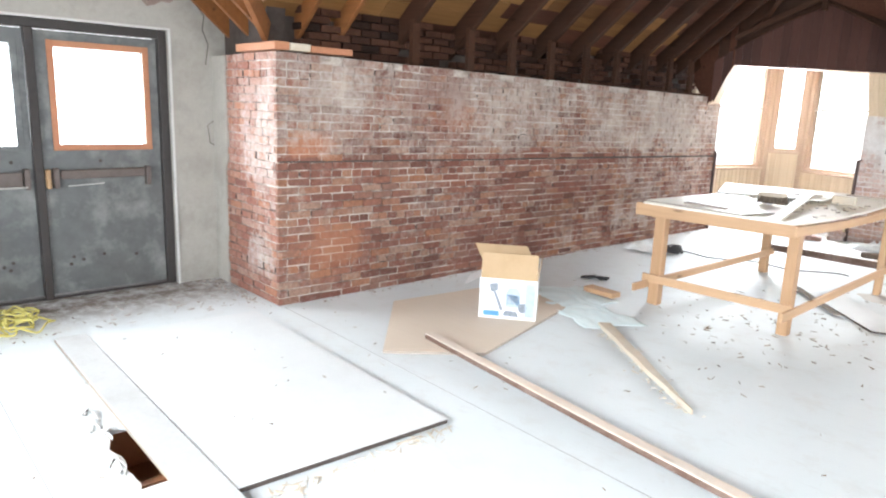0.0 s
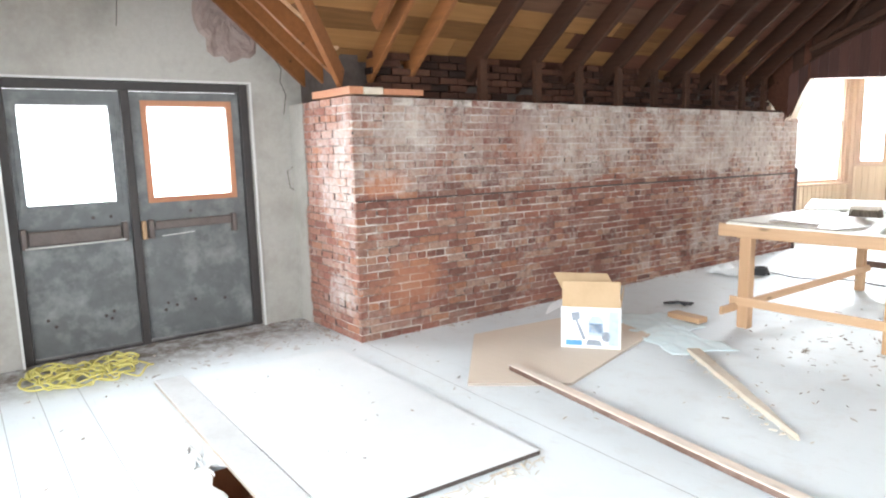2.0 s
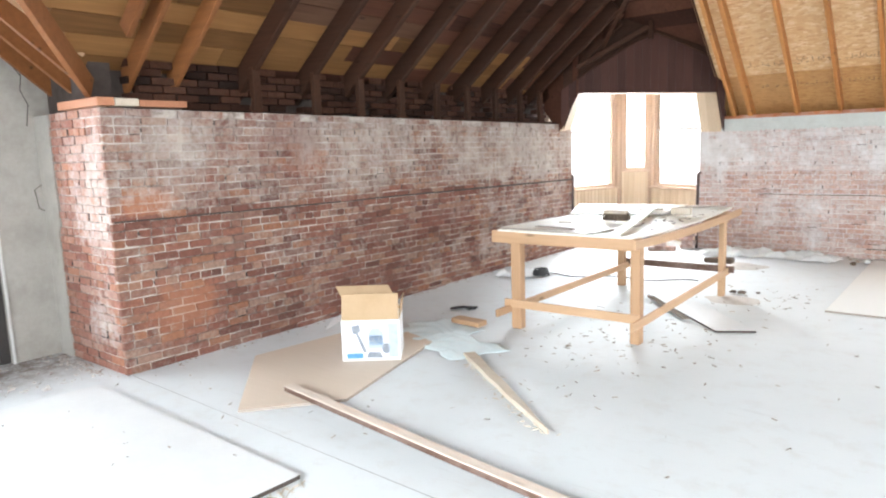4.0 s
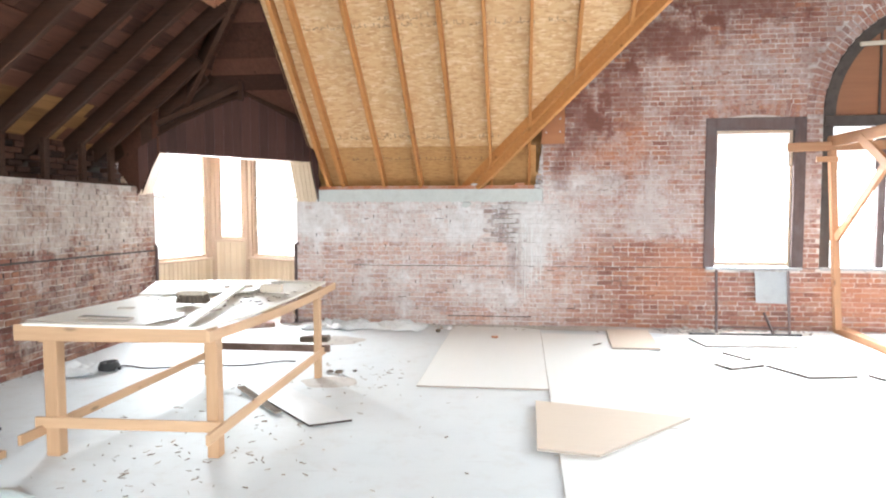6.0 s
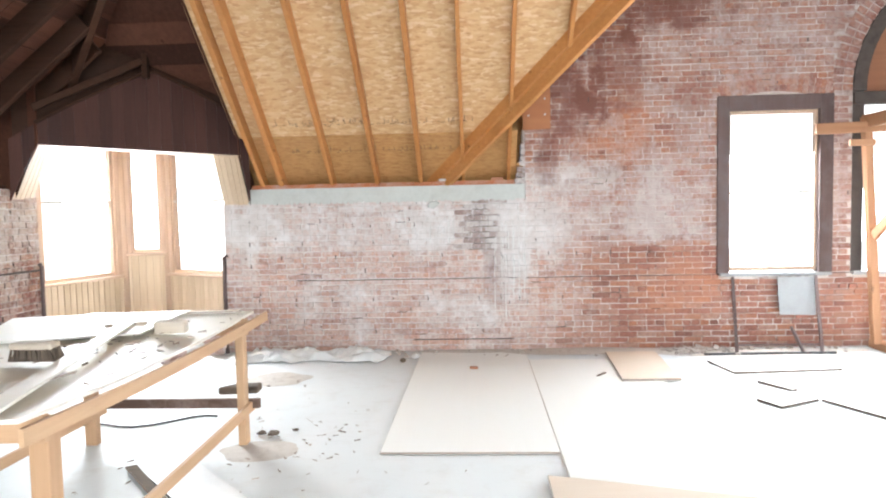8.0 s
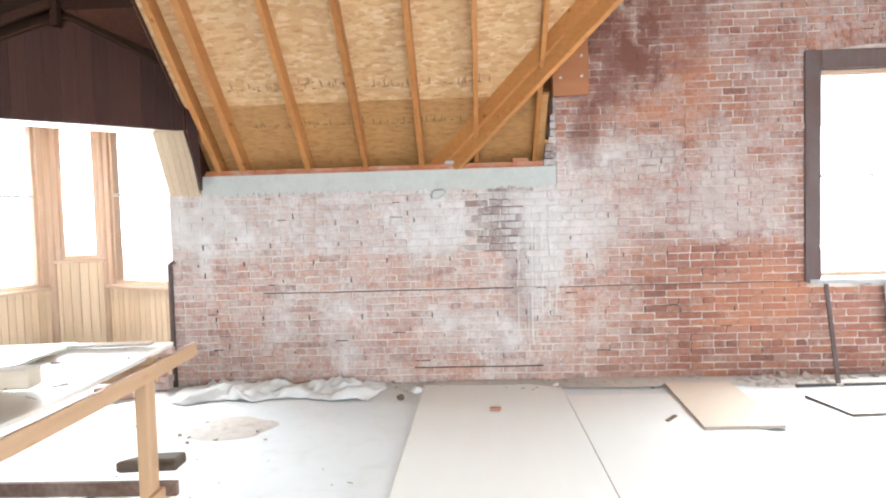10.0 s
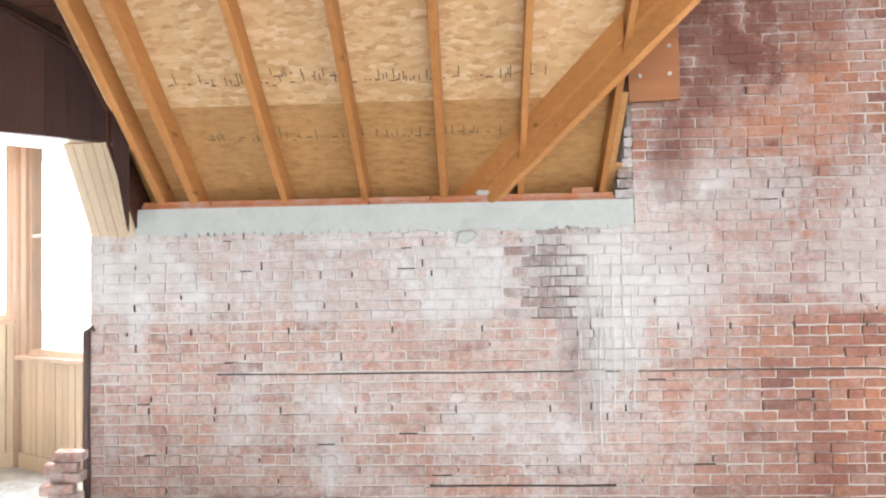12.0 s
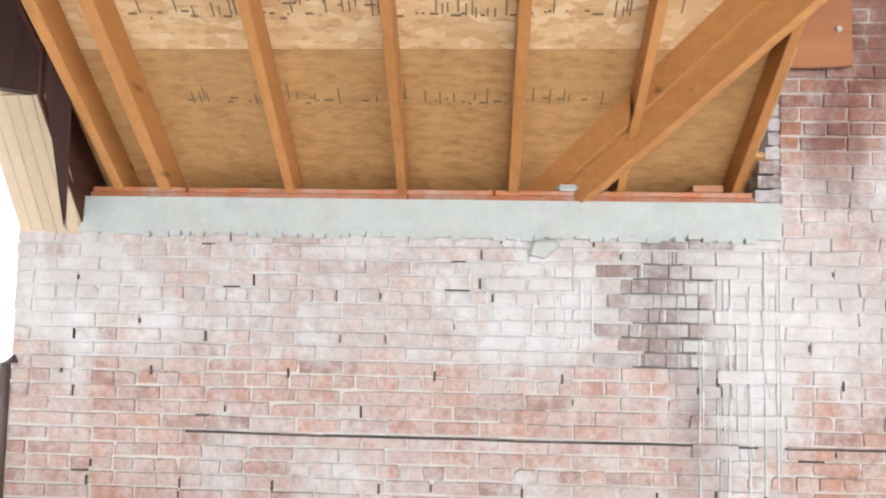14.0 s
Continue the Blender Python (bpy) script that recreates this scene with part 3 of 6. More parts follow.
def cloth(x0, x1, y0, y1, height, seed, nx=44, ny=30, sharp=5.0, shape=None, turn=0.0):
    """Crumpled film lying on the floor."""
    bm = bmesh.new()
    grid = []
    cx, cy = (x0 + x1) / 2, (y0 + y1) / 2
    for j in range(ny + 1):
        row = []
        for i in range(nx + 1):
            u, v = i / nx, j / ny
            x, y = x0 + (x1 - x0) * u, y0 + (y1 - y0) * v
            q = Vector((x * sharp, y * sharp, seed))
            h = abs(noise.noise(q)) * 1.2 + abs(noise.noise(q * 2.7)) * 0.5 + 0.15 * noise.noise(q * 6)
            edge = min(1, 6 * min(u, 1 - u, v, 1 - v) + 0.25)
            x += 0.13 * noise.noise(q * 0.6 + Vector((7, 0, 0)))
            y += 0.13 * noise.noise(q * 0.6 + Vector((0, 9, 0)))
            dx, dy = x - cx, y - cy
            x, y = cx + dx * math.cos(turn) - dy * math.sin(turn), cy + dx * math.sin(turn) + dy * math.cos(turn)
            row.append(bm.verts.new((x, y, 0.006 + max(0, h) * height * edge)))
        grid.append(row)
    for j in range(ny):
        for i in range(nx):
            if shape and not shape((i + 0.5) / nx, (j + 0.5) / ny):
                continue
            bm.faces.new((grid[j][i], grid[j][i + 1], grid[j + 1][i + 1], grid[j + 1][i])).smooth = True
    for v in [v for v in bm.verts if not v.link_faces]:
        bm.verts.remove(v)
    ex = bmesh.ops.extrude_face_region(bm, geom=bm.faces[:])
    bmesh.ops.translate(bm, verts=[g for g in ex["geom"] if isinstance(g, bmesh.types.BMVert)], vec=(0, 0, 0.003))
    bmesh.ops.recalc_face_normals(bm, faces=bm.faces[:])
    return bm


# roof planes: the height of the sheathing's underside
def z_left(x):
    return 2.757 + 0.81 * x


def z_far(y):
    return 2.05 + 0.854 * (0.18 - y)


def z_gable(x):
    return 2.22 + 0.87 * (x - 4.4)


def z_door(y):
    return 2.42 + 0.87 * (-8.15 - y)


TOP = 6.6
COURSE, BRICK_L = 0.0675, 0.205

# ---- the setting: floor ----
HOLE = (1.42, 2.12, -10.11, -9.80)
bm = bmesh.new()
for x0, x1, y0, y1 in ((-1.5, 15.3, -14.6, HOLE[2]), (-1.5, HOLE[0], HOLE[2], HOLE[3]), (HOLE[1], 15.3, HOLE[2], HOLE[3]), (-1.5, 15.3, HOLE[3], 1.6)):
    box(bm, x0, x1, y0, y1, -0.05, 0.0)
floor_ob = solid("floor", bm, m_floor, "pale grey painted wooden floor, scuffed and littered", "floor", kind="structure")
bm = bmesh.new()
box(bm, HOLE[0] - 0.3, HOLE[1] + 0.3, HOLE[2] - 0.3, HOLE[3] + 0.3, -0.34, -0.30)
for x in (1.3, 1.95):
    box(bm, x, x + 0.05, HOLE[2] - 0.3, HOLE[3] + 0.3, -0.30, -0.06)
solid("subfloor", bm, m_ply_brown, "dark joists and boards under the broken floor", "floor joists", kind="structure")

# ---- the setting: closing walls ----
bm = bmesh.new()
for x0, x1, z0, z1 in ((-1.5, 1.4, 0, TOP), (8.6, 15.3, 0, TOP), (1.4, 8.6, 0, 1.1), (1.4, 8.6, 3.5, TOP)):
    box(bm, x0, x1, -14.5, -14.0, z0, z1)
solid("wall_south", bm, m_wall_plain, "plain plastered end wall with a wide opening", "wall", kind="structure")
bm = bmesh.new()
for y0, y1, z0, z1 in ((-14.0, -10.6, 0, TOP), (-2.4, 0.3, 0, TOP), (-10.6, -2.4, 0, 1.0), (-10.6, -2.4, 3.6, TOP)):
    box(bm, 14.0, 14.5, y0, y1, z0, z1)
solid("wall_east", bm, m_wall_plain, "plain plastered side wall with a wide opening", "wall", kind="structure")
bm = bmesh.new()
box(bm, -1.9, -1.2, -14.0, -11.3, 0, TOP)
solid("wall_west", bm, m_wall_plain, "plain plastered wall beside the doors", "wall", kind="structure")
bm = bmesh.new()
box(bm, -2.2, 14.5, -14.5, 0.5, TOP, TOP + 0.1)
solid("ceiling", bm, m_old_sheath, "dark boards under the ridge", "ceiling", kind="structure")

# ---- the setting: brick walls ----


JOINT = 0.010


def brick_outline(length, rnd):
    """Worn face of a brick: a rectangle with uneven edges and knocked-off corners."""
    u, h = length / 2, (COURSE - JOINT) / 2
    pts = []
    for su, sz in ((-1, -1), (1, -1), (1, 1), (-1, 1)):
        c = rnd.uniform(0.0012, 0.004) + (rnd.uniform(0.004, 0.018) if rnd.random() < 0.13 else 0)
        d = min(c * rnd.uniform(0.5, 1.1), 0.02)
        cu, cz = su * (u + rnd.uniform(-0.004, 0.004)), sz * (h + rnd.uniform(-0.003, 0.003))
        a, b = (cu - su * c, cz), (cu, cz - sz * d)
        pts += [b, a] if su * sz > 0 else [a, b]
    return pts


def brick_mesh(name, length, seed, mat):
    rnd = random.Random(seed)
    bm = bmesh.new()
    pts = brick_outline(length, rnd)
    back = [bm.verts.new((u, -0.03, z)) for u, z in pts]
    side = [bm.verts.new((u, -0.004, z)) for u, z in pts]
    front = [bm.verts.new((u * (1 - 0.002 / (length / 2)), rnd.uniform(-0.0015, 0.0015), z * 0.94)) for u, z in pts]
    for a, c in ((back, side), (side, front)):
        for k in range(8):
            bm.faces.new((a[k], a[(k + 1) % 8], c[(k + 1) % 8], c[k]))
    bm.faces.new(front)
    bm.faces.new(back[::-1])
    bmesh.ops.recalc_face_normals(bm, faces=bm.faces[:])
    me = put(bm, name)
    me.materials.append(mat)
    return me


def lay(u0, u1, z0, z1, inside, seed, slope=0.0, pivot=0.0):
    """Courses of bricks: (middle, height, length). Every sixth course is of headers."""
    rnd = random.Random(seed)
    out = []
    for k in range(int((z1 - z0 + 0.12) / COURSE) + 1):
        header = k % 6 == 4
        step = 0.095 + JOINT if header else BRICK_L + JOINT
        u = u0 - (0.5 * step if k % 2 else 0.0) - rnd.uniform(0, 0.02)
        while u < u1:
            s = max(u, u0)
            e = min(u + step - JOINT, u1)
            if e - s > 0.04:
                m = (s + e) / 2
                z = z0 + (k + 0.5) * COURSE + slope * (m - pivot)
                if inside(s, e, z):
                    out.append((m, z, e - s))
            u += step
    return out


def brick_wall(parent, bricks, to_world, turn, mat, seed, near):
    """Up to 300 bricks of the near stretch are objects; the rest are one mesh."""
    rnd = random.Random(seed)
    shapes = {True: [brick_mesh("brick", BRICK_L, seed + i, mat) for i in range(6)],
              False: [brick_mesh("half_brick", 0.095, seed + 9 + i, mat) for i in range(5)]}
    verts, faces, count = [], [], 0
    o = origin(parent)
    for m, z, length in bricks:
        proud = 0.0065 + rnd.uniform(-0.0045, 0.0045) + (0.008 if rnd.random() < 0.05 else 0)
        z += rnd.uniform(-0.003, 0.003)
        full = abs(length - BRICK_L) < 0.004
        if count < 300 and near(m, z) and (full or abs(length - 0.095) < 0.004):
            ob = new("brick", rnd.choice(shapes[full]))
            ob.parent = parent
            ob.location = Vector(to_world(m, proud, z)) - o
            ob.rotation_euler = (0, rnd.uniform(-0.014, 0.014), turn)
            count += 1
        else:
            b = len(verts)
            pts = brick_outline(length, rnd)
            tilt = rnd.uniform(-0.012, 0.012)
            for p, k in ((-0.03, 1.0), (proud - 0.003, 1.0), (proud, 0.94)):
                for u, w in pts:
                    jp = rnd.uniform(-0.0015, 0.0015) if p == proud else 0
                    uu = u - math.copysign(0.002, u) * (k < 1)
                    verts.append(Vector(to_world(m + uu, p + jp, z + w * k + tilt * uu)) - o)
            for a in (0, 8):
                faces += [(b + a + q, b + a + (q + 1) % 8, b + a + 8 + (q + 1) % 8, b + a + 8 + q) for q in range(8)]
            faces += [tuple(b + 16 + q for q in range(8)), tuple(b + q for q in range(7, -1, -1))]
    me = bpy.data.meshes.new("brickwork")
    me.from_pydata([tuple(v) for v in verts], [], faces)
    me.update()
    me.materials.append(mat)
    w = new("brickwork", me)
    w.parent = parent
    bm = bmesh.new()
    bm.from_mesh(me)
    bmesh.ops.recalc_face_normals(bm, faces=bm.faces[:])
    bm.to_mesh(me)
    bm.free()
    return tagged(w, kind="stuff")


# the long knee wall; its courses sink a little towards the turret
LW_Y0, LW_Y1, LW_TOP, LW_SINK = -8.29, -0.9, 2.10, -0.0135


def lw_top(y):
    return LW_TOP + LW_SINK * (y - LW_Y0)


bm = prism([(0, LW_Y0 + 0.006, 0), (0, LW_Y1, 0), (0, LW_Y1, lw_top(LW_Y1) - 0.01), (0, LW_Y0 + 0.006, LW_TOP - 0.01)], (-0.34, 0, 0))
wall_left = solid("wall_left", bm, m_mortar_left, "long red brick knee wall with patchy limewash on its upper half", "brick wall", kind="structure")
lw_bricks = lay(LW_Y0, LW_Y1, 0.0, LW_TOP - COURSE * 0.4, lambda s, e, z: z > -0.02 and z < lw_top((s + e) / 2) - 0.03 + 0.03 * math.sin(s * 9) and not (1.205 < z - LW_SINK * (s - LW_Y0) < 1.235), 5, LW_SINK, LW_Y0)
# its return towards the doors
bm = bmesh.new()
box(bm, -1.20, -0.345, LW_Y0 + 0.006, LW_Y0 + 0.33, 0, LW_TOP - 0.02)
wall_return = solid("wall_return", bm, m_mortar_return, "brick return of the knee wall beside the doors", "brick wall", kind="structure")
rt_bricks = lay(-0.98, 0.004, 0.0, LW_TOP - COURSE * 0.4, lambda s, e, z: z < LW_TOP - 0.04, 11)
bm = bmesh.new()
edge = [(-0.90 + 0.03 * noise.noise(Vector((z * 5, 1, 0))) - (0.04 if z < 1.1 else 0), z) for z in np.linspace(0, LW_TOP - 0.02, 26)]
prism([(-1.19, LW_Y0 - 0.012, 0)] + [(x, LW_Y0 - 0.012, z) for x, z in edge] + [(-1.19, LW_Y0 - 0.012, LW_TOP - 0.02)], (0, 0.02, 0), bm=bm)
return_plaster = bm

# far wall under the new roof, and the tall gable wall beside it
FW_X0, FW_X1 = 1.73, 5.36
SASH = (7.62, 8.83, 0.86, 2.9)
ARCH_X, ARCH_R, ARCH_Z, ARCH_SILL = 10.6, 1.50, 2.95, 0.86


def arch_top(x):
    d = ARCH_R ** 2 - (x - ARCH_X) ** 2
    return ARCH_Z + math.sqrt(d) if d > 0 else None


bm = bmesh.new()
box(bm, FW_X0, FW_X1, 0, 0.32, 0, 1.80)
wall_far = solid("wall_far", bm, m_mortar_far, "low brick wall with lime streaks under the concrete beam", "brick wall", kind="structure")
def worn(m, z):
    return abs(m - 4.83 - 0.03 * math.sin(z * 40)) < 0.22 and 1.2 < z < 1.79


bm = bmesh.new()
for k in range(8):
    z = (math.ceil(1.2 / COURSE) + k) * COURSE - 0.004
    a, c = 4.68 + 0.06 * math.sin(k * 2.1), 4.98 + 0.08 * math.sin(k * 3.3)
    for i in range(5):
        u, v = a + (c - a) * i / 5, a + (c - a) * (i + 1) / 5
        h0, h1 = 0.003 + 0.003 * math.sin(k + i * 1.3), 0.003 + 0.003 * math.sin(k + i * 1.3 + 1.3)
        prism([(u, -0.0125, z), (v, -0.0125, z), (v, -0.0125, z + 0.005 + h1), (u, -0.0125, z + 0.005 + h0)], (0, 0.008, 0), bm=bm)
    for u in (a + 0.05 + 0.03 * math.sin(k * 5.0), (a + c) / 2 + 0.04 * math.sin(k * 2.0), c - 0.04 + 0.03 * math.sin(k * 4.0)):
        prism([(u, -0.0125, z + 0.006), (u + 0.004, -0.0125, z + 0.006), (u + 0.005, -0.0125, z + COURSE - 0.003), (u + 0.001, -0.0125, z + COURSE - 0.003)], (0, 0.008, 0), bm=bm)
worn_joints = bm
low = ARCH_SILL - 0.02
run_bricks = lay(FW_X0, 12.4, 0.0, 1.80, lambda s, e, z: z < low, 21) + lay(FW_X0, 7.60, 0.0, 1.80, lambda s, e, z: low <= z < 1.79, 21)
fw_bricks = [b for b in run_bricks if b[0] < FW_X1]


def gable_roof(x):
    return min(z_gable(x), TOP)


bm = bmesh.new()
STEP = 0.09
x = FW_X1
while x < 14.0:
    e = min(x + STEP, 14.0)
    if x < SASH[0] < e:
        e = SASH[0]
    elif x < SASH[1] < e:
        e = SASH[1]
    m = (x + e) / 2
    top = gable_roof(m)
    if SASH[0] <= m <= SASH[1]:
        spans = ((0, SASH[2]), (SASH[3], top))
    elif arch_top(m):
        spans = ((0, ARCH_SILL), (arch_top(m), top))
    else:
        spans = ((0, top),)
    for a, c in spans:
        box(bm, x, e, 0, 0.32, a, c)
    x = e
wall_gable = solid("wall_gable", bm, m_mortar_far, "tall weathered brick gable wall with a sash and an arched window", "brick wall", kind="structure")


def in_gable(s, e, z):
    if z > gable_roof(s) - 0.03 or z > 5.6:
        return False
    if e > SASH[0] and s < SASH[1] and SASH[2] - 0.02 < z < SASH[3] + 0.1 - 0.28 * ((s + e) / 2 - 8.225) ** 2:
        return False
    m = (s + e) / 2
    if abs(m - ARCH_X) < ARCH_R + 0.25 and z > ARCH_SILL - 0.02:
        r = math.hypot(m - ARCH_X, max(z - ARCH_Z, 0))
        if r < ARCH_R + (0.24 if z > ARCH_Z else 0.0) + (e - s) / 2 * (z <= ARCH_Z):
            return False
    return True


gb_bricks = [b for b in run_bricks if b[0] >= FW_X1]
for a, c in ((FW_X1, 7.60), (8.86, 9.095), (12.105, 12.4)):
    base = 1.79 if a == FW_X1 else low
    gb_bricks += lay(a, c, 0.0, 5.6, lambda s, e, z: base <= z < ARCH_Z - 0.05 and z < gable_roof(s) - 0.03, 31)
gb_bricks += lay(7.60, 8.86, 0.0, 5.6, lambda s, e, z: low <= z < ARCH_Z - 0.05 and in_gable(s, e, z), 31)
gb_bricks += lay(FW_X1, 12.4, 0.0, 5.6, lambda s, e, z: z >= ARCH_Z - 0.05 and in_gable(s, e, z), 31)


def far_place(m, p, z):
    return (m, -p, z)


def left_place(m, p, z):
    return (p, m, z)


# ring of bricks on edge round the arch, and the flat arch over the sash
def voussoirs(parent, mat):
    bm = bmesh.new()
    for row in range(2):
        n = 58
        for i in range(n):
            a = math.pi * (i + 0.5) / n
            r = ARCH_R + 0.06 + 0.115 * row
            c = Vector((ARCH_X + r * math.cos(a), -0.002, ARCH_Z + r * math.sin(a)))
            vs = box(bm, -0.052, 0.052, -0.006, 0.05, -0.034, 0.034)
            rot = Matrix.Rotation(-a, 4, 'Y')
            for v in vs:
                v.co = rot @ v.co + c
    for i in range(20):
        x = 7.6 + 1.26 * (i + 0.5) / 20
        z = 2.98 + 0.06 - 0.28 * (x - 8.225) ** 2
        vs = box(bm, -0.028, 0.028, -0.007, 0.05, -0.1, 0.1)
        rot = Matrix.Rotation((x - 8.225) * 0.35, 4, 'Y')
        for v in vs:
            v.co = rot @ v.co + Vector((x, -0.002, z + 0.03))
    return part("arch_ring", bm, mat, parent, "bricks on edge over the windows")


# ragged end of the gable wall above the concrete beam
bm = bmesh.new()
rnd = random.Random(3)
for k in range(9):
    z = 1.985 + k * COURSE
    out = 5.25 + 0.012 * k + rnd.uniform(-0.012, 0.012)
    for d in range(3):
        box(bm, out + rnd.uniform(-0.008, 0.008), 5.362, 0.004 + d * 0.105, 0.10 + d * 0.105, z, z + 0.057)
part("broken_end", bm, m_brick_worn, wall_gable, "ragged brick end above the concrete beam", "stuff")
bm = bmesh.new()
box(bm, 5.335, 5.37, 0.02, 0.31, 1.97, 2.62)
part("broken_end_core", bm, m_mortar_far, wall_gable)

part("plaster_patch", return_plaster, m_plaster, wall_return, "grey plaster lapping over the bricks")
part("raked_joints", worn_joints, m_bar, wall_far, "raked-out dark joints")

# ---- the setting: dark joints, conduits and nailing slots on the walls ----
def ragged_line(pts, w, depth):
    bm = bmesh.new()
    for (a, c) in zip(pts, pts[1:]):
        a, c = Vector(a), Vector(c)
        lift = Vector((0, 0, w * random.uniform(0.7, 1.3)))
        prism([a, c, c + lift, a + lift], depth, bm=bm)
    return bm


pts = [(2.6 + 0.22 * i, -0.0125, 0.862 + random.uniform(-0.003, 0.003)) for i in range(13)]
part("open_joint", ragged_line(pts, 0.008, (0, 0.01, 0)), m_gap, wall_far, "dark open joint")
pts = [(7.46 - 2.1 + 0.22 * i, -0.0125, 0.862 + random.uniform(-0.003, 0.003)) for i in range(18)]
part("open_joint", ragged_line(pts, 0.008, (0, 0.01, 0)), m_gap, wall_gable, "dark open joint")
pts = [(4.0 + 0.2 * i, -0.0125, 0.13 + random.uniform(-0.003, 0.003)) for i in range(7)]
part("open_joint", ragged_line(pts, 0.012, (0, 0.01, 0)), m_gap, wall_far, "dark open joint")
slots = [(x, 1.152) for x in (1.98, 2.42, 3.08, 3.77, 4.36, 5.064)] + [(x, 0.63) for x in (2.13, 2.58, 3.02, 3.52, 4.18, 4.79, 5.275)]
for x, z in slots:
    part("nailing_slot", bbox(x - 0.005, x + 0.005, -0.0125, 0.0, z - 0.022, z + 0.022, 0.001), m_gap, wall_far)
for x, z in [(5.62, 1.15), (5.95, 1.15), (6.35, 1.15), (6.8, 1.15), (5.78, 0.63), (6.14, 0.63), (6.46, 0.63), (6.95, 0.63)]:
    part("nailing_slot", bbox(x - 0.005, x + 0.005, -0.0125, 0.0, z - 0.022, z + 0.022, 0.001), m_gap, wall_gable)
# Thin dark strip put in for the shadow line below the upper bricks' overhang.
bm = bmesh.new()
ys = [LW_Y0 + 0.02 + i * 0.21 for i in range(36)]
for a, c in zip(ys, ys[1:]):
    c = min(c, LW_Y1)
    za, zc = 1.213 + LW_SINK * (a - LW_Y0), 1.213 + LW_SINK * (c - LW_Y0)
    w = 0.012 + 0.012 * min(1, max(0, (a + 6.5) / 4)) + random.uniform(-0.003, 0.003)
    prism([(0.002, a, za), (0.002, c, zc), (0.002, c, zc + w), (0.002, a, za + w)], (0.011, 0, 0), bm=bm)
part("dark_rail", bm, m_gap, wall_left, "dark strip standing for the thin shadow under the overhanging upper bricks")
solid("conduit", tube([(0.03, LW_Y1 - 0.015, 0.0), (0.03, LW_Y1 - 0.018, 0.6), (0.032, LW_Y1 - 0.015, 1.16), (0.02, LW_Y1 - 0.03, 1.2)], 0.022, 8), m_pipe, "dark brown conduit at the end of the knee wall", "pipe")
bm = tube([(FW_X0 - 0.012, -0.03, 0.0), (FW_X0 - 0.014, -0.03, 0.6), (FW_X0 - 0.01, -0.03, 1.17), (FW_X0 + 0.03, -0.02, 1.19)], 0.024, 8)
solid("conduit", bm, m_pipe, "dark brown conduit at the corner of the far brick wall", "pipe")

# upright joints that have lost their mortar
def empty_joints(bricks, to_world, n, seed, parent):
    rnd = random.Random(seed)
    bm = bmesh.new()
    for m, z, length in rnd.sample(bricks, n):
        e = m + length / 2 + JOINT / 2
        h, w = rnd.uniform(0.010, 0.028), rnd.uniform(0.002, 0.0045)
        vs = box(bm, -w, w, 0, 0.0105, -h, h)
        for v in vs:
            v.co = Vector(to_world(e + v.co.x + rnd.uniform(-0.001, 0.001), v.co.y, z + v.co.z))
        if rnd.random() < 0.15:
            L = rnd.uniform(0.03, 0.07)
            vs = box(bm, -L, L, 0, 0.0105, -0.0035, 0.0035)
            for v in vs:
                v.co = Vector(to_world(m + v.co.x, v.co.y, z - COURSE / 2 + v.co.z))
    bmesh.ops.recalc_face_normals(bm, faces=bm.faces[:])
    return part("empty_joints", bm, m_gap, parent, "black joints with the mortar fallen out", "stuff")


empty_joints(lw_bricks, left_place, 95, 41, wall_left)
empty_joints(rt_bricks, lambda m, p, z: (m, LW_Y0 - p + 0.006, z), 26, 42, wall_return)
empty_joints(fw_bricks, far_place, 44, 43, wall_far)
empty_joints([b for b in gb_bricks if b[0] < 9.0], far_place, 40, 44, wall_gable)
rnd = random.Random(52)
bm = bmesh.new()
for k in range(26):
    x = rnd.gauss(5.08, 0.13) if k < 17 else rnd.uniform(3.9, 4.6)
    top = rnd.uniform(1.35, 1.79) if k < 17 else rnd.uniform(1.55, 1.79)
    low_z = top - (rnd.uniform(0.25, 1.35) if k < 17 else rnd.uniform(0.1, 0.4))
    x = min(x, 5.345)
    w = rnd.uniform(0.0018, 0.0055)
    ring = []
    for i in range(13):
        z = top + (max(low_z, 0.1) - top) * i / 12
        cx = x + 0.006 * noise.noise(Vector((k * 3.7, z * 4, 0)))
        hw = w * max(0.15, 1.0 + 1.7 * noise.noise(Vector((k * 1.3, z * 14, 3)))) * (0.35 if i in (0, 12) else 1)
        ring.append([bm.verts.new(p) for p in ((cx - hw, -0.003, z), (cx - hw * 0.6, -0.0125, z), (cx + hw * 0.6, -0.0125, z), (cx + hw, -0.003, z))])
    for r, q in zip(ring, ring[1:]):
        for i in range(3):
            bm.faces.new((r[i], r[i + 1], q[i + 1], q[i]))
bmesh.ops.recalc_face_normals(bm, faces=bm.faces[:])
part("lime_runs", bm, m_lime, wall_far, "white runs of lime below the concrete beam", "stuff")

# concrete bond beam and the stained sill plates on it
bm = bmesh.new()
n = 66
ring = []
for i in range(n + 1):
    x = 2.035 + (5.352 - 2.035) * i / n
    low = 1.805 + 0.016 * noise.noise(Vector((x * 6, 0, 1))) + 0.008 * noise.noise(Vector((x * 23, 0, 4)))
    out = -0.022 + 0.006 * noise.noise(Vector((x * 3, 2, 0)))
    ring.append([bm.verts.new(p) for p in ((x, out, low), (x, out - 0.002, 1.90), (x, out, 1.978), (x, 0.3, 1.978), (x, 0.3, low))])
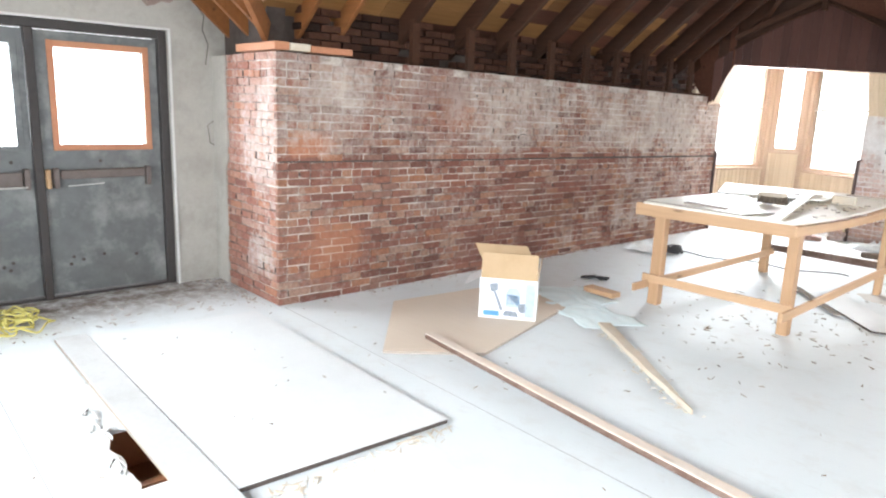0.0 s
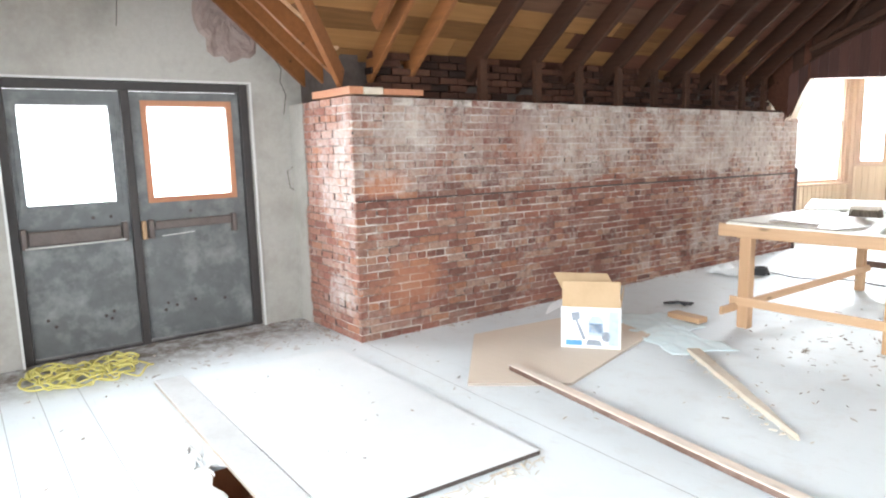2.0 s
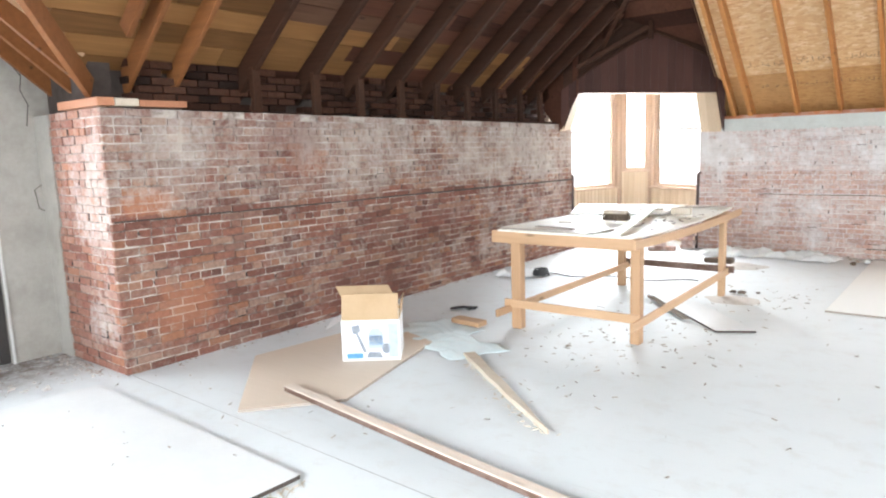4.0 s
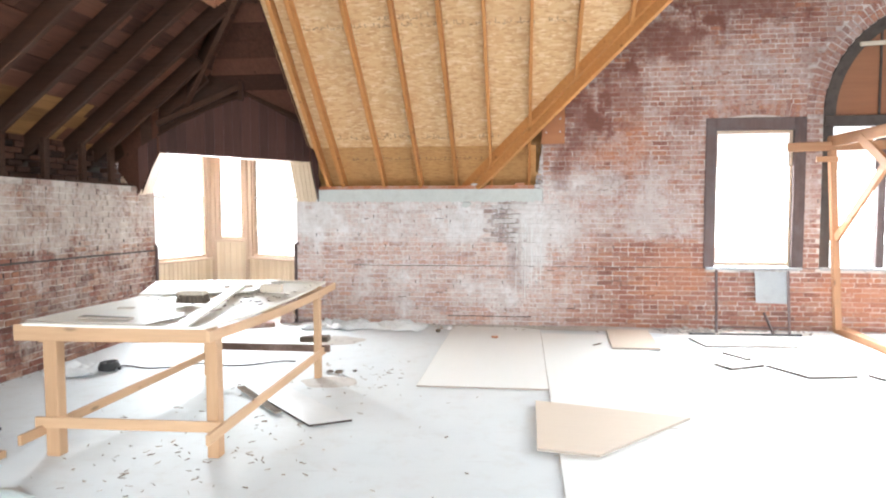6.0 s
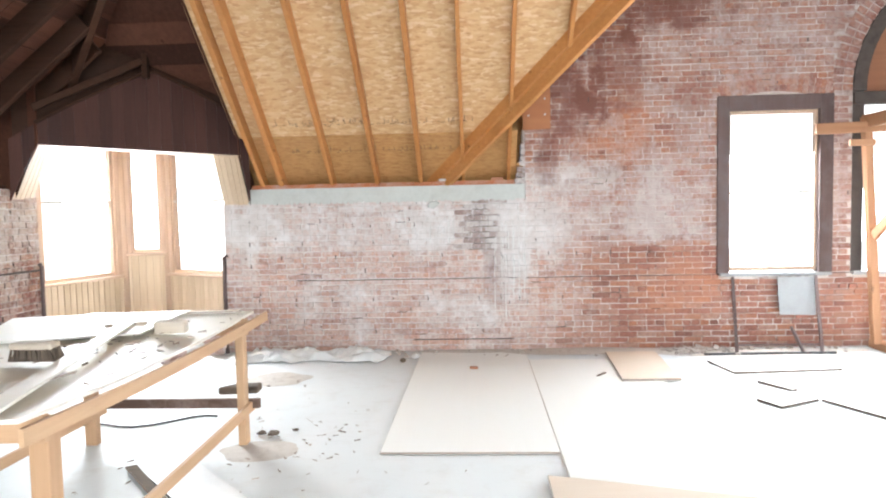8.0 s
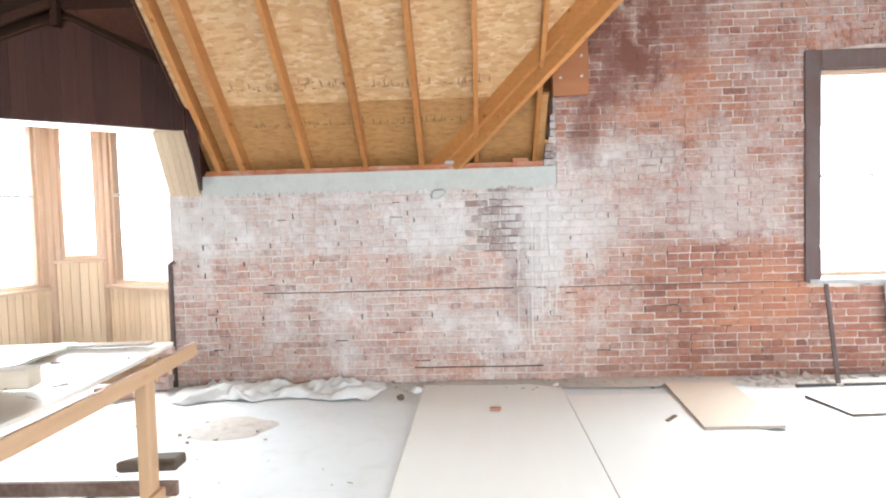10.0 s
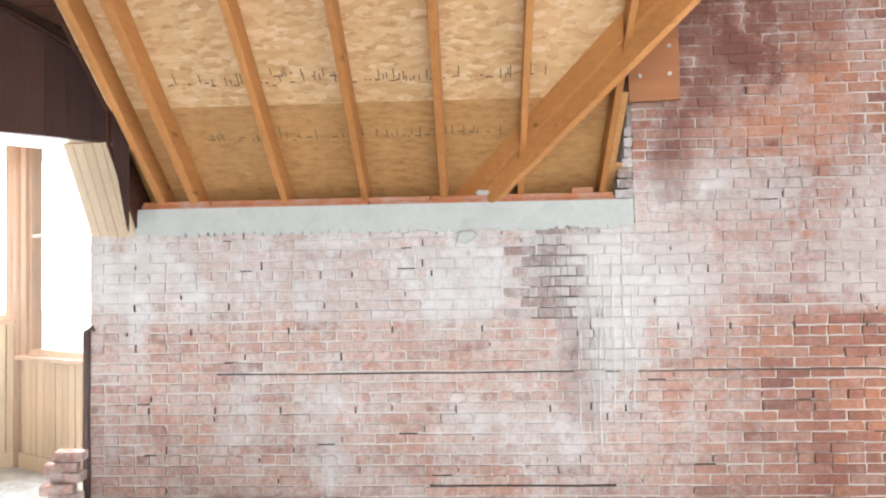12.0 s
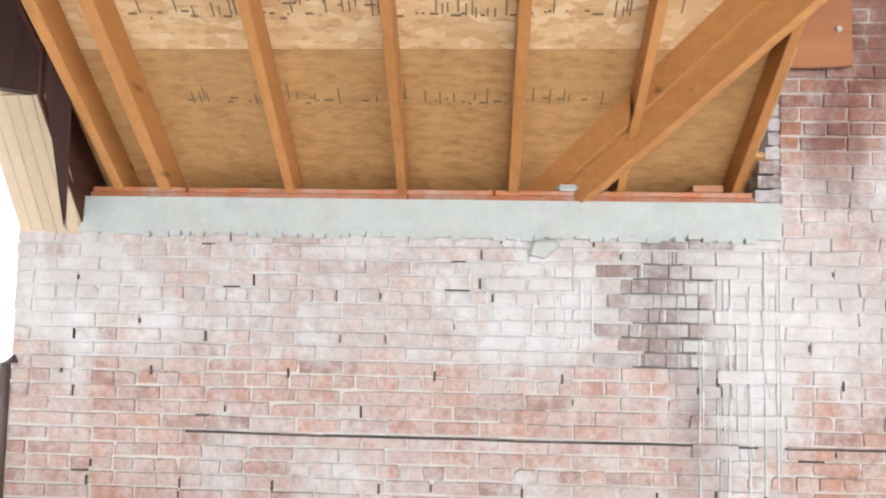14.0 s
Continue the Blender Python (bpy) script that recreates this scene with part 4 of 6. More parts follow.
for r, q in zip(ring, ring[1:]):
    for k in range(5):
        bm.faces.new((r[k], q[k], q[(k + 1) % 5], r[(k + 1) % 5]))
bm.faces.new(ring[0])
bm.faces.new(ring[-1][::-1])
bmesh.ops.recalc_face_normals(bm, faces=bm.faces[:])
bond = solid("bond_beam", bm, m_concrete, "grey cast concrete beam along the top of the far wall", "beam", kind="structure")
bm = bmesh.new()
for i in range(46):
    x = 2.3 + 2.95 * i / 46
    w = random.uniform(0.03, 0.07)
    zz = 1.80 + 0.016 * noise.noise(Vector((x * 6, 0, 1)))
    box(bm, x, x + w, -0.03 - random.uniform(0, 0.012), 0.0, zz - random.uniform(0.0, 0.016), zz + random.uniform(0.008, 0.02))
part("mortar_drips", bm, m_concrete, bond, "ragged mortar squeezed out under the beam")
sill = thing("sill_plate", (3.7, 0.05, 1.978), "reddish stained timber plates smeared with grey mortar", "sill plate")
for x0, x1, y, z in ((2.08, 3.62, -0.004, 1.979), (3.63, 5.24, -0.002, 1.979), (2.09, 2.55, 0.0, 2.004), (2.56, 4.03, 0.004, 2.004), (4.04, 5.23, -0.001, 2.004)):
    part("plate", bbox(x0, x1, y, y + 0.14, z, z + 0.0235, 0.003), m_orange, sill)
bm = bmesh.new()
box(bm, 4.33, 4.47, -0.02, 0.06, 2.0285, 2.058)
bmesh.ops.bevel(bm, geom=bm.edges[:], offset=0.012, segments=2, affect='EDGES')
part("mortar_lump", bm, m_concrete, sill, "lump of grey mortar")
part("block", bbox(4.96, 5.10, 0.0, 0.09, 2.028, 2.062), m_orange_bare, sill, "short wooden block")

# ---- the setting: door wall ----
DX = -1.18
DO = (-10.67, -8.69, 2.265)
bm = bmesh.new()
y = -11.3
while y < -8.02:
    e = min(y + 0.12, -8.02)
    for c in DO[:2]:
        if y < c < e:
            e = c
    m = (y + e) / 2
    top = 2.42 + 0.87 * (1.55 - abs(m + 9.7)) + 0.03
    box(bm, DX - 0.34, DX, y, e, DO[2] if DO[0] < m < DO[1] else 0.0, top)
    y = e
wall_door = solid("wall_door", bm, m_plaster, "grey cement-plastered wall with cracks round the double door", "wall", kind="structure")
# plaster lip round the opening
bm = bmesh.new()
for y0, y1, z0, z1 in ((DO[1], DO[1] + 0.018, 0, DO[2] + 0.018), (DO[0] - 0.018, DO[0], 0, DO[2] + 0.018), (DO[0], DO[1], DO[2], DO[2] + 0.018)):
    box(bm, DX, DX + 0.02, y0, y1, z0, z1)
part("plaster_lip", bm, m_gypsum, wall_door, "raised whitish plaster edge round the doorway")
# bare bricks where the plaster has fallen off
bm = bmesh.new()
n, m = 30, 9
HC = Vector((-8.82, 2.86))
mid = bm.verts.new((DX + 0.02, HC.x, HC.y))
rings = []
for j in range(1, m + 1):
    ring = []
    for i in range(n):
        a = i * math.tau / n
        k = j / m * (1 + 0.30 * noise.noise(Vector((2.2 * math.cos(a), 2.2 * math.sin(a), 4.0))))
        y, z = HC.x + 0.31 * k * math.cos(a), HC.y + 0.40 * k * math.sin(a)
        lump = noise.noise(Vector((y * 9, z * 16, 1.0))) + 0.5 * noise.noise(Vector((y * 25, z * 25, 2.0)))
        ring.append(bm.verts.new((DX + (0.0 if j == m else 0.022 + 0.026 * lump), y, z)))
    rings.append(ring)
for i in range(n):
    bm.faces.new((mid, rings[0][i], rings[0][(i + 1) % n]))
    for r, q in zip(rings, rings[1:]):
        bm.faces.new((r[i], q[i], q[(i + 1) % n], r[(i + 1) % n]))
bmesh.ops.recalc_face_normals(bm, faces=bm.faces[:])
part("bare_masonry", bm, m_bare, wall_door, "rough pinkish masonry laid bare where plaster fell off")
for pts in ([(-8.47, 2.66), (-8.42, 2.5), (-8.36, 2.42), (-8.38, 2.3), (-8.33, 2.18), (-8.36, 2.0)], [(-9.75, 3.1), (-9.74, 2.9), (-9.76, 2.7)], [(-8.3, 1.5), (-8.36, 1.46), (-8.34, 1.3), (-8.28, 1.27)]):
    part("crack", tube([(DX + 0.001, a, c) for a, c in pts], 0.004, 4), m_gap, wall_door)

# double door
door = thing("door_1", (DX - 0.1, -9.7, 0), "closed pair of worn grey metal-clad doors with upper glass panes", "double door", kind="structure")
FX = DX - 0.10
for y0, y1, z0, z1 in ((DO[0], DO[0] + 0.07, 0, DO[2]), (DO[1] - 0.075, DO[1], 0, DO[2]), (DO[0] + 0.07, DO[1] - 0.075, DO[2] - 0.07, DO[2]), (-9.775, -9.71, 0, DO[2] - 0.07)):
    part("door_frame", bbox(FX - 0.07, FX + 0.06, y0, y1, z0, z1, 0.006), m_door_frame, door, "dark brown door frame")
part("threshold", bbox(FX - 0.1, FX + 0.05, DO[0] + 0.07, DO[1] - 0.075, 0, 0.02, 0.003), m_door_frame, door)


def door_leaf(y0, y1, pane, trim):
    p0, p1, q0, q1 = pane
    bm = bmesh.new()
    for a, c, z0, z1 in ((y0, p0, 0.035, 2.185), (p1, y1, 0.035, 2.185), (p0, p1, 0.035, q0), (p0, p1, q1, 2.185)):
        box(bm, FX - 0.03, FX + 0.02, a, c, z0, z1)
    leaf = part("leaf", bm, m_door, door)
    part("glass", bbox(FX - 0.008, FX - 0.002, p0, p1, q0, q1, 0.001), m_glass, leaf).visible_shadow = False
    w = 0.05
    mat = m_orange_bare if trim else m_door
    for a, c, z0, z1 in ((p0 - w, p0, q0 - w, q1 + w), (p1, p1 + w, q0 - w, q1 + w), (p0, p1, q0 - w, q0), (p0, p1, q1, q1 + w)):
        part("glazing_bead", bbox(FX + 0.02, FX + (0.032 if trim else 0.026), a, c, z0, z1, 0.002), mat, leaf, "orange wooden glazing bead" if trim else "")
    for k in range(7):
        a, c = random.uniform(y0 + 0.1, y1 - 0.1), random.choice((0.28, 0.31, 0.34, 1.15))
        part("rivet", tube([(FX + 0.018, a, c), (FX + 0.024, a, c)], 0.014, 8), m_gap, leaf)
    return leaf


leaf_a = door_leaf(DO[0] + 0.075, -9.78, (-10.52, -9.873, 1.278, 2.066), False)
leaf_b = door_leaf(-9.705, DO[1] - 0.08, (-9.57, -8.89, 1.29, 2.063), True)
for leaf, y0, y1, fold in ((leaf_a, -10.575, -9.835, True), (leaf_b, -9.625, -8.90, False)):
    if fold:
        part("push_bar", bbox(FX + 0.05, FX + 0.075, y0 + 0.03, y1 - 0.03, 0.96, 1.075, 0.008), m_bar, leaf, "wide rusted push bar")
        part("bar_edge", beam((FX + 0.08, y0, 0.945), (FX + 0.08, y1, 0.955), 0.014, 0.014, 0.003), m_bar_light, leaf)
    else:
        part("push_bar", beam((FX + 0.065, y0 + 0.03, 1.045), (FX + 0.065, y1 - 0.03, 1.05), 0.03, 0.075, 0.008), m_bar, leaf, "rusted push bar")
        part("bar_edge", beam((FX + 0.07, y0 + 0.08, 0.95), (FX + 0.07, y0 + 0.36, 0.965), 0.008, 0.010, 0.002), m_bar_light, leaf)
    for a in (y0, y1):
        part("bar_bracket", bbox(FX + 0.02, FX + 0.085, a - 0.02, a + 0.02, 0.935, 1.10, 0.006), m_bar, leaf)
part("latch", bbox(FX + 0.02, FX + 0.06, -9.70, -9.66, 0.93, 1.09, 0.008), m_brass, leaf_b, "tarnished brass latch")

# ---- the setting: roof ----
# left slope in rows of boards: tan at the eave, then faded, then dark
bm = bmesh.new()
LIGHT_X = (1.60, 1.96, -2.95, -2.30)
dx = 0.158
for i in range(34):
    x0, x1 = -0.62 + i * dx, -0.62 + (i + 1) * dx - 0.006
    if z_left(x1) > TOP + 0.1:
        break
    hip = min(-0.203 - 0.948 * x0 if x0 < 2.0 else -0.648 - 0.948 * x0, -1.363 + (x1 - 0.34) * 0.5415 if x1 > 0.34 else -1.36)
    if x1 < 0.0:
        hip = -0.95
    zl = z_left(x1)
    low = -14.0 if zl > 3.7 else -8.15 - (zl - 2.42) / 0.87
    y = max(low, -14.0)
    while y < hip:
        e = min(y + random.uniform(0.7, 1.9), hip)
        if e > hip - 0.4:
            e = hip
        cuts = [(y, e)]
        if x1 > LIGHT_X[0] and x0 < LIGHT_X[1]:
            cuts = [(a, c) for a, c in ((y, min(e, LIGHT_X[2])), (max(y, LIGHT_X[3]), e)) if c - a > 0.02]
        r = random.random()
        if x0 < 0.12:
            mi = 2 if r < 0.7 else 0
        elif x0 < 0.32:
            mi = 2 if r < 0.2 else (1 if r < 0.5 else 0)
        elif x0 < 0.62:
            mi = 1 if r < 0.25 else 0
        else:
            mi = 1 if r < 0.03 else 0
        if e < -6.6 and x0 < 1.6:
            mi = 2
        for a, c in cuts:
            d = random.uniform(-0.004, 0.004)
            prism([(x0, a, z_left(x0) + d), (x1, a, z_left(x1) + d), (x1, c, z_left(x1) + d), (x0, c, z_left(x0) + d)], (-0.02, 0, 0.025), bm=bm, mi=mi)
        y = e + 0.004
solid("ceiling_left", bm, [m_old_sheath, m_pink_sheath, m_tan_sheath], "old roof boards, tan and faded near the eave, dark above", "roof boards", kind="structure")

frame_left = thing("roof_frame", (0, -4.5, 2.05), "dark aged rafters and studs along the knee wall", "rafters", kind="structure")
ys = [-1.70, -2.26, -2.89, -3.53, -4.16, -4.81, -5.46, -6.08, -6.80]
for y in ys:
    far = min(4.5, (-0.648 - y) / 0.948 + 0.0)
    hx = min(4.6, max(0.6, far))
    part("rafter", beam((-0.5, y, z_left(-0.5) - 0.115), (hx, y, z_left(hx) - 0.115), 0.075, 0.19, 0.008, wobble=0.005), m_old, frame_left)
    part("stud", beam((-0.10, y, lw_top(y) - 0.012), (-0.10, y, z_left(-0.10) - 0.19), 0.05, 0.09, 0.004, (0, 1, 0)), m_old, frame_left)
for y, w in ((-0.98, 0.05), (-1.28, 0.06)):
    hx = (-0.648 - y) / 0.948
    part("rafter", beam((-0.5, y, z_left(-0.5) - 0.115), (hx + 0.3, y, z_left(hx + 0.3) - 0.115), w, 0.17, 0.006, wobble=0.004), m_old, frame_left)
part("wall_plate", bbox(-0.20, -0.03, -6.9, -0.95, 2.0, 2.035, 0.004), m_old, frame_left)
# the hip rafter over the turret
part("hip_rafter", beam((0.1, -0.65, z_left(0.1) - 0.12), (4.6, -5.0, z_left(4.6) - 0.12), 0.07, 0.22, 0.006), m_old, frame_left)
part("king_post", beam((1.30, -0.93, 3.15), (1.30, -0.93, 3.75), 0.06, 0.06, 0.004, (0, 1, 0)), m_old, frame_left)
part("tie", beam((0.35, -1.40, 2.80), (1.28, -0.97, 3.32), 0.05, 0.07, 0.004), m_old, frame_left)

frame_new_left = thing("roof_frame", (-0.3, -8.2, 2.1), "new orange-brown rafters fanning from the corner of the knee wall", "rafters", kind="structure")
for y in (-7.46, -7.86):
    part("rafter", beam((-0.45, y, z_left(-0.45) - 0.10), (2.6, y, z_left(2.6) - 0.10), 0.045, 0.16, 0.003), m_rafter_left, frame_new_left)
part("valley_rafter", beam((-0.35, -8.18, 2.26), (1.15, -9.75, 3.60), 0.045, 0.18, 0.003), m_rafter_left, frame_new_left)
part("jack_rafter", beam((0.05, -8.05, 2.66), (0.9, -8.05, 3.35), 0.045, 0.14, 0.003), m_rafter_left, frame_new_left)
for x in (-1.1, -0.72, -0.42):
    part("rafter", beam((x, -8.12, z_door(-8.12) - 0.09), (x, -9.72, z_door(-9.72) - 0.09), 0.045, 0.15, 0.003), m_rafter_left, frame_new_left)
part("batten", beam((-0.30, -8.22, 2.50), (-0.40, -9.3, 3.35), 0.02, 0.03, 0.002), m_lumber_y, frame_new_left, "pale new batten")
corner = thing("corner_plate", (0.0, -8.0, 2.09), "orange stained boards laid on the corner of the knee wall", "timber plate")
part("board", bbox(-0.66, 0.03, -8.31, -8.18, 2.102, 2.165, 0.004), m_orange_bare, corner)
part("board", bbox(-0.10, 0.032, -8.175, -7.99, 2.102, 2.16, 0.004), m_rough_plank, corner, "pale board end")
part("board", bbox(-0.10, 0.03, -7.985, -7.58, 2.10, 2.152, 0.004), m_orange_bare, corner)
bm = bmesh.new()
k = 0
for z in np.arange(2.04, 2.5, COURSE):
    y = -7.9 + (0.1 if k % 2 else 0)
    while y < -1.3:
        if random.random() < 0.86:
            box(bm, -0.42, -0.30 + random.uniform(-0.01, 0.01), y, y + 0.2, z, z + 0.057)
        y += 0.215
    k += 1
solid("back_brickwork", bm, m_brick_eave, "near-black reddish bricks behind the studs at the eave", "brickwork", kind="stuff")
# added near-black boxes close the eave and show between these bricks
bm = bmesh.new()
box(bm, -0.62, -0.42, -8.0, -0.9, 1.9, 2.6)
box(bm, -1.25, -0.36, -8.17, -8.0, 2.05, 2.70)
solid("wall_eave", bm, m_gap, "dark block closing the eave behind the bricks", "wall", kind="structure")

# slope over the doors
bm = bmesh.new()
n = 10
for s in (1, -1):
    for i in range(n):
        a, c = i / n * 1.55, (i + 1) / n * 1.55
        ya, yc = -9.7 + s * (1.55 - a), -9.7 + s * (1.55 - c)
        za, zc = 2.42 + 0.87 * a, 2.42 + 0.87 * c
        xa, xc = (za - 2.757) / 0.81, (zc - 2.757) / 0.81
        prism([(-1.6, ya, za), (xa, ya, za), (xc, yc, zc), (-1.6, yc, zc)], (0, 0, 0.03), bm=bm)
solid("ceiling_door", bm, m_tan_sheath, "tan boards of the slope over the doors", "roof boards", kind="structure")

bm = bmesh.new()
box(bm, -0.8, 2.2, -2.22, 0.1, 4.62, 4.66)
solid("ceiling_loft", bm, m_old_sheath, "dark boards high over the turret hip", "roof boards", kind="structure")
# far slope: old boards by the turret, strand board over the new rafters
bm = bmesh.new()
for i in range(16):
    ya, yc = -0.44 - i * 0.2, -0.44 - (i + 1) * 0.2 + 0.006
    xa = max((-0.203 - ya) / 0.948, 0.34 + (ya + 1.363) / 0.5415)
    xc = max((-0.203 - yc) / 0.948, 0.34 + (yc + 1.363) / 0.5415)
    if min(xa, xc) >= 2.02:
        continue
    prism([(min(xa, 2.07), ya, z_far(ya) + 0.38), (2.08, ya, z_far(ya) + 0.38), (2.08, yc, z_far(yc) + 0.38), (min(xc, 2.07), yc, z_far(yc) + 0.38)], (0, 0, 0.03), bm=bm)
prism([(2.07, -0.38, z_far(-0.38) - 0.02), (2.07, -2.75, z_far(-2.75) - 0.02), (2.07, -2.75, z_far(-2.75) + 0.42), (2.07, -0.38, z_far(-0.38) + 0.42)], (0.02, 0, 0), bm=bm)
prism([(2.085, -0.44, 2.34), (2.045, 0.02, 1.80), (2.045, 0.24, 2.0), (2.085, -0.44, z_far(-0.44) + 0.02)], (0.012, 0, 0), bm=bm)
prism([(0.36, -1.37, 2.43), (0.0, -1.31, 1.88), (-0.25, -1.31, 2.2), (-0.25, -1.31, 2.7), (0.36, -1.37, 3.15)], (0, 0.02, 0), bm=bm)
solid("ceiling_turret", bm, m_old_sheath, "dark old roof boards over the turret", "roof boards", kind="structure")
bm = bmesh.new()
SEAM = -0.41


def osb_at(x, y):
    return (x, y, z_far(y))


def valley_x(y):
    return 4.4 + (z_far(y) - 2.22) / 0.87


prism([osb_at(2.06, 0.30), osb_at(5.44, 0.30), osb_at(5.44, 0.03), osb_at(5.25, 0.0), osb_at(5.25, SEAM), osb_at(2.06, SEAM)], (0, 0, 0.02), bm=bm, mi=1)
ylist = [SEAM - 0.004, -1.68, -2.64, -2.90, -4.12, -5.14]
for a, c in zip(ylist, ylist[1:]):
    c += 0.004
    xa0, xc0 = max(2.06, (-0.648 - a) / 0.948), max(2.06, (-0.648 - c) / 0.948)
    prism([osb_at(xa0, a), osb_at(valley_x(a) + 0.1, a), osb_at(valley_x(c) + 0.1, c), osb_at(xc0, c)], (0, 0, 0.02), bm=bm)
solid("ceiling_far", bm, [m_osb, m_osb_low], "new strand board decking, golden above and browner at the eave", "roof decking", kind="structure")
bm = bmesh.new()
prism([(4.4, 0.35, z_gable(4.4)), (9.6, 0.35, z_gable(9.6)), (9.6, -5.2, z_gable(9.6)), (valley_x(-0.0), 0.0, z_gable(valley_x(0)))], (0, 0, 0.03), bm=bm)
solid("ceiling_gable", bm, m_osb_low, "brown decking over the gable wall", "roof decking", kind="structure")

bm = bmesh.new()
box(bm, 4.2, 5.42, 0.325, 0.345, 1.98, 3.3)
solid("wall_eave_far", bm, m_osb_low, "brown boards behind the eave of the far roof", "wall", kind="structure")
frame_far = thing("roof_frame", (3.7, 0.1, 2.03), "new golden softwood rafters under the far roof", "rafters", kind="structure")
for x, w in ((2.22, 0.05), (2.45, 0.06), (3.06, 0.045), (3.60, 0.045), (4.125, 0.05)):
    y1 = max(-5.0, min(-2.7, -0.648 - 0.948 * x))
    v = (0.18 - ((x - 4.4) * 0.87 + 2.22 - 2.05) / 0.854) if x > 4.4 else -9
    part("rafter", beam((x, 0.20, z_far(0.20) - 0.095), (x + random.uniform(-0.01, 0.01), y1, z_far(y1) - 0.095), w, 0.145, 0.003), m_rafter_new, frame_far)
for x in (4.63, 5.16):
    y1 = 0.18 - ((x - 4.4) * 0.87 + 0.17) / 0.854 - 0.05
    part("jack_rafter", beam((x, 0.20, z_far(0.20) - 0.085), (x, y1, z_far(y1) - 0.085), 0.04, 0.125, 0.003), m_rafter_new, frame_far)
for x in (4.63, 5.16, 5.7, 6.25):
    y0 = 0.18 - ((x - 4.4) * 0.87 + 0.17) / 0.854
    y1 = max(-5.0, y0 - 0.0)
    top_y = -5.05
    part("jack_rafter", beam((x, y0 - 0.02, z_far(y0) - 0.085), (x, top_y, z_far(top_y) - 0.085), 0.04, 0.125, 0.003), m_rafter_new, frame_far)
va = Vector((4.29, 0.17, z_far(0.17) - 0.10))
vc = Vector((valley_x(-4.4) - 0.05, -4.4, z_far(-4.4) - 0.12))
part("valley_rafter", beam(va, vc, 0.06, 0.24, 0.004), m_rafter_new_x, frame_far, "heavy golden valley rafter")
part("valley_rafter", beam(va + Vector((-0.075, 0.01, 0.05)), vc + Vector((-0.075, 0.01, 0.05)), 0.045, 0.15, 0.004), m_rafter_new_x, frame_far)

# printed grade marks on the decking, no longer legible
bm = bmesh.new()
rnd = random.Random(77)
for y0, xs, s in ((-0.22, (2.62, 4.5), 1.3), (-0.53, (2.5, 4.75), 1.3), (-0.57, (3.15, 3.62), 1.3), (-1.88, (2.5, 5.6), 1.0), (-1.95, (3.4, 4.0), 1.2)):
    x = xs[0]
    while x < xs[1]:
        if rnd.random() < 0.72:
            w, h = rnd.uniform(0.004, 0.035) * s, rnd.uniform(0.02, 0.05) * s
            y = y0 + rnd.uniform(-0.012, 0.012)
            if rnd.random() < 0.45:
                prism([(x, y, z_far(y) - 0.002), (x + 0.007, y, z_far(y) - 0.002), (x + 0.007, y - h, z_far(y - h) - 0.002), (x, y - h, z_far(y - h) - 0.002)], (0, 0, 0.001), bm=bm)
            else:
                prism([(x, y, z_far(y) - 0.002), (x + w, y, z_far(y) - 0.002), (x + w, y - 0.007, z_far(y - 0.007) - 0.002), (x, y - 0.007, z_far(y - 0.007) - 0.002)], (0, 0, 0.001), bm=bm)
        x += rnd.uniform(0.012, 0.035)
solid("grade_marks", bm, m_stamp, "rows of illegible brown grade marks printed on the decking", "printing", kind="stuff")

# bolted gusset plate and the packers behind it
gusset = thing("gusset_plate", (5.5, -0.06, 2.6), "brown plywood gusset with bolts beside the valley rafter", "gusset plate")
part("plate", prism([(5.33, -0.075, 2.595), (5.655, -0.075, 2.605), (5.655, -0.075, 3.30), (5.33, -0.075, 3.02)], (0, 0.03, 0), 0.002), m_ply_brown, gusset)
for x, z in ((5.40, 2.76), (5.59, 2.77), (5.59, 2.95), (5.42, 2.93)):
    part("bolt", tube([(x, -0.092, z), (x, -0.072, z)], 0.013, 6), m_bar_light, gusset, "steel bolt head")
part("packer", bbox(5.36, 5.62, -0.045, 0.0, 2.64, 2.95, 0.003), m_rafter_new_x, gusset)

# ---- the setting: turret ----
HL, HR = Vector((0.34, -1.363, 0)), Vector((2.10, -0.41, 0))
HD = (HR - HL).normalized()
HN = Vector((-HD.y, HD.x, 0))


def on_face(s, z, back=0.0):
    p = HL + HD * s + HN * back
    return Vector((p.x, p.y, z))


HLEN = (HR - HL).length
HB = lambda s: 2.44 - 0.08 * s / HLEN
header = thing("turret_header", (1.2, -0.9, 2.4), "dark-stained boarded gable panel over the turret opening", "wooden panel", kind="structure")
n = 17
for i in range(-2, n + 1):
    a, c = i * HLEN / n, (i + 1) * HLEN / n - 0.0015
    def top_at(s):
        p = HL + HD * s
        return 3.24 - abs(s - 1.12) * 0.42 - 0.10 * (abs(s - 1.12)) ** 2
    def bot_at(s):
        if s < 0:
            return HB(0) - 0.55 * (-s) / 0.235
        if s > HLEN:
            return HB(HLEN) - 0.58 * (s - HLEN) / 0.08
        return HB(s)
    b0, b1 = max(bot_at(a), 1.85), max(bot_at(c), 1.8)
    if i == n:
        c = a + 0.1
        b1 = 1.79
    d = random.uniform(-0.001, 0.001)
    part("board", prism([on_face(a, b0, d), on_face(c, b1, d), on_face(c, top_at(c), d), on_face(a, top_at(a), d)], HN * 0.03), m_panel_dark, header)
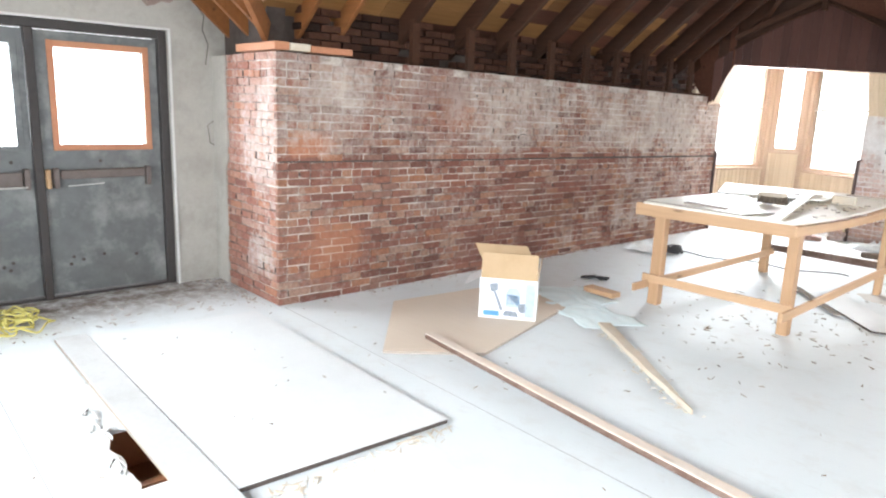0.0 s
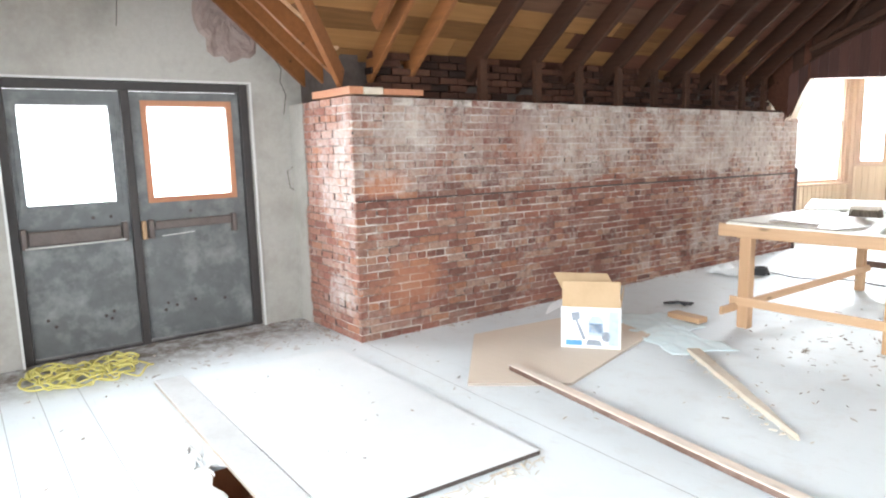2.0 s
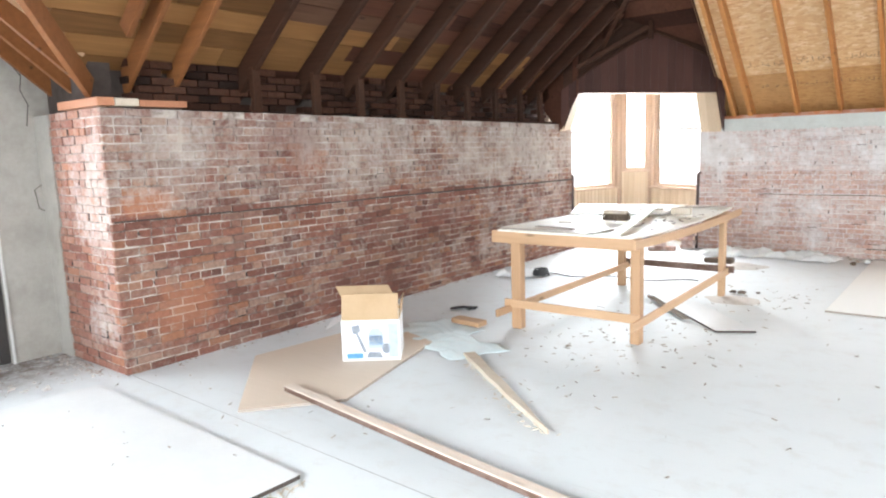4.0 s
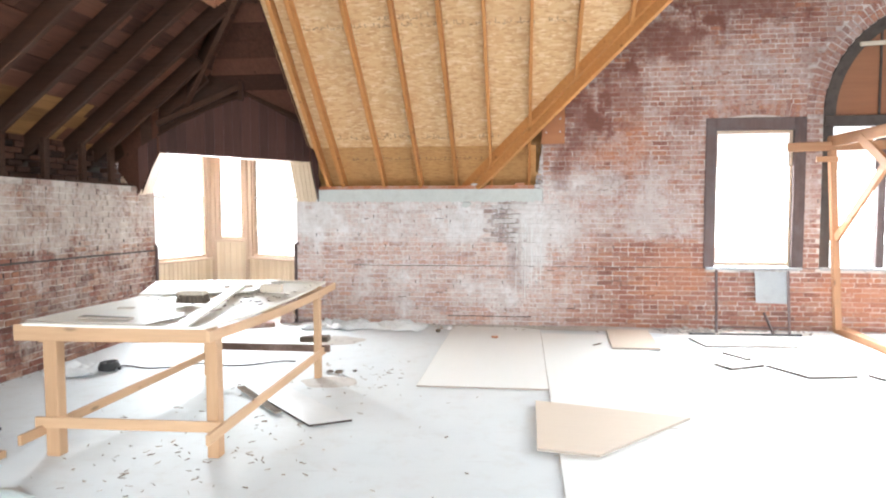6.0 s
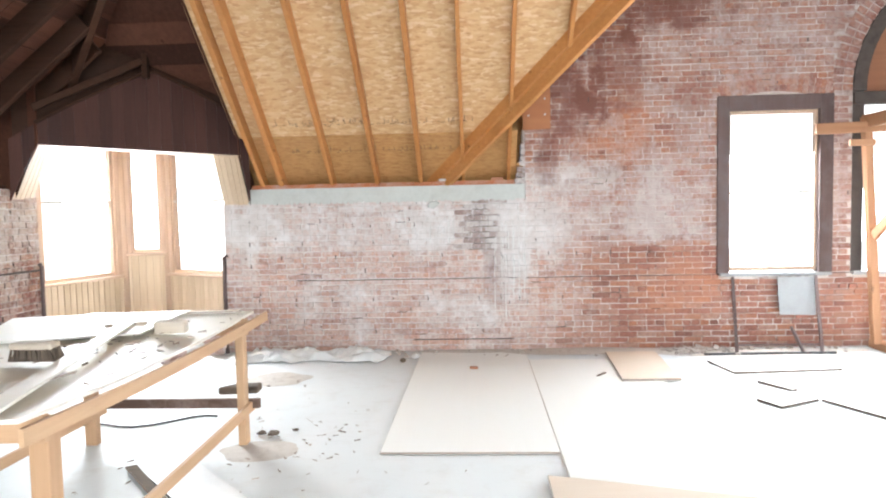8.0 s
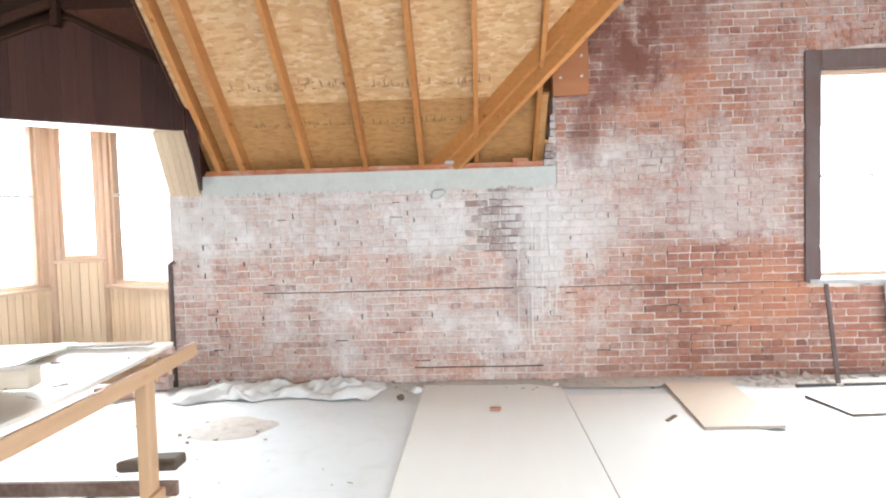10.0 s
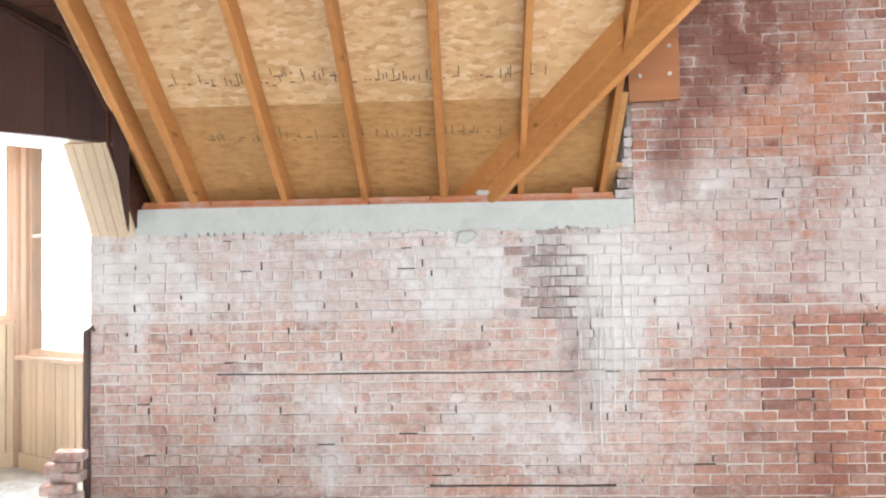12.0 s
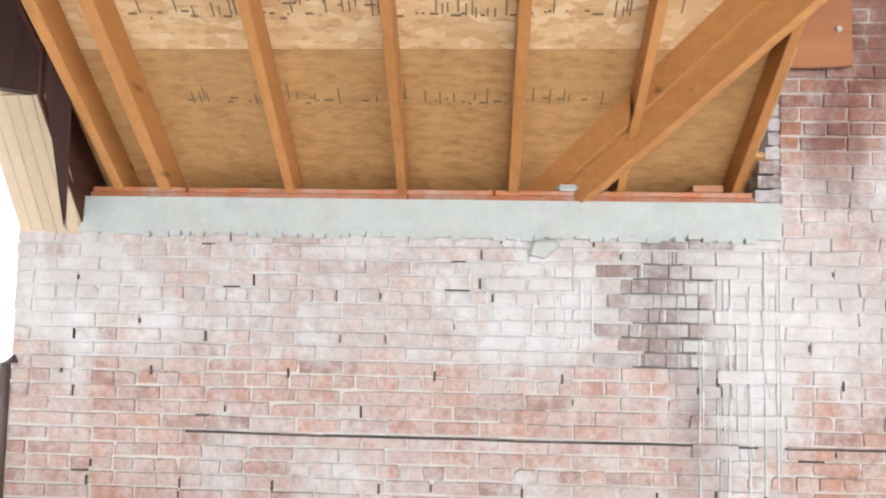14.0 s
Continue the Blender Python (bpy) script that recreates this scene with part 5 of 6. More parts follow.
bm = prism([on_face(-0.2, 1.9, 0.036), on_face(0, HB(0), 0.036), on_face(HLEN, HB(HLEN), 0.036), on_face(HLEN + 0.09, 1.8, 0.036), on_face(HLEN + 0.09, 3.05, 0.036), on_face(1.12, 3.62, 0.036), on_face(0.4, 3.62, 0.036), on_face(-0.2, 3.3, 0.036)], HN * 0.02)
part("backing", bm, m_old, header)
bm = tube([on_face(s, 3.25 - abs(s - 1.12) * 0.42 - 0.10 * abs(s - 1.12) ** 2, -0.012) for s in np.linspace(0.0, HLEN, 24)], 0.02, 6)
part("edge_moulding", bm, m_old, header)
# light soffit and the two sloping cheeks
bm = prism([on_face(0, HB(0) + 0.002, 0.03), on_face(HLEN, HB(HLEN) + 0.002, 0.03), on_face(HLEN - 0.25, HB(HLEN) + 0.01, 0.5), on_face(0.2, HB(0) + 0.01, 0.45)], (0, 0, 0.02))
part("soffit", bm, m_bead, header, "pale beadboard soffit")
for k in range(5):
    f0, f1 = k / 5, (k + 1) / 5 - 0.012
    # right cheek: from the top of the far brick wall up to the panel
    lo0, lo1 = Vector((2.04 - 0.30 * f0, 0.0, 1.79)), Vector((2.04 - 0.30 * f1, 0.0, 1.79))
    hi0, hi1 = Vector((2.10 - 0.33 * f0, -0.41 + 0.03 * f0, 2.36)), Vector((2.10 - 0.33 * f1, -0.41 + 0.03 * f1, 2.36))
    part("cheek_board", prism([lo0, lo1, hi1, hi0], (0.01, 0.025, 0.012), 0.002), m_bead, header, "pale beadboard cheek")
    lo0, lo1 = Vector((0.0, -1.30 + 0.36 * f0, 1.89)), Vector((0.0, -1.30 + 0.36 * f1, 1.89))
    hi0, hi1 = Vector((0.34 - 0.05 * f0, -1.363 + 0.32 * f0, 2.44)), Vector((0.34 - 0.05 * f1, -1.363 + 0.32 * f1, 2.44))
    part("cheek_board", prism([lo0, lo1, hi1, hi0], (-0.025, 0.01, 0.012), 0.002), m_bead, header, "pale beadboard cheek")

BAY = [Vector((-0.46, -0.86, 0)), Vector((0.06, 0.76, 0)), Vector((0.57, 0.93, 0)), Vector((1.95, 0.22, 0))]


def bay_wall(name, p, q, sill, wide, label, jamb0, jamb1):
    """One face of the turret: boarded below the sill, a window above it."""
    d = (q - p).normalized()
    nrm = Vector((-d.y, d.x, 0))
    L = (q - p).length
    def at(s, z, back=0.0):
        v = p + d * s + nrm * back
        return (v.x, v.y, z)
    w = thing(name, tuple(p.lerp(q, 0.5)), label, "window", kind="structure")
    def slab(nm, s0, s1, z0, z1, b0, b1, mat, lab="", bev=0.003):
        return part(nm, prism([at(s0, z0, b0), at(s1, z0, b0), at(s1, z1, b0), at(s0, z1, b0)], nrm * (b1 - b0), bev), mat, w, lab)
    slab("wall_core", 0, L, 0, sill - 0.02, 0.03, 0.2, m_bead, bev=0)
    k = max(2, int(L / 0.085))
    for i in range(k):
        slab("wall_board", i * L / k + 0.003, (i + 1) * L / k - 0.003, 0.06, sill - 0.03, 0.006 + random.uniform(-0.002, 0.002), 0.03, m_bead)
    slab("baseboard", 0, L, 0, 0.12, -0.012, 0.006, m_bead)
    slab("window_sill", jamb0 - 0.06, L - jamb1 + 0.06, sill - 0.035, sill, -0.05, 0.12, m_casing)
    slab("casing", 0.0, jamb0, sill, 2.98, 0.0, 0.14, m_casing)
    slab("casing", L - jamb1, L, sill, 2.98, 0.0, 0.14, m_casing)
    slab("window_head", 0, L, 2.92, 3.1, 0.0, 0.14, m_casing)
    fr = slab("sash", jamb0, jamb0 + 0.035, sill, 2.92, 0.03, 0.08, m_casing)
    slab("sash", L - jamb1 - 0.035, L - jamb1, sill, 2.92, 0.03, 0.08, m_casing)
    slab("sash", jamb0 + 0.035, L - jamb1 - 0.035, sill, sill + 0.045, 0.03, 0.08, m_casing)
    if wide:
        slab("meeting_rail", jamb0 + 0.035, L - jamb1 - 0.035, 1.86, 1.89, 0.035, 0.075, m_bar_light)
    g = slab("glass", jamb0 + 0.03, L - jamb1 - 0.03, sill + 0.03, 2.93, 0.052, 0.057, m_glass, bev=0)
    g.visible_shadow = False
    return w


bay_wall("window_1", BAY[0], BAY[1], 0.91, True, "tall turret sash window with pale wooden casing", 0.52, 0.11)
bay_wall("window_2", BAY[1], BAY[2], 1.19, False, "narrow turret window between two casings", 0.10, 0.07)
bay_wall("window_3", BAY[2], BAY[3], 0.91, True, "tall turret sash window with pale wooden casing beside the far wall", 0.10, 0.10)
for p in BAY[1:3]:
    solid("corner_post", tube([(p.x, p.y + 0.02, 0.0), (p.x, p.y + 0.02, 3.0)], 0.05, 8), m_casing, "pale wooden post at the corner of the turret", "post", kind="structure")
bm = prism([(p.x, p.y, 3.0) for p in BAY] + [(2.0, -0.2, 3.0), (0.2, -1.2, 3.0)], (0, 0, 0.03))
solid("ceiling_bay", bm, m_bead, "pale boarded turret ceiling", "ceiling", kind="structure")
bm = bmesh.new()
box(bm, -0.6, -0.35, -1.0, -0.7, 0, 3.0)
box(bm, 1.74, 2.1, 0.32, 0.5, 0, 3.0)
solid("turret_jambs", bm, m_bead, "boarded jambs where the turret meets the brick walls", "wall", kind="structure")

# ---- the setting: sash window and arched window in the gable wall ----
sash = thing("window_4", (8.225, 0.0, 0.86), "sash window in a wide dark weathered wooden frame", "window", kind="structure")
for x0, x1, z0, z1 in ((7.575, 7.715, 0.86, 2.93), (8.73, 8.885, 0.86, 2.93), (7.715, 8.73, 2.76, 2.93)):
    part("window_frame", bbox(x0, x1, -0.028, 0.12, z0, z1, 0.006), m_frame_dark, sash)
for x0, x1, z0, z1 in ((7.715, 7.745, 0.9, 2.76), (8.695, 8.73, 0.9, 2.76), (7.745, 8.695, 2.72, 2.76), (7.745, 8.695, 0.9, 0.945)):
    part("sash_rail", bbox(x0, x1, 0.03, 0.09, z0, z1, 0.004), m_casing, sash)
part("meeting_rail", bbox(7.745, 8.66, 0.04, 0.08, 1.80, 1.83, 0.003), m_bar_light, sash)
part("muntin", bbox(8.205, 8.222, 0.05, 0.07, 0.945, 1.80, 0.002), m_bar_light, sash)
part("window_sill", bbox(7.60, 8.87, -0.06, 0.2, 0.845, 0.88, 0.005), m_grey_plate, sash)
part("glass", bbox(7.72, 8.70, 0.055, 0.06, 0.92, 2.75, 0.001), m_glass, sash).visible_shadow = False

archw = thing("window_5", (ARCH_X, 0.0, ARCH_SILL), "large arched window, its head closed with brown plywood", "window", kind="structure")
bm = bmesh.new()
arc = [(ARCH_X + ARCH_R * math.cos(a), ARCH_Z + ARCH_R * math.sin(a)) for a in np.linspace(math.pi, 0, 33)]
ins = [(ARCH_X + (ARCH_R - 0.15) * math.cos(a), ARCH_Z + (ARCH_R - 0.15) * math.sin(a)) for a in np.linspace(math.pi, 0, 33)]
for i in range(32):
    prism([(arc[i][0], -0.012, arc[i][1]), (arc[i + 1][0], -0.012, arc[i + 1][1]), (ins[i + 1][0], -0.012, ins[i + 1][1]), (ins[i][0], -0.012, ins[i][1])], (0, 0.14, 0), bm=bm)
part("arched_frame", bm, m_gap, archw, "blackened arched frame")
part("infill", prism([(x, 0.04, z) for x, z in ins], (0, 0.03, 0)), m_infill, archw, "brown plywood infill in the arch")
part("batten", bbox(9.80, 9.83, 0.02, 0.04, 2.95, 4.18, 0.003), m_gap, archw)
part("batten", beam((9.52, -0.03, 3.87), (11.2, -0.03, 3.95), 0.03, 0.055, 0.003), m_rough_plank, archw, "pale stick nailed across the arch")
part("transom", bbox(9.11, 12.09, -0.02, 0.12, 2.80, 2.94, 0.005), m_gap, archw, "dark transom")
for x0, x1, m in ((9.10, 9.235, m_gap), (9.83, 9.93, m_frame_dark), (11.2, 11.3, m_frame_dark), (11.965, 12.10, m_gap)):
    part("mullion", bbox(x0, x1, 0.0, 0.12, 0.88, 2.80, 0.005), m, archw)
part("window_sill", bbox(9.11, 12.09, -0.06, 0.2, 0.845, 0.885, 0.005), m_grey_plate, archw)
part("glass", bbox(9.235, 11.965, 0.055, 0.06, 0.9, 2.8, 0.001), m_glass, archw).visible_shadow = False

# skylight in the left slope
light = thing("skylight", (1.78, -2.6, z_left(1.78)), "roof window with an orange timber curb in the dark slope", "skylight", kind="structure")
for a, c in (((1.60, -2.95), (1.60, -2.30)), ((1.96, -2.95), (1.96, -2.30)), ((1.60, -2.95), (1.96, -2.95)), ((1.60, -2.30), (1.96, -2.30))):
    part("curb", beam((a[0], a[1], z_left(a[0]) - 0.02), (c[0], c[1], z_left(c[0]) - 0.02), 0.035, 0.12, 0.003), m_orange_bare, light)
g = part("glass", prism([(1.60, -2.95, z_left(1.60) + 0.05), (1.96, -2.95, z_left(1.96) + 0.05), (1.96, -2.30, z_left(1.96) + 0.05), (1.60, -2.30, z_left(1.60) + 0.05)], (0, 0, 0.006)), m_glass, light)
g.visible_shadow = False

# bright overcast distance outside the windows
bm = bmesh.new()
prism([(-70, 60, -20), (90, 60, -20), (90, 60, 60), (-70, 60, 60)], (0, 1, 0), bm=bm)
prism([(-60, -80, -20), (-60, 60, -20), (-60, 60, 60), (-60, -80, 60)], (-1, 0, 0), bm=bm)
solid("backdrop", bm, m_haze, "bright white overcast distance", "sky", kind="structure")

# ---- things: the work table and what lies on it ----
TZ = 0.945
table = thing("work_table", (2.43, -4.3, 0), "large site-built softwood work table with a plywood top", "table")
top_bm = bmesh.new()
nx, ny = 8, 16
g = []
for j in range(ny + 1):
    row = []
    for i in range(nx + 1):
        u, v = i / nx, j / ny
        x = 1.72 + (3.02 - 1.72) * u
        y = -5.58 + (-2.86 + 5.58) * v
        row.append(top_bm.verts.new((x, y, TZ - 0.02 - 0.035 * math.sin(math.pi * v) * u + 0.006 * noise.noise(Vector((x * 2, y * 2, 0))))))
    g.append(row)
for j in range(ny):
    for i in range(nx):
        top_bm.faces.new((g[j][i], g[j][i + 1], g[j + 1][i + 1], g[j + 1][i]))
ex = bmesh.ops.extrude_face_region(top_bm, geom=top_bm.faces[:])
bmesh.ops.translate(top_bm, verts=[q for q in ex["geom"] if isinstance(q, bmesh.types.BMVert)], vec=(0, 0, 0.018))
bmesh.ops.recalc_face_normals(top_bm, faces=top_bm.faces[:])
part("tabletop", top_bm, m_ply_table, table, "scuffed plywood sheet")
for x, y, w, d in ((1.85, -5.45, 0.10, 0.09), (2.97, -5.36, 0.085, 0.09), (1.88, -3.2, 0.085, 0.07), (3.03, -3.2, 0.06, 0.085)):
    part("leg", bbox(x - w / 2, x + w / 2, y - d / 2, y + d / 2, 0, TZ - 0.06, 0.005), m_lumber_z, table)
part("apron", beam((1.62, -5.52, 0.870), (3.03, -5.43, 0.862), 0.04, 0.112, 0.004), m_lumber_x, table)
part("apron", beam((1.80, -3.13, 0.86), (3.06, -3.13, 0.86), 0.04, 0.12, 0.004), m_lumber_x, table)
part("apron", beam((1.79, -5.50, 0.86), (1.82, -2.95, 0.865), 0.035, 0.12, 0.004), m_lumber_y, table)
bm = bmesh.new()
rings = []
for i in range(15):
    v = i / 14
    y = -5.62 + v * 2.86
    z = 0.885 - 0.03 * math.sin(math.pi * v)
    x = 3.045 + 0.03 * v
    rings.append([bm.verts.new(p) for p in ((x, y, z - 0.035), (x + 0.022, y, z - 0.035), (x + 0.022, y, z + 0.035), (x, y, z + 0.035))])
for r, q in zip(rings, rings[1:]):
    for k in range(4):
        bm.faces.new((r[k], r[(k + 1) % 4], q[(k + 1) % 4], q[k]))
bm.faces.new(rings[0][::-1])
bm.faces.new(rings[-1])
bmesh.ops.recalc_face_normals(bm, faces=bm.faces[:])
part("apron", bm, m_lumber_y, table, "bowed side rail")
part("stretcher", beam((1.74, -5.51, 0.245), (3.03, -5.42, 0.225), 0.025, 0.075, 0.003), m_lumber_x, table)
part("stretcher", beam((1.78, -5.72, 0.185), (1.94, -3.12, 0.25), 0.025, 0.07, 0.003), m_lumber_y, table)
part("stretcher", beam((3.035, -5.62, 0.20), (3.075, -3.08, 0.27), 0.025, 0.075, 0.003), m_lumber_y, table)
part("stretcher", beam((1.84, -3.145, 0.29), (3.14, -3.145, 0.29), 0.03, 0.07, 0.003), m_stud_side, table, "dark reddish stretcher")

FT = TZ + 0.0


def flat_board(name, pts, z, thick, mat, label, category, group="", bev=0.002):
    bm = prism([(x, y, z) for x, y in pts], (0, 0, thick), bev)
    for f in bm.faces:
        f.material_index = 1 if abs(f.normal.z) < 0.9 else 0
    mats = [mat, m_ply_edge] if not isinstance(mat, list) else mat
    return solid(name, bm, mats, label, category, group)


flat_board("plywood_scrap", [(1.70, -5.52), (2.62, -5.60), (2.80, -4.85), (1.75, -4.60)], TZ - 0.002, 0.012, m_ply_table, "thin plywood offcut lying on the work table", "plywood")
solid("plywood_scrap", prism([(1.35, -3.25, TZ + 0.012), (2.55, -2.92, TZ + 0.006), (2.62, -3.85, TZ + 0.0), (1.70, -4.15, TZ + 0.0)], (0, 0, 0.012), 0.002), m_ply_table, "loose plywood sheet overhanging the back of the work table", "plywood")
solid("wooden_strip", beam((2.92, -5.72, TZ + 0.022), (2.38, -3.55, TZ + 0.028), 0.10, 0.016, 0.002), m_ply_table, "long pale wooden strip across the work table", "board")
flat_board("wooden_strip", [(2.32, -2.98), (2.95, -2.92), (2.95, -2.99), (2.32, -3.05)], TZ + 0.004, 0.012, m_ply_tan, "thin strip near the table's edge", "board")
flat_board("wooden_strip", [(2.02, -5.35), (2.42, -5.40), (2.42, -5.46), (2.02, -5.43)], TZ + 0.012, 0.012, m_dark_scrap, "short dark strip on the work table", "board")
brush = thing("scrubbing_brush", (2.44, -4.62, TZ), "wooden block brush with dark worn bristles on the table", "brush")
bm = bbox(2.33, 2.56, -4.67, -4.575, TZ + 0.075, TZ + 0.11, 0.01)
part("back", bm, m_rough_plank, brush)
bm = bmesh.new()
for i in range(22):
    for j in range(8):
        x, y = 2.345 + i * 0.0095, -4.66 + j * 0.011
        prism([(x, y, TZ + 0.014), (x + 0.008, y, TZ + 0.014), (x + 0.008, y + 0.009, TZ + 0.014), (x, y + 0.009, TZ + 0.014)], (random.uniform(-0.012, 0.012), random.uniform(-0.008, 0.008), 0.068), bm=bm)
for v in bm.verts:
    if v.co.z < TZ + 0.02:
        v.co.x += (v.co.x - 2.445) * 0.22
        v.co.y += (v.co.y + 4.62) * 0.15
part("bristles", bm, m_dark_scrap, brush, "dark bristles", "stuff")
for x, y, r, s, z in ((2.76, -3.72, 0.12, (0.19, 0.10, 0.075), 0.0), (2.25, -4.25, 0.9, (0.09, 0.06, 0.03), 0.012), (2.08, -4.95, 0.2, (0.12, 0.05, 0.02), 0.012), (2.42, -3.55, 0.1, (0.16, 0.05, 0.03), 0.014), (2.28, -3.62, 0.6, (0.05, 0.03, 0.03), 0.014)):
    bm = bmesh.new()
    vs = box(bm, -s[0] / 2, s[0] / 2, -s[1] / 2, s[1] / 2, 0, s[2])
    bmesh.ops.bevel(bm, geom=bm.edges[:], offset=0.004, segments=1, affect='EDGES')
    bmesh.ops.transform(bm, matrix=Matrix.Translation((x, y, TZ + z - 0.012)) @ Matrix.Rotation(r, 4, 'Z'), verts=bm.verts)
    solid("wooden_block", bm, m_rough_plank, "small offcut block on the work table", "wood block", "offcuts on the table")


def litter(n, region, size, seed, z=0.0, thick=0.008):
    """Chips and splinters scattered over a patch."""
    rnd = random.Random(seed)
    bm = bmesh.new()
    made = 0
    while made < n:
        x, y = region(rnd)
        a = rnd.uniform(0, math.pi)
        L = rnd.uniform(0.3, 1.0) * size
        w = rnd.uniform(0.002, 0.0055) if rnd.random() < 0.88 else rnd.uniform(0.007, 0.016)
        d, s = Vector((math.cos(a), math.sin(a), 0)) * L / 2, Vector((-math.sin(a), math.cos(a), 0)) * w / 2
        c = Vector((x, y, z + 0.001))
        t = rnd.uniform(-0.004, 0.008)
        prism([c - d - s, c + d - s * 0.4, c + d + s * 0.3 + Vector((0, 0, max(t, 0))), c - d + s], (0, 0, rnd.uniform(0.3, 1) * thick), bm=bm)
        made += 1
    return bm


solid("wood_chips", litter(120, lambda r: (min(2.97, max(1.8, r.gauss(2.55, 0.32))), min(-3.0, max(-5.4, r.gauss(-3.95, 0.55)))), 0.06, 3, TZ - 0.010, 0.007), m_chip, "chips and splinters strewn over the table", "debris", kind="stuff")
solid("wood_chips", litter(150, lambda r: (min(4.3, max(0.6, r.gauss(2.75, 0.55))), min(-2.6, max(-7.4, r.gauss(-5.4, 0.8)))), 0.055, 4, 0.0, 0.005), m_chip, "dark chips and splinters on the floor round the table", "debris", kind="stuff")
solid("wood_chips", litter(55, lambda r: (min(4.5, max(2.6, r.gauss(3.35, 0.3))), r.gauss(-3.3, 0.5)), 0.06, 6, 0.0, 0.005), m_chip, "splinters at the foot of the table", "debris", kind="stuff")
solid("floor_litter", litter(220, lambda r: (r.uniform(-1.1, 6.5), r.uniform(-10.8, -1.0)), 0.045, 5, 0.0, 0.005), m_chip, "stray splinters and grit across the floor", "debris", kind="stuff")
solid("floor_litter", litter(90, lambda r: (r.uniform(-1.12, -0.2), r.uniform(-10.2, -8.4)), 0.06, 15), m_rubble, "flakes of plaster on the floor before the doors", "debris", kind="stuff")

# ---- things: by the doors ----
solid("wood_chips", litter(16, lambda r: (r.uniform(0.15, 2.35), r.uniform(-9.7, -8.65)), 0.035, 31, 0.0285, 0.003), m_chip, "fine splinters on the white board", "debris", kind="stuff")
solid("wood_chips", litter(90, lambda r: (2.49 + abs(r.gauss(0, 0.05)), r.uniform(-9.7, -8.6)), 0.08, 32, 0.0, 0.004), m_rough_plank, "pale splinters along the edge of the white board", "debris", kind="stuff")
# Near-black edge colour stands in for the shadow along the board's edge.
flat_board("white_sheet", [(-0.02, -9.761), (0.08, -8.54), (2.48, -8.598), (2.42, -9.79)], 0.004, 0.024, [m_sheet, m_gap], "large white smooth-faced board lying flat on the floor", "board", bev=0.0)
bm = beam((-0.08, -9.865, 0.021), (2.75, -9.90, 0.021), 0.20, 0.034, 0.004, wobble=0.002)
bm.normal_update()
for f in bm.faces:
    f.material_index = 0 if f.normal.z > 0.5 else 1
solid("plank", bm, [m_dusty, m_ply_edge], "grey dusty plank laid along the white board over the hole", "plank")
bm = bmesh.new()
rnd = random.Random(12)
for i in range(16):
    x = 1.08 + rnd.random() * 0.42 if i < 10 else 1.75 + rnd.random() * 0.4
    y = -10.10 + rnd.uniform(-0.035, 0.05) if i < 10 else -10.13 + rnd.uniform(-0.02, 0.02)
    L, w = rnd.uniform(0.05, 0.18), rnd.uniform(0.008, 0.028)
    k = rnd.uniform(-0.25, 0.25) * L
    prism([(x, y, 0.001), (x + L, y + k, 0.001), (x + L * 0.8, y + k + w * 0.6, 0.001), (x + 0.01, y + w, 0.001)], (0, 0, rnd.uniform(0.004, 0.014)), bm=bm)
jag = [(HOLE[0] + 0.7 * i / 14, HOLE[2] + rnd.uniform(0.0, 0.035)) for i in range(15)]
prism([(HOLE[0] - 0.01, HOLE[2] - 0.01, -0.02)] + [(x, y, -0.02) for x, y in jag] + [(HOLE[1] + 0.01, HOLE[2] - 0.01, -0.02)], (0, 0, 0.0205), bm=bm)
jag = [(HOLE[0] + rnd.uniform(0.0, 0.06), HOLE[2] + 0.3 * i / 8) for i in range(9)]
prism([(HOLE[0] - 0.01, HOLE[2] - 0.01, -0.021)] + [(x, y, -0.021) for x, y in jag] + [(HOLE[0] - 0.01, HOLE[3], -0.021)], (0, 0, 0.0205), bm=bm)
solid("broken_boards", bm, m_gypsum, "splintered pale floorboard ends round the hole", "broken boards", kind="stuff")
bm = bmesh.new()
rnd = random.Random(5)
pts = []
for i in range(270):
    a = i * 0.52 + rnd.uniform(-0.2, 0.2)
    r = 0.06 + 0.10 * abs(math.sin(i * 0.113)) + rnd.uniform(-0.03, 0.03)
    cx = -0.66 + 0.17 * math.sin(i * 0.067)
    cy = -10.33 + 0.27 * math.sin(i * 0.041 + 1)
    pts.append(Vector((cx + r * math.cos(a) * 1.15, cy + r * math.sin(a) * 1.1, 0.012 + 0.05 * max(0, 1 - r / 0.17) + 0.035 * (0.5 + 0.5 * math.sin(i * 1.9)))))
fine = []
for i in range(len(pts) - 1):
    p0, p1, p2, p3 = pts[max(i - 1, 0)], pts[i], pts[i + 1], pts[min(i + 2, len(pts) - 1)]
    for t in (0.0, 0.33, 0.66):
        fine.append(0.5 * ((2 * p1) + (p2 - p0) * t + (2 * p0 - 5 * p1 + 4 * p2 - p3) * t * t + (3 * p1 - p0 - 3 * p2 + p3) * t ** 3))
solid("rope", tube(fine, 0.0075, 6), m_rope, "tangled heap of yellow rope on the floor by the doors", "rope")

# floorboards showing near the doors
seams = bmesh.new()
for y, x0, x1 in ((-10.42, -1.1, 3.6), (-10.67, -1.1, 4.2), (-10.9, -1.1, 4.2), (-11.15, -1.1, 4.4)):
    box(seams, x0, x1, y, y + 0.0045, 0.0, 0.0015)
prism([(0.05, -8.262, 0), (5.3, -8.392, 0), (5.3, -8.386, 0), (0.05, -8.258, 0)], (0, 0, 0.0015), bm=seams)
solid("floor_seams", seams, m_seam, "dark seams between the floor sheets", "floor joints", kind="structure")

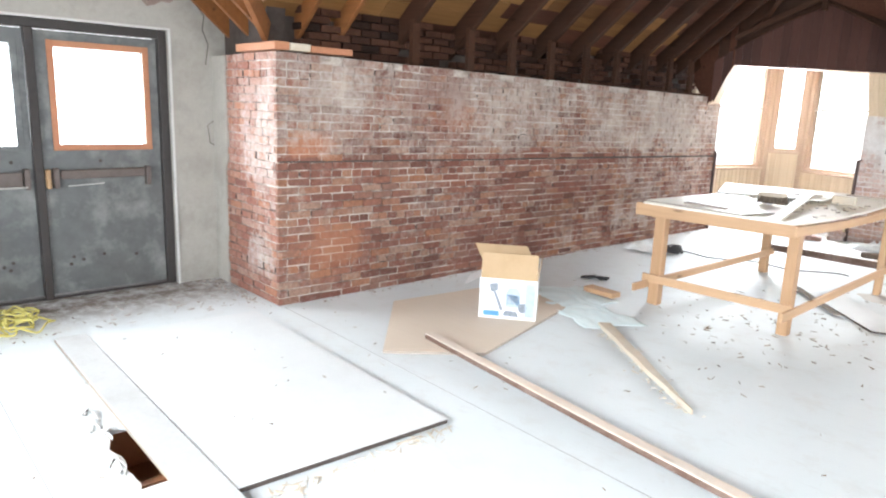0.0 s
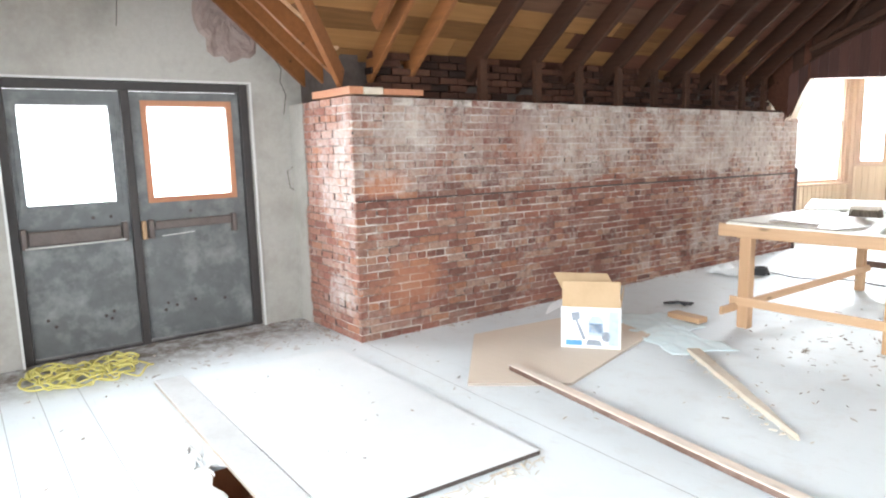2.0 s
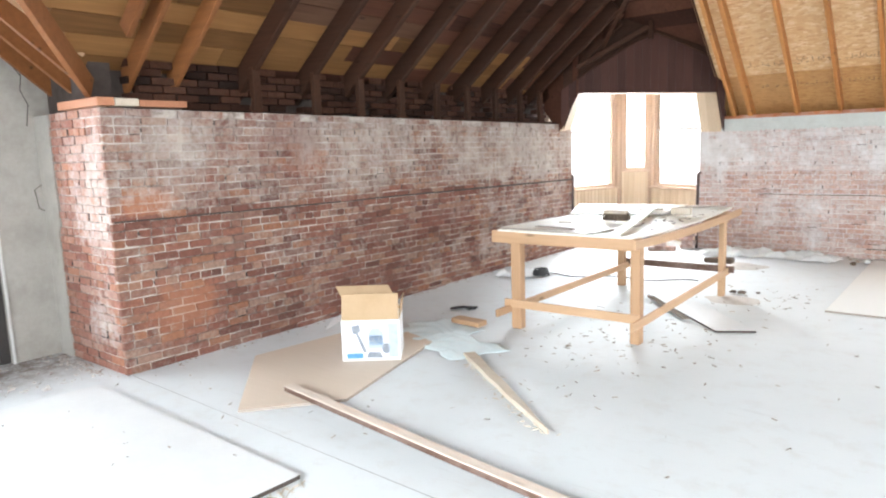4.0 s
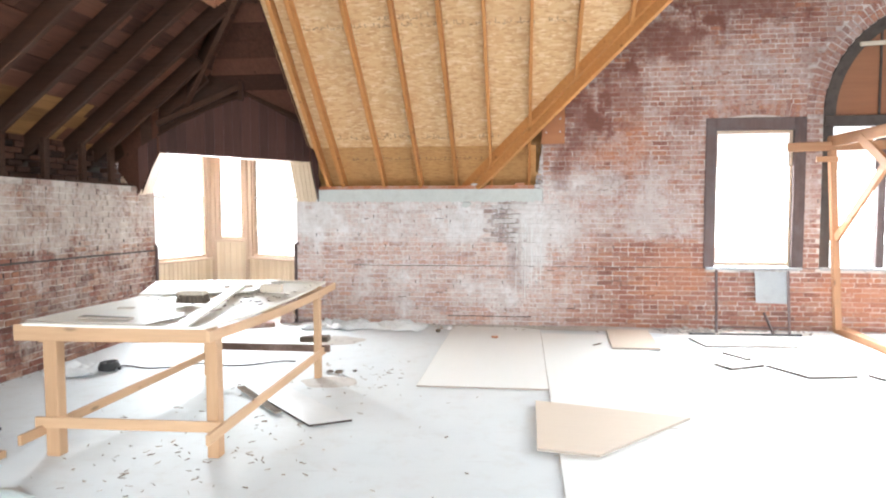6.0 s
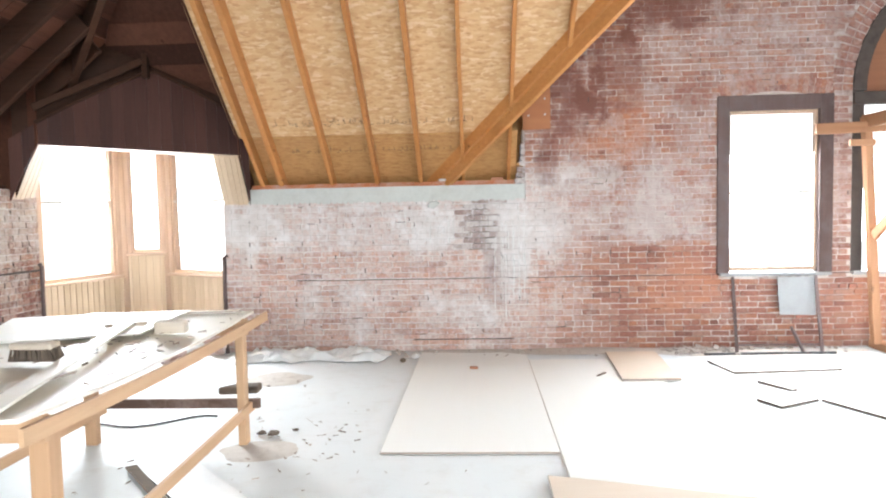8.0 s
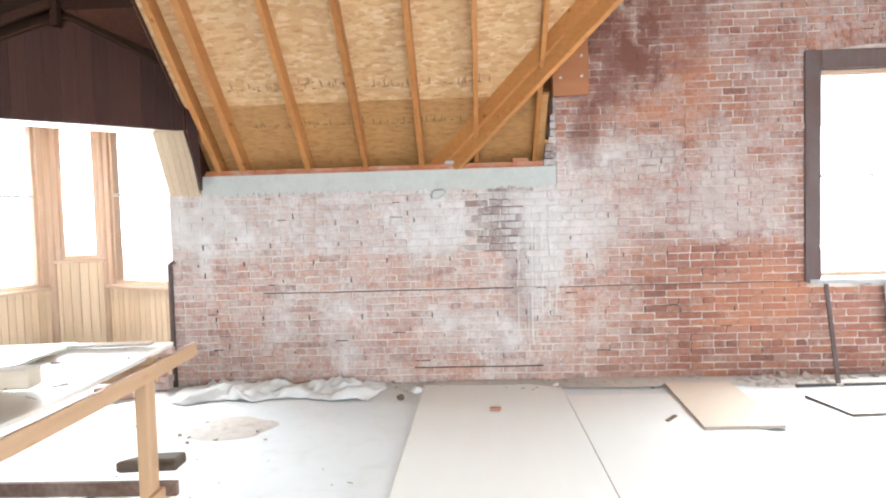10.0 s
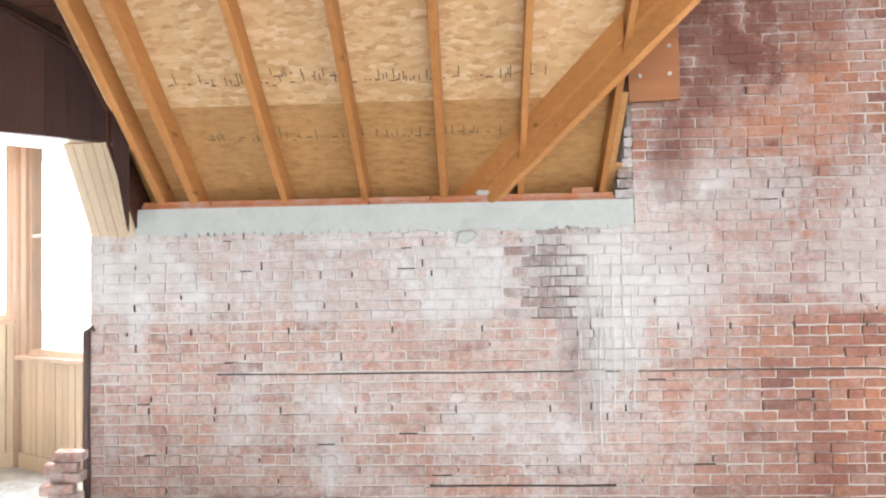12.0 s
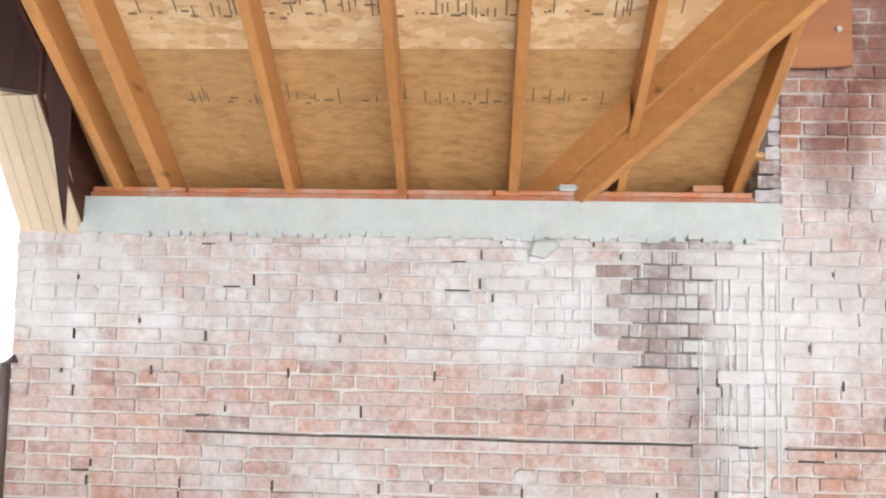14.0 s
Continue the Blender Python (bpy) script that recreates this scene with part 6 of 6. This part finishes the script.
# ---- things: the box and what lies round it ----
flat_board("particle_board", [(1.41, -8.245), (0.48, -7.43), (0.64, -6.05), (1.49, -6.30), (1.87, -7.69)], 0.002, 0.02, m_ply_tan, "buff particle board with a cut corner lying on the floor", "board", bev=0.002)
carton = thing("cardboard_box", (1.25, -6.85, 0.022), "open white printed carton with its brown flaps raised", "box")
BX, BY = Vector((1.235, -7.13, 0.022)), Vector((0.37, 0.29, 0))
BD = Vector((-0.22, 0.281, 0))
BH = 0.335


def box_wall(nm, a, c, z0, z1, mat, thick, label="", lean=(0, 0, 0)):
    a, c = Vector(a), Vector(c)
    lean = Vector(lean)
    up = Vector((0, 0, 1))
    return part(nm, prism([a + up * z0, c + up * z0, c + up * z1 + lean, a + up * z1 + lean], thick, 0.001), mat, carton, label)


inn = BD.normalized() * 0.006
front = box_wall("panel", BX, BX + BY, 0, BH, m_white_card, inn)
box_wall("panel", BX + BD, BX + BD + BY, 0, BH, m_white_card, -inn)
side = BY.normalized() * 0.006
box_wall("panel", BX + inn, BX + BD - inn, 0, BH, m_white_card, side)
box_wall("panel", BX + BY + inn, BX + BY + BD - inn, 0, BH, m_white_card, -side)
part("bottom", prism([BX + inn * 1.2 + side * 1.2, BX + BY + inn * 1.2 - side * 1.2, BX + BY + BD - inn * 1.2 - side * 1.2, BX + BD - inn * 1.2 + side * 1.2], (0, 0, 0.006)), m_cardboard, carton)
box_wall("flap", BX + side, BX + BY - side, BH + 0.002, BH + 0.20, m_cardboard, inn, "brown flap standing up", BD.normalized() * 0.07)
box_wall("flap", BX + BD + side, BX + BD + BY - side, BH + 0.002, BH + 0.19, m_cardboard, -inn, "brown flap standing up", BD.normalized() * 0.12 - BY * 0.25)
box_wall("flap", BX + inn * 2, BX + BD - inn * 2, BH + 0.002, BH + 0.03, m_white_card, side, "white flap folded out", -BY.normalized() * 0.13 + Vector((0, 0, -0.10)))
box_wall("flap", BX + BY + inn * 2, BX + BY + BD - inn * 2, BH + 0.002, BH + 0.15, m_cardboard, -side, "brown flap standing up", BY.normalized() * 0.02)


def printed(pts, mat, lab):
    out = -BD.normalized()
    q = [BX + BY * u + Vector((0, 0, v * BH)) + out * 0.0008 for u, v in pts]
    part("print", prism(q, out * 0.0012), mat, front, lab)


def disc(u, v, ru, rv, n=14):
    return [(u + ru * math.cos(k * math.tau / n), v + rv * math.sin(k * math.tau / n)) for k in range(n)]


printed([(0.17, 0.86), (0.31, 0.90), (0.33, 0.72), (0.20, 0.66)], m_grey_print, "grey printed picture")
printed([(0.24, 0.70), (0.28, 0.70), (0.43, 0.22), (0.37, 0.20)], m_grey_print, "grey printed picture")
printed([(0.46, 0.30), (0.72, 0.30), (0.72, 0.66), (0.66, 0.80), (0.52, 0.80), (0.46, 0.66)], m_pale_blue, "pale blue printed picture")
printed([(0.475, 0.38), (0.705, 0.38), (0.705, 0.62), (0.475, 0.62)], m_blue, "blue printed picture")
printed([(0.08, 0.06), (0.36, 0.06), (0.36, 0.19), (0.08, 0.19)], m_blue, "blue printed picture")
printed([(0.80, 0.08), (0.97, 0.08), (0.97, 0.92), (0.80, 0.92)], m_pale_blue, "pale blue printed picture")
printed(disc(0.76, 0.30, 0.075, 0.13), m_grey_print, "grey printed picture")
printed([(0.42, 0.08), (0.70, 0.06), (0.66, 0.20), (0.46, 0.22)], m_grey_print, "grey printed picture")
part("print", prism([BX + BD * 0.15 + Vector((0, 0, 0.05)) - side * 0.1, BX + BD * 0.75 + Vector((0, 0, 0.05)) - side * 0.1, BX + BD * 0.75 + Vector((0, 0, 0.24)) - side * 0.1, BX + BD * 0.15 + Vector((0, 0, 0.24)) - side * 0.1], -side * 0.2), m_blue, carton, "blue printed panel")

solid("plastic_film", cloth(0.86, 2.10, -6.46, -5.70, 0.034, 3.3, shape=lambda u, v: not (u > 0.55 and v > 0.75) and not (u < 0.12 and v < 0.3), turn=-0.35), m_blue_film, "crumpled pale blue plastic film beside the carton", "plastic film")
solid("wooden_block", beam((1.24, -5.64, 0.045), (1.58, -5.66, 0.045), 0.13, 0.05, 0.004), m_lumber_x, "short offcut of lumber on the floor", "wood block")
bm = bmesh.new()
rnd = random.Random(8)
for i in range(5):
    a = Vector((0.86 + rnd.uniform(0, 0.06), -5.26 + rnd.uniform(0, 0.08), 0.014))
    tube([a, a + Vector((0.09, 0.06 + rnd.uniform(-0.05, 0.05), 0.015)), a + Vector((0.2, 0.14 + rnd.uniform(-0.1, 0.05), 0.0))], 0.012, 6, bm)
solid("pliers", bm, m_black, "dark hand tool lying on the floor", "tool")
bm = beam((1.40, -7.81, 0.046), (4.75, -8.17, 0.024), 0.082, 0.042, 0.005, wobble=0.004)
bm.normal_update()
# Sides are coloured far darker than the top, partly for their shade.
for f in bm.faces:
    f.material_index = 0 if f.normal.z > 0.5 else 1
solid("lumber", bm, [m_stud_top, m_stud_side], "long reddish stud with a pale worn top and sides darkened for shade on the particle board", "lumber")
bm = bmesh.new()
d = Vector((3.27 - 1.98, -7.38 + 6.41, 0)).normalized()
s = Vector((-d.y, d.x, 0))
prof = ((0, -0.055, 0.042), (0.18, -0.05, 0.048), (0.35, -0.042, 0.036), (0.6, -0.046, 0.034), (0.8, -0.036, 0.038), (1.0, -0.04, 0.026), (1.15, -0.03, 0.026), (1.4, -0.018, 0.008), (1.61, -0.005, 0.003))
lo, hi = [], []
for L, a, c in prof:
    p = Vector((1.98, -6.41, 0.002)) + d * L
    lo.append((p + s * a, p + s * c))
rings = [[bm.verts.new(a), bm.verts.new(c), bm.verts.new(c + Vector((0, 0, 0.03))), bm.verts.new(a + Vector((0, 0, 0.034)))] for a, c in lo]
for r, q in zip(rings, rings[1:]):
    for k in range(4):
        bm.faces.new((r[k], r[(k + 1) % 4], q[(k + 1) % 4], q[k]))
bm.faces.new(rings[0][::-1])
bm.faces.new(rings[-1])
bmesh.ops.recalc_face_normals(bm, faces=bm.faces[:])
solid("splintered_plank", bm, m_rough_plank, "rough plank split to a point, with chips beside it", "plank")
solid("wood_chips", litter(120, lambda r: (lambda u: (2.05 + 1.2 * u + r.gauss(0, 0.05), -6.5 - 0.92 * u + r.gauss(0, 0.05)))(r.random()), 0.05, 9, 0.0, 0.005), m_rough_plank, "pale splinters along the split plank", "debris", kind="stuff")

# ---- things: under and behind the table ----
solid("plastic_film", cloth(0.22, 0.72, -3.5, -3.0, 0.10, 8.1, 20, 20), m_grey_film, "small heap of grey plastic by the knee wall", "plastic film")
solid("cable", tube([(0.55 + 0.12 * i + 0.02 * math.sin(i), -3.1 + 0.09 * math.sin(i * 0.9) + 0.03 * i, 0.008) for i in range(18)], 0.007, 6), m_black, "thin dark cable trailing over the floor", "cable")
bm = bmesh.new()
for k in range(5):
    tube([(0.72 + 0.11 * math.cos(a + k) * (1 - 0.08 * k), -3.12 + 0.10 * math.sin(a + k), 0.015 + 0.016 * k) for a in np.linspace(0, 5.8, 18)], 0.012, 6, bm)
solid("hose", bm, m_black, "coil of black hose by the knee wall", "hose")
flat_board("scrap_board", [(2.47, -3.70), (2.75, -3.50), (3.72, -4.53), (3.42, -4.70)], 0.003, 0.018, [m_sheet, m_gap], "pale stained board lying beside the table", "board")
flat_board("scrap_board", [(2.40, -3.72), (2.46, -3.68), (3.10, -4.42), (3.05, -4.46)], 0.0205, 0.012, m_dark_scrap, "dark narrow board on the pale one", "board")
bm = bmesh.new()
prism([(2.78, -3.05, 0.325), (3.08, -3.02, 0.325), (3.08, -2.90, 0.325), (2.90, -2.92, 0.325)], (0, 0, 0.06), 0.01, bm)
solid("dark_block", bm, m_dark_scrap, "dark wedge-shaped block on the table's stretcher", "wood block")
for x, y, r in ((3.20, -3.04, 0.034), (3.34, -2.93, 0.018), (3.10, -3.02, 0.028)):
    bm = bmesh.new()
    bmesh.ops.create_icosphere(bm, subdivisions=2, radius=r)
    for v in bm.verts:
        v.co.z *= 0.6
        v.co.x *= 1.4
        v.co *= 1 + 0.6 * noise.noise(v.co * 55 + Vector((x * 9, y, 0)))
        v.co += Vector((x, y, r * 0.8))
        v.co.z = max(v.co.z, 0.001)
    solid("rubble_lump", bm, m_dark_scrap, "dark lump of rubble at the foot of the table", "rubble", "lumps by the table")
# loose bricks at the turret corner
for i, (x, y, z, a) in enumerate(((1.60, -0.10, 0.0, 0.2), (1.62, -0.10, 0.066, -0.1), (1.58, -0.12, 0.132, 0.3), (1.63, -0.09, 0.198, 0.0), (1.60, -0.11, 0.264, 0.35), (1.64, -0.08, 0.330, 0.1), (1.25, -0.55, 0.0, 0.9), (1.42, -0.42, 0.0, 0.2), (1.30, -0.48, 0.066, 0.5))):
    bm = bbox(-0.1, 0.1, -0.05, 0.05, 0, 0.062, 0.006)
    bmesh.ops.transform(bm, matrix=Matrix.Translation((x, y, z + 0.001)) @ Matrix.Rotation(a, 4, 'Z'), verts=bm.verts)
    solid("loose_brick", bm, m_brick_far, "loose old brick stacked at the turret corner", "brick", "loose bricks at the corner")
solid("plastic_film", cloth(1.9, 3.7, -0.62, -0.03, 0.11, 5.7, 70, 26, 6.0, turn=0.0), m_grey_film, "crumpled dusty plastic sheeting along the far wall", "plastic film")


def heap(cx, cy, rx, ry, h, seed, mat, label, base=0.0015):
    bm = bmesh.new()
    n, m = 26, 9
    c = bm.verts.new((cx, cy, base + h))
    prev = None
    rings = []
    for j in range(1, m + 1):
        ring = []
        for i in range(n):
            a = i * math.tau / n
            r = j / m * (1 + 0.22 * noise.noise(Vector((math.cos(a) * 1.5, math.sin(a) * 1.5, seed))))
            x, y = cx + rx * r * math.cos(a), cy + ry * r * math.sin(a)
            z = max(base, base + h * (1 - (j / m) ** 1.5) + 0.5 * h * noise.noise(Vector((x * 16, y * 16, seed))) * (1 - j / m))
            ring.append(bm.verts.new((x, y, base if j == m else z)))
        rings.append(ring)
    for i in range(n):
        bm.faces.new((c, rings[0][i], rings[0][(i + 1) % n]))
    for r, q in zip(rings, rings[1:]):
        for i in range(n):
            bm.faces.new((r[i], q[i], q[(i + 1) % n], r[(i + 1) % n]))
    bmesh.ops.recalc_face_normals(bm, faces=bm.faces[:])
    return solid("dust_heap", bm, mat, label, "debris", kind="stuff")


heap(2.72, -1.33, 0.33, 0.28, 0.03, 2.0, m_dirt, "flat heap of plaster dust and chips on the floor")
heap(3.2, -3.35, 0.3, 0.2, 0.008, 6.0, m_dirt, "dusty patch by the table leg")

heap(6.1, -0.2, 1.1, 0.20, 0.010, 9.0, m_dirt, "drift of mortar dust along the far wall", 0.0165)
heap(7.9, -0.28, 1.2, 0.22, 0.016, 11.0, m_dirt, "drift of mortar dust under the sash", 0.002)
heap(4.7, -0.13, 0.6, 0.10, 0.008, 14.0, m_dirt, "drift of mortar dust on the plywood", 0.0165)
bm = prism([(4.20, -0.055, 1.72), (4.27, -0.06, 1.70), (4.345, -0.05, 1.765), (4.31, -0.05, 1.79), (4.22, -0.045, 1.785)], (0, 0.03, 0.01), 0.008)
solid("plastic_scrap", bm, m_concrete, "scrap of pale grey plastic stuck under the concrete beam", "plastic scrap")


def stones(n, region, smin, smax, seed, mat, label):
    rnd = random.Random(seed)
    bm = bmesh.new()
    for k in range(n):
        x, y = region(rnd)
        s = rnd.uniform(smin, smax)
        vs = box(bm, -s, s, -s * rnd.uniform(0.5, 1), s * 0.8, -s * 0.5, s * rnd.uniform(0.3, 0.7))
        rot = Euler((rnd.uniform(-0.4, 0.4), rnd.uniform(-0.4, 0.4), rnd.uniform(0, 3))).to_matrix()
        for v in vs:
            v.co = rot @ (v.co * rnd.uniform(0.8, 1.1)) + Vector((x, y, s * 0.35))
            v.co.z = max(v.co.z, 0.001)
    return solid("rubble", bm, mat, label, "rubble", kind="stuff")


stones(230, lambda r: (r.uniform(3.7, 9.1), -0.02 - abs(r.gauss(0, 0.16))), 0.006, 0.028, 2, m_rubble, "mortar rubble and chips along the foot of the far wall")
stones(60, lambda r: (r.gauss(7.45, 0.25), -0.1 - abs(r.gauss(0, 0.15))), 0.015, 0.045, 7, m_rubble, "broken bricks and mortar under the sash window")
stones(40, lambda r: (2.72 + r.gauss(0, 0.17), -1.33 + r.gauss(0, 0.14)), 0.006, 0.018, 3, m_rubble, "chips in the heap of dust")
stones(70, lambda r: (0.03 + abs(r.gauss(0, 0.05)), r.uniform(-8.1, -1.0)), 0.004, 0.014, 13, m_rubble, "mortar crumbs along the knee wall")
stones(70, lambda r: (r.uniform(-1.1, 0.0), -8.33 - abs(r.gauss(0, 0.07))), 0.004, 0.016, 23, m_rubble, "mortar crumbs by the brick return")
for x, y, s in ((4.05, -0.42, 0.045), (3.93, -0.62, 0.035)):
    bm = bmesh.new()
    bmesh.ops.create_icosphere(bm, subdivisions=2, radius=s)
    for v in bm.verts:
        v.co *= 1 + 0.4 * noise.noise(v.co * 30 + Vector((x, y, 0)))
        v.co = Vector((v.co.x + x, v.co.y + y, max(0.001, v.co.z * 0.8 + s * 0.7)))
    solid("plaster_lump", bm, m_gypsum if s > 0.04 else m_dark_scrap, "lump of old plaster on the floor", "rubble", "lumps by the far wall")

# ---- things: floor sheets and offcuts on the right ----
flat_board("plywood_sheet", [(4.07, -3.43), (5.325, -3.43), (5.325, -0.12), (4.10, -0.10)], 0.002, 0.014, m_ply, "pale plywood sheet laid on the floor up to the far wall", "plywood")
flat_board("plywood_sheet", [(5.33, -6.9), (6.56, -6.9), (6.56, -4.46), (5.33, -4.46)], 0.002, 0.012, m_ply, "pale plywood sheet laid on the floor", "plywood")
flat_board("plywood_sheet", [(5.328, -4.45), (6.56, -4.45), (6.56, -0.6), (5.328, -0.6)], 0.002, 0.012, m_ply, "pale plywood sheet laid on the floor", "plywood")
flat_board("particle_board", [(5.19, -3.88), (5.18, -5.06), (5.60, -5.14), (6.42, -4.22)], 0.0165, 0.02, m_ply_tan, "buff board offcut with a slanting edge lying on the floor", "board")
flat_board("particle_board", [(6.22, -0.32), (6.15, -1.55), (6.715, -1.54), (6.78, -0.32)], 0.0145, 0.02, m_ply_tan, "buff board offcut lying near the far wall", "board")
scraps = ([(7.22, -0.75), (7.31, -1.27), (8.41, -1.17), (8.36, -0.72)], [(7.15, -2.2), (7.26, -2.43), (7.66, -2.22), (7.45, -2.02)], [(7.68, -2.22), (7.92, -2.72), (8.42, -2.62), (8.2, -1.85)], [(7.40, -1.60), (7.57, -1.92), (7.63, -1.90), (7.47, -1.58)], [(8.55, -2.55), (8.62, -2.72), (9.0, -2.6), (8.9, -2.4)])
for i, pts in enumerate(scraps):
    flat_board("gypsum_offcut", pts, 0.003, 0.02, [m_gypsum, m_dark_scrap], "white board offcut with a dark edge on the floor", "board offcut", "white offcuts on the floor")
solid("wooden_stick", beam((5.95, -1.35, 0.012), (6.05, -1.22, 0.012), 0.03, 0.02, 0.003), m_dark_scrap, "short dark stick on the plywood", "stick")
solid("wooden_stick", beam((4.68, -1.0, 0.028), (4.76, -1.02, 0.028), 0.035, 0.022, 0.003), m_orange_bare, "small reddish chip on the plywood", "stick")

# old metal frame leaning under the sash
lean = thing("leaning_frame", (8.1, -0.3, 0), "dark metal frame leaning on the wall below the sash", "metal frame")
for a, c in (((7.66, -0.42, 0.012), (7.74, -0.06, 0.84)), ((8.60, -0.40, 0.012), (8.68, -0.06, 0.84)), ((8.40, -0.40, 0.012), (8.30, -0.30, 0.30))):
    part("rail", beam(a, c, 0.035, 0.03, 0.003), m_frame_dark, lean)
part("rail", beam((7.30, -0.43, 0.015), (8.75, -0.40, 0.015), 0.03, 0.028, 0.003), m_black, lean)
part("rail", beam((7.68, -0.36, 0.10), (8.62, -0.35, 0.10), 0.02, 0.02, 0.002), m_frame_dark, lean)
part("plate", prism([(8.25, -0.12, 0.40), (8.66, -0.12, 0.39), (8.665, -0.07, 0.83), (8.24, -0.07, 0.83)], (0, -0.008, 0.003), 0.001), m_grey_plate, lean, "grey sheet-metal plate")

# new timber frame by the arched window
stand = thing("timber_frame", (9.25, -1.2, 0), "new softwood frame of posts, beams and diagonal braces", "timber frame")
part("post", beam((9.235, -0.3, 0.09), (9.085, -0.3, 2.62), 0.085, 0.09, 0.004, (0, 1, 0)), m_stand_z, stand)
part("post", beam((9.30, -2.12, 0.09), (9.30, -2.12, 2.62), 0.14, 0.09, 0.004, (0, 1, 0)), m_stand_z, stand)
part("sole_plate", beam((9.36, -0.05, 0.045), (9.33, -2.3, 0.045), 0.14, 0.09, 0.004), m_stand_y, stand)
part("beam", beam((8.52, -0.35, 2.49), (9.9, -0.35, 2.52), 0.045, 0.12, 0.004), m_stand_x, stand)
part("beam", beam((9.10, -0.26, 2.57), (9.30, -2.25, 2.60), 0.09, 0.14, 0.004), m_stand_y, stand)
part("short_beam", beam((8.86, -0.40, 2.33), (9.13, -0.40, 2.33), 0.04, 0.07, 0.004), m_stand_x, stand)
part("brace", beam((9.16, -0.36, 1.30), (9.28, -1.75, 2.58), 0.05, 0.11, 0.004), m_stand_y, stand)
part("brace", beam((9.14, -0.95, 2.56), (9.30, -2.06, 1.75), 0.05, 0.11, 0.004), m_stand_y, stand)

# ---- bricks, last ----
brick_wall(wall_left, lw_bricks, left_place, -math.pi / 2, m_brick_left, 100, lambda m, z: -8.0 < m < -5.6 and 0.35 < z < 1.9)
brick_wall(wall_return, rt_bricks, lambda m, p, z: (m, LW_Y0 - p + 0.006, z), math.pi, m_brick_return, 200, lambda m, z: True)
brick_wall(wall_far, [b for b in fw_bricks if worn(b[0], b[1])], far_place, math.pi, m_brick_worn, 350, lambda m, z: True)
brick_wall(wall_far, [b for b in fw_bricks if not worn(b[0], b[1])], far_place, math.pi, m_brick_far, 300, lambda m, z: 2.6 < m < 5.2 and 0.75 < z < 1.8)
brick_wall(wall_gable, gb_bricks, far_place, math.pi, m_brick_far, 400, lambda m, z: m < 7.4 and 0.9 < z < 2.6)
voussoirs(wall_gable, m_brick_far)
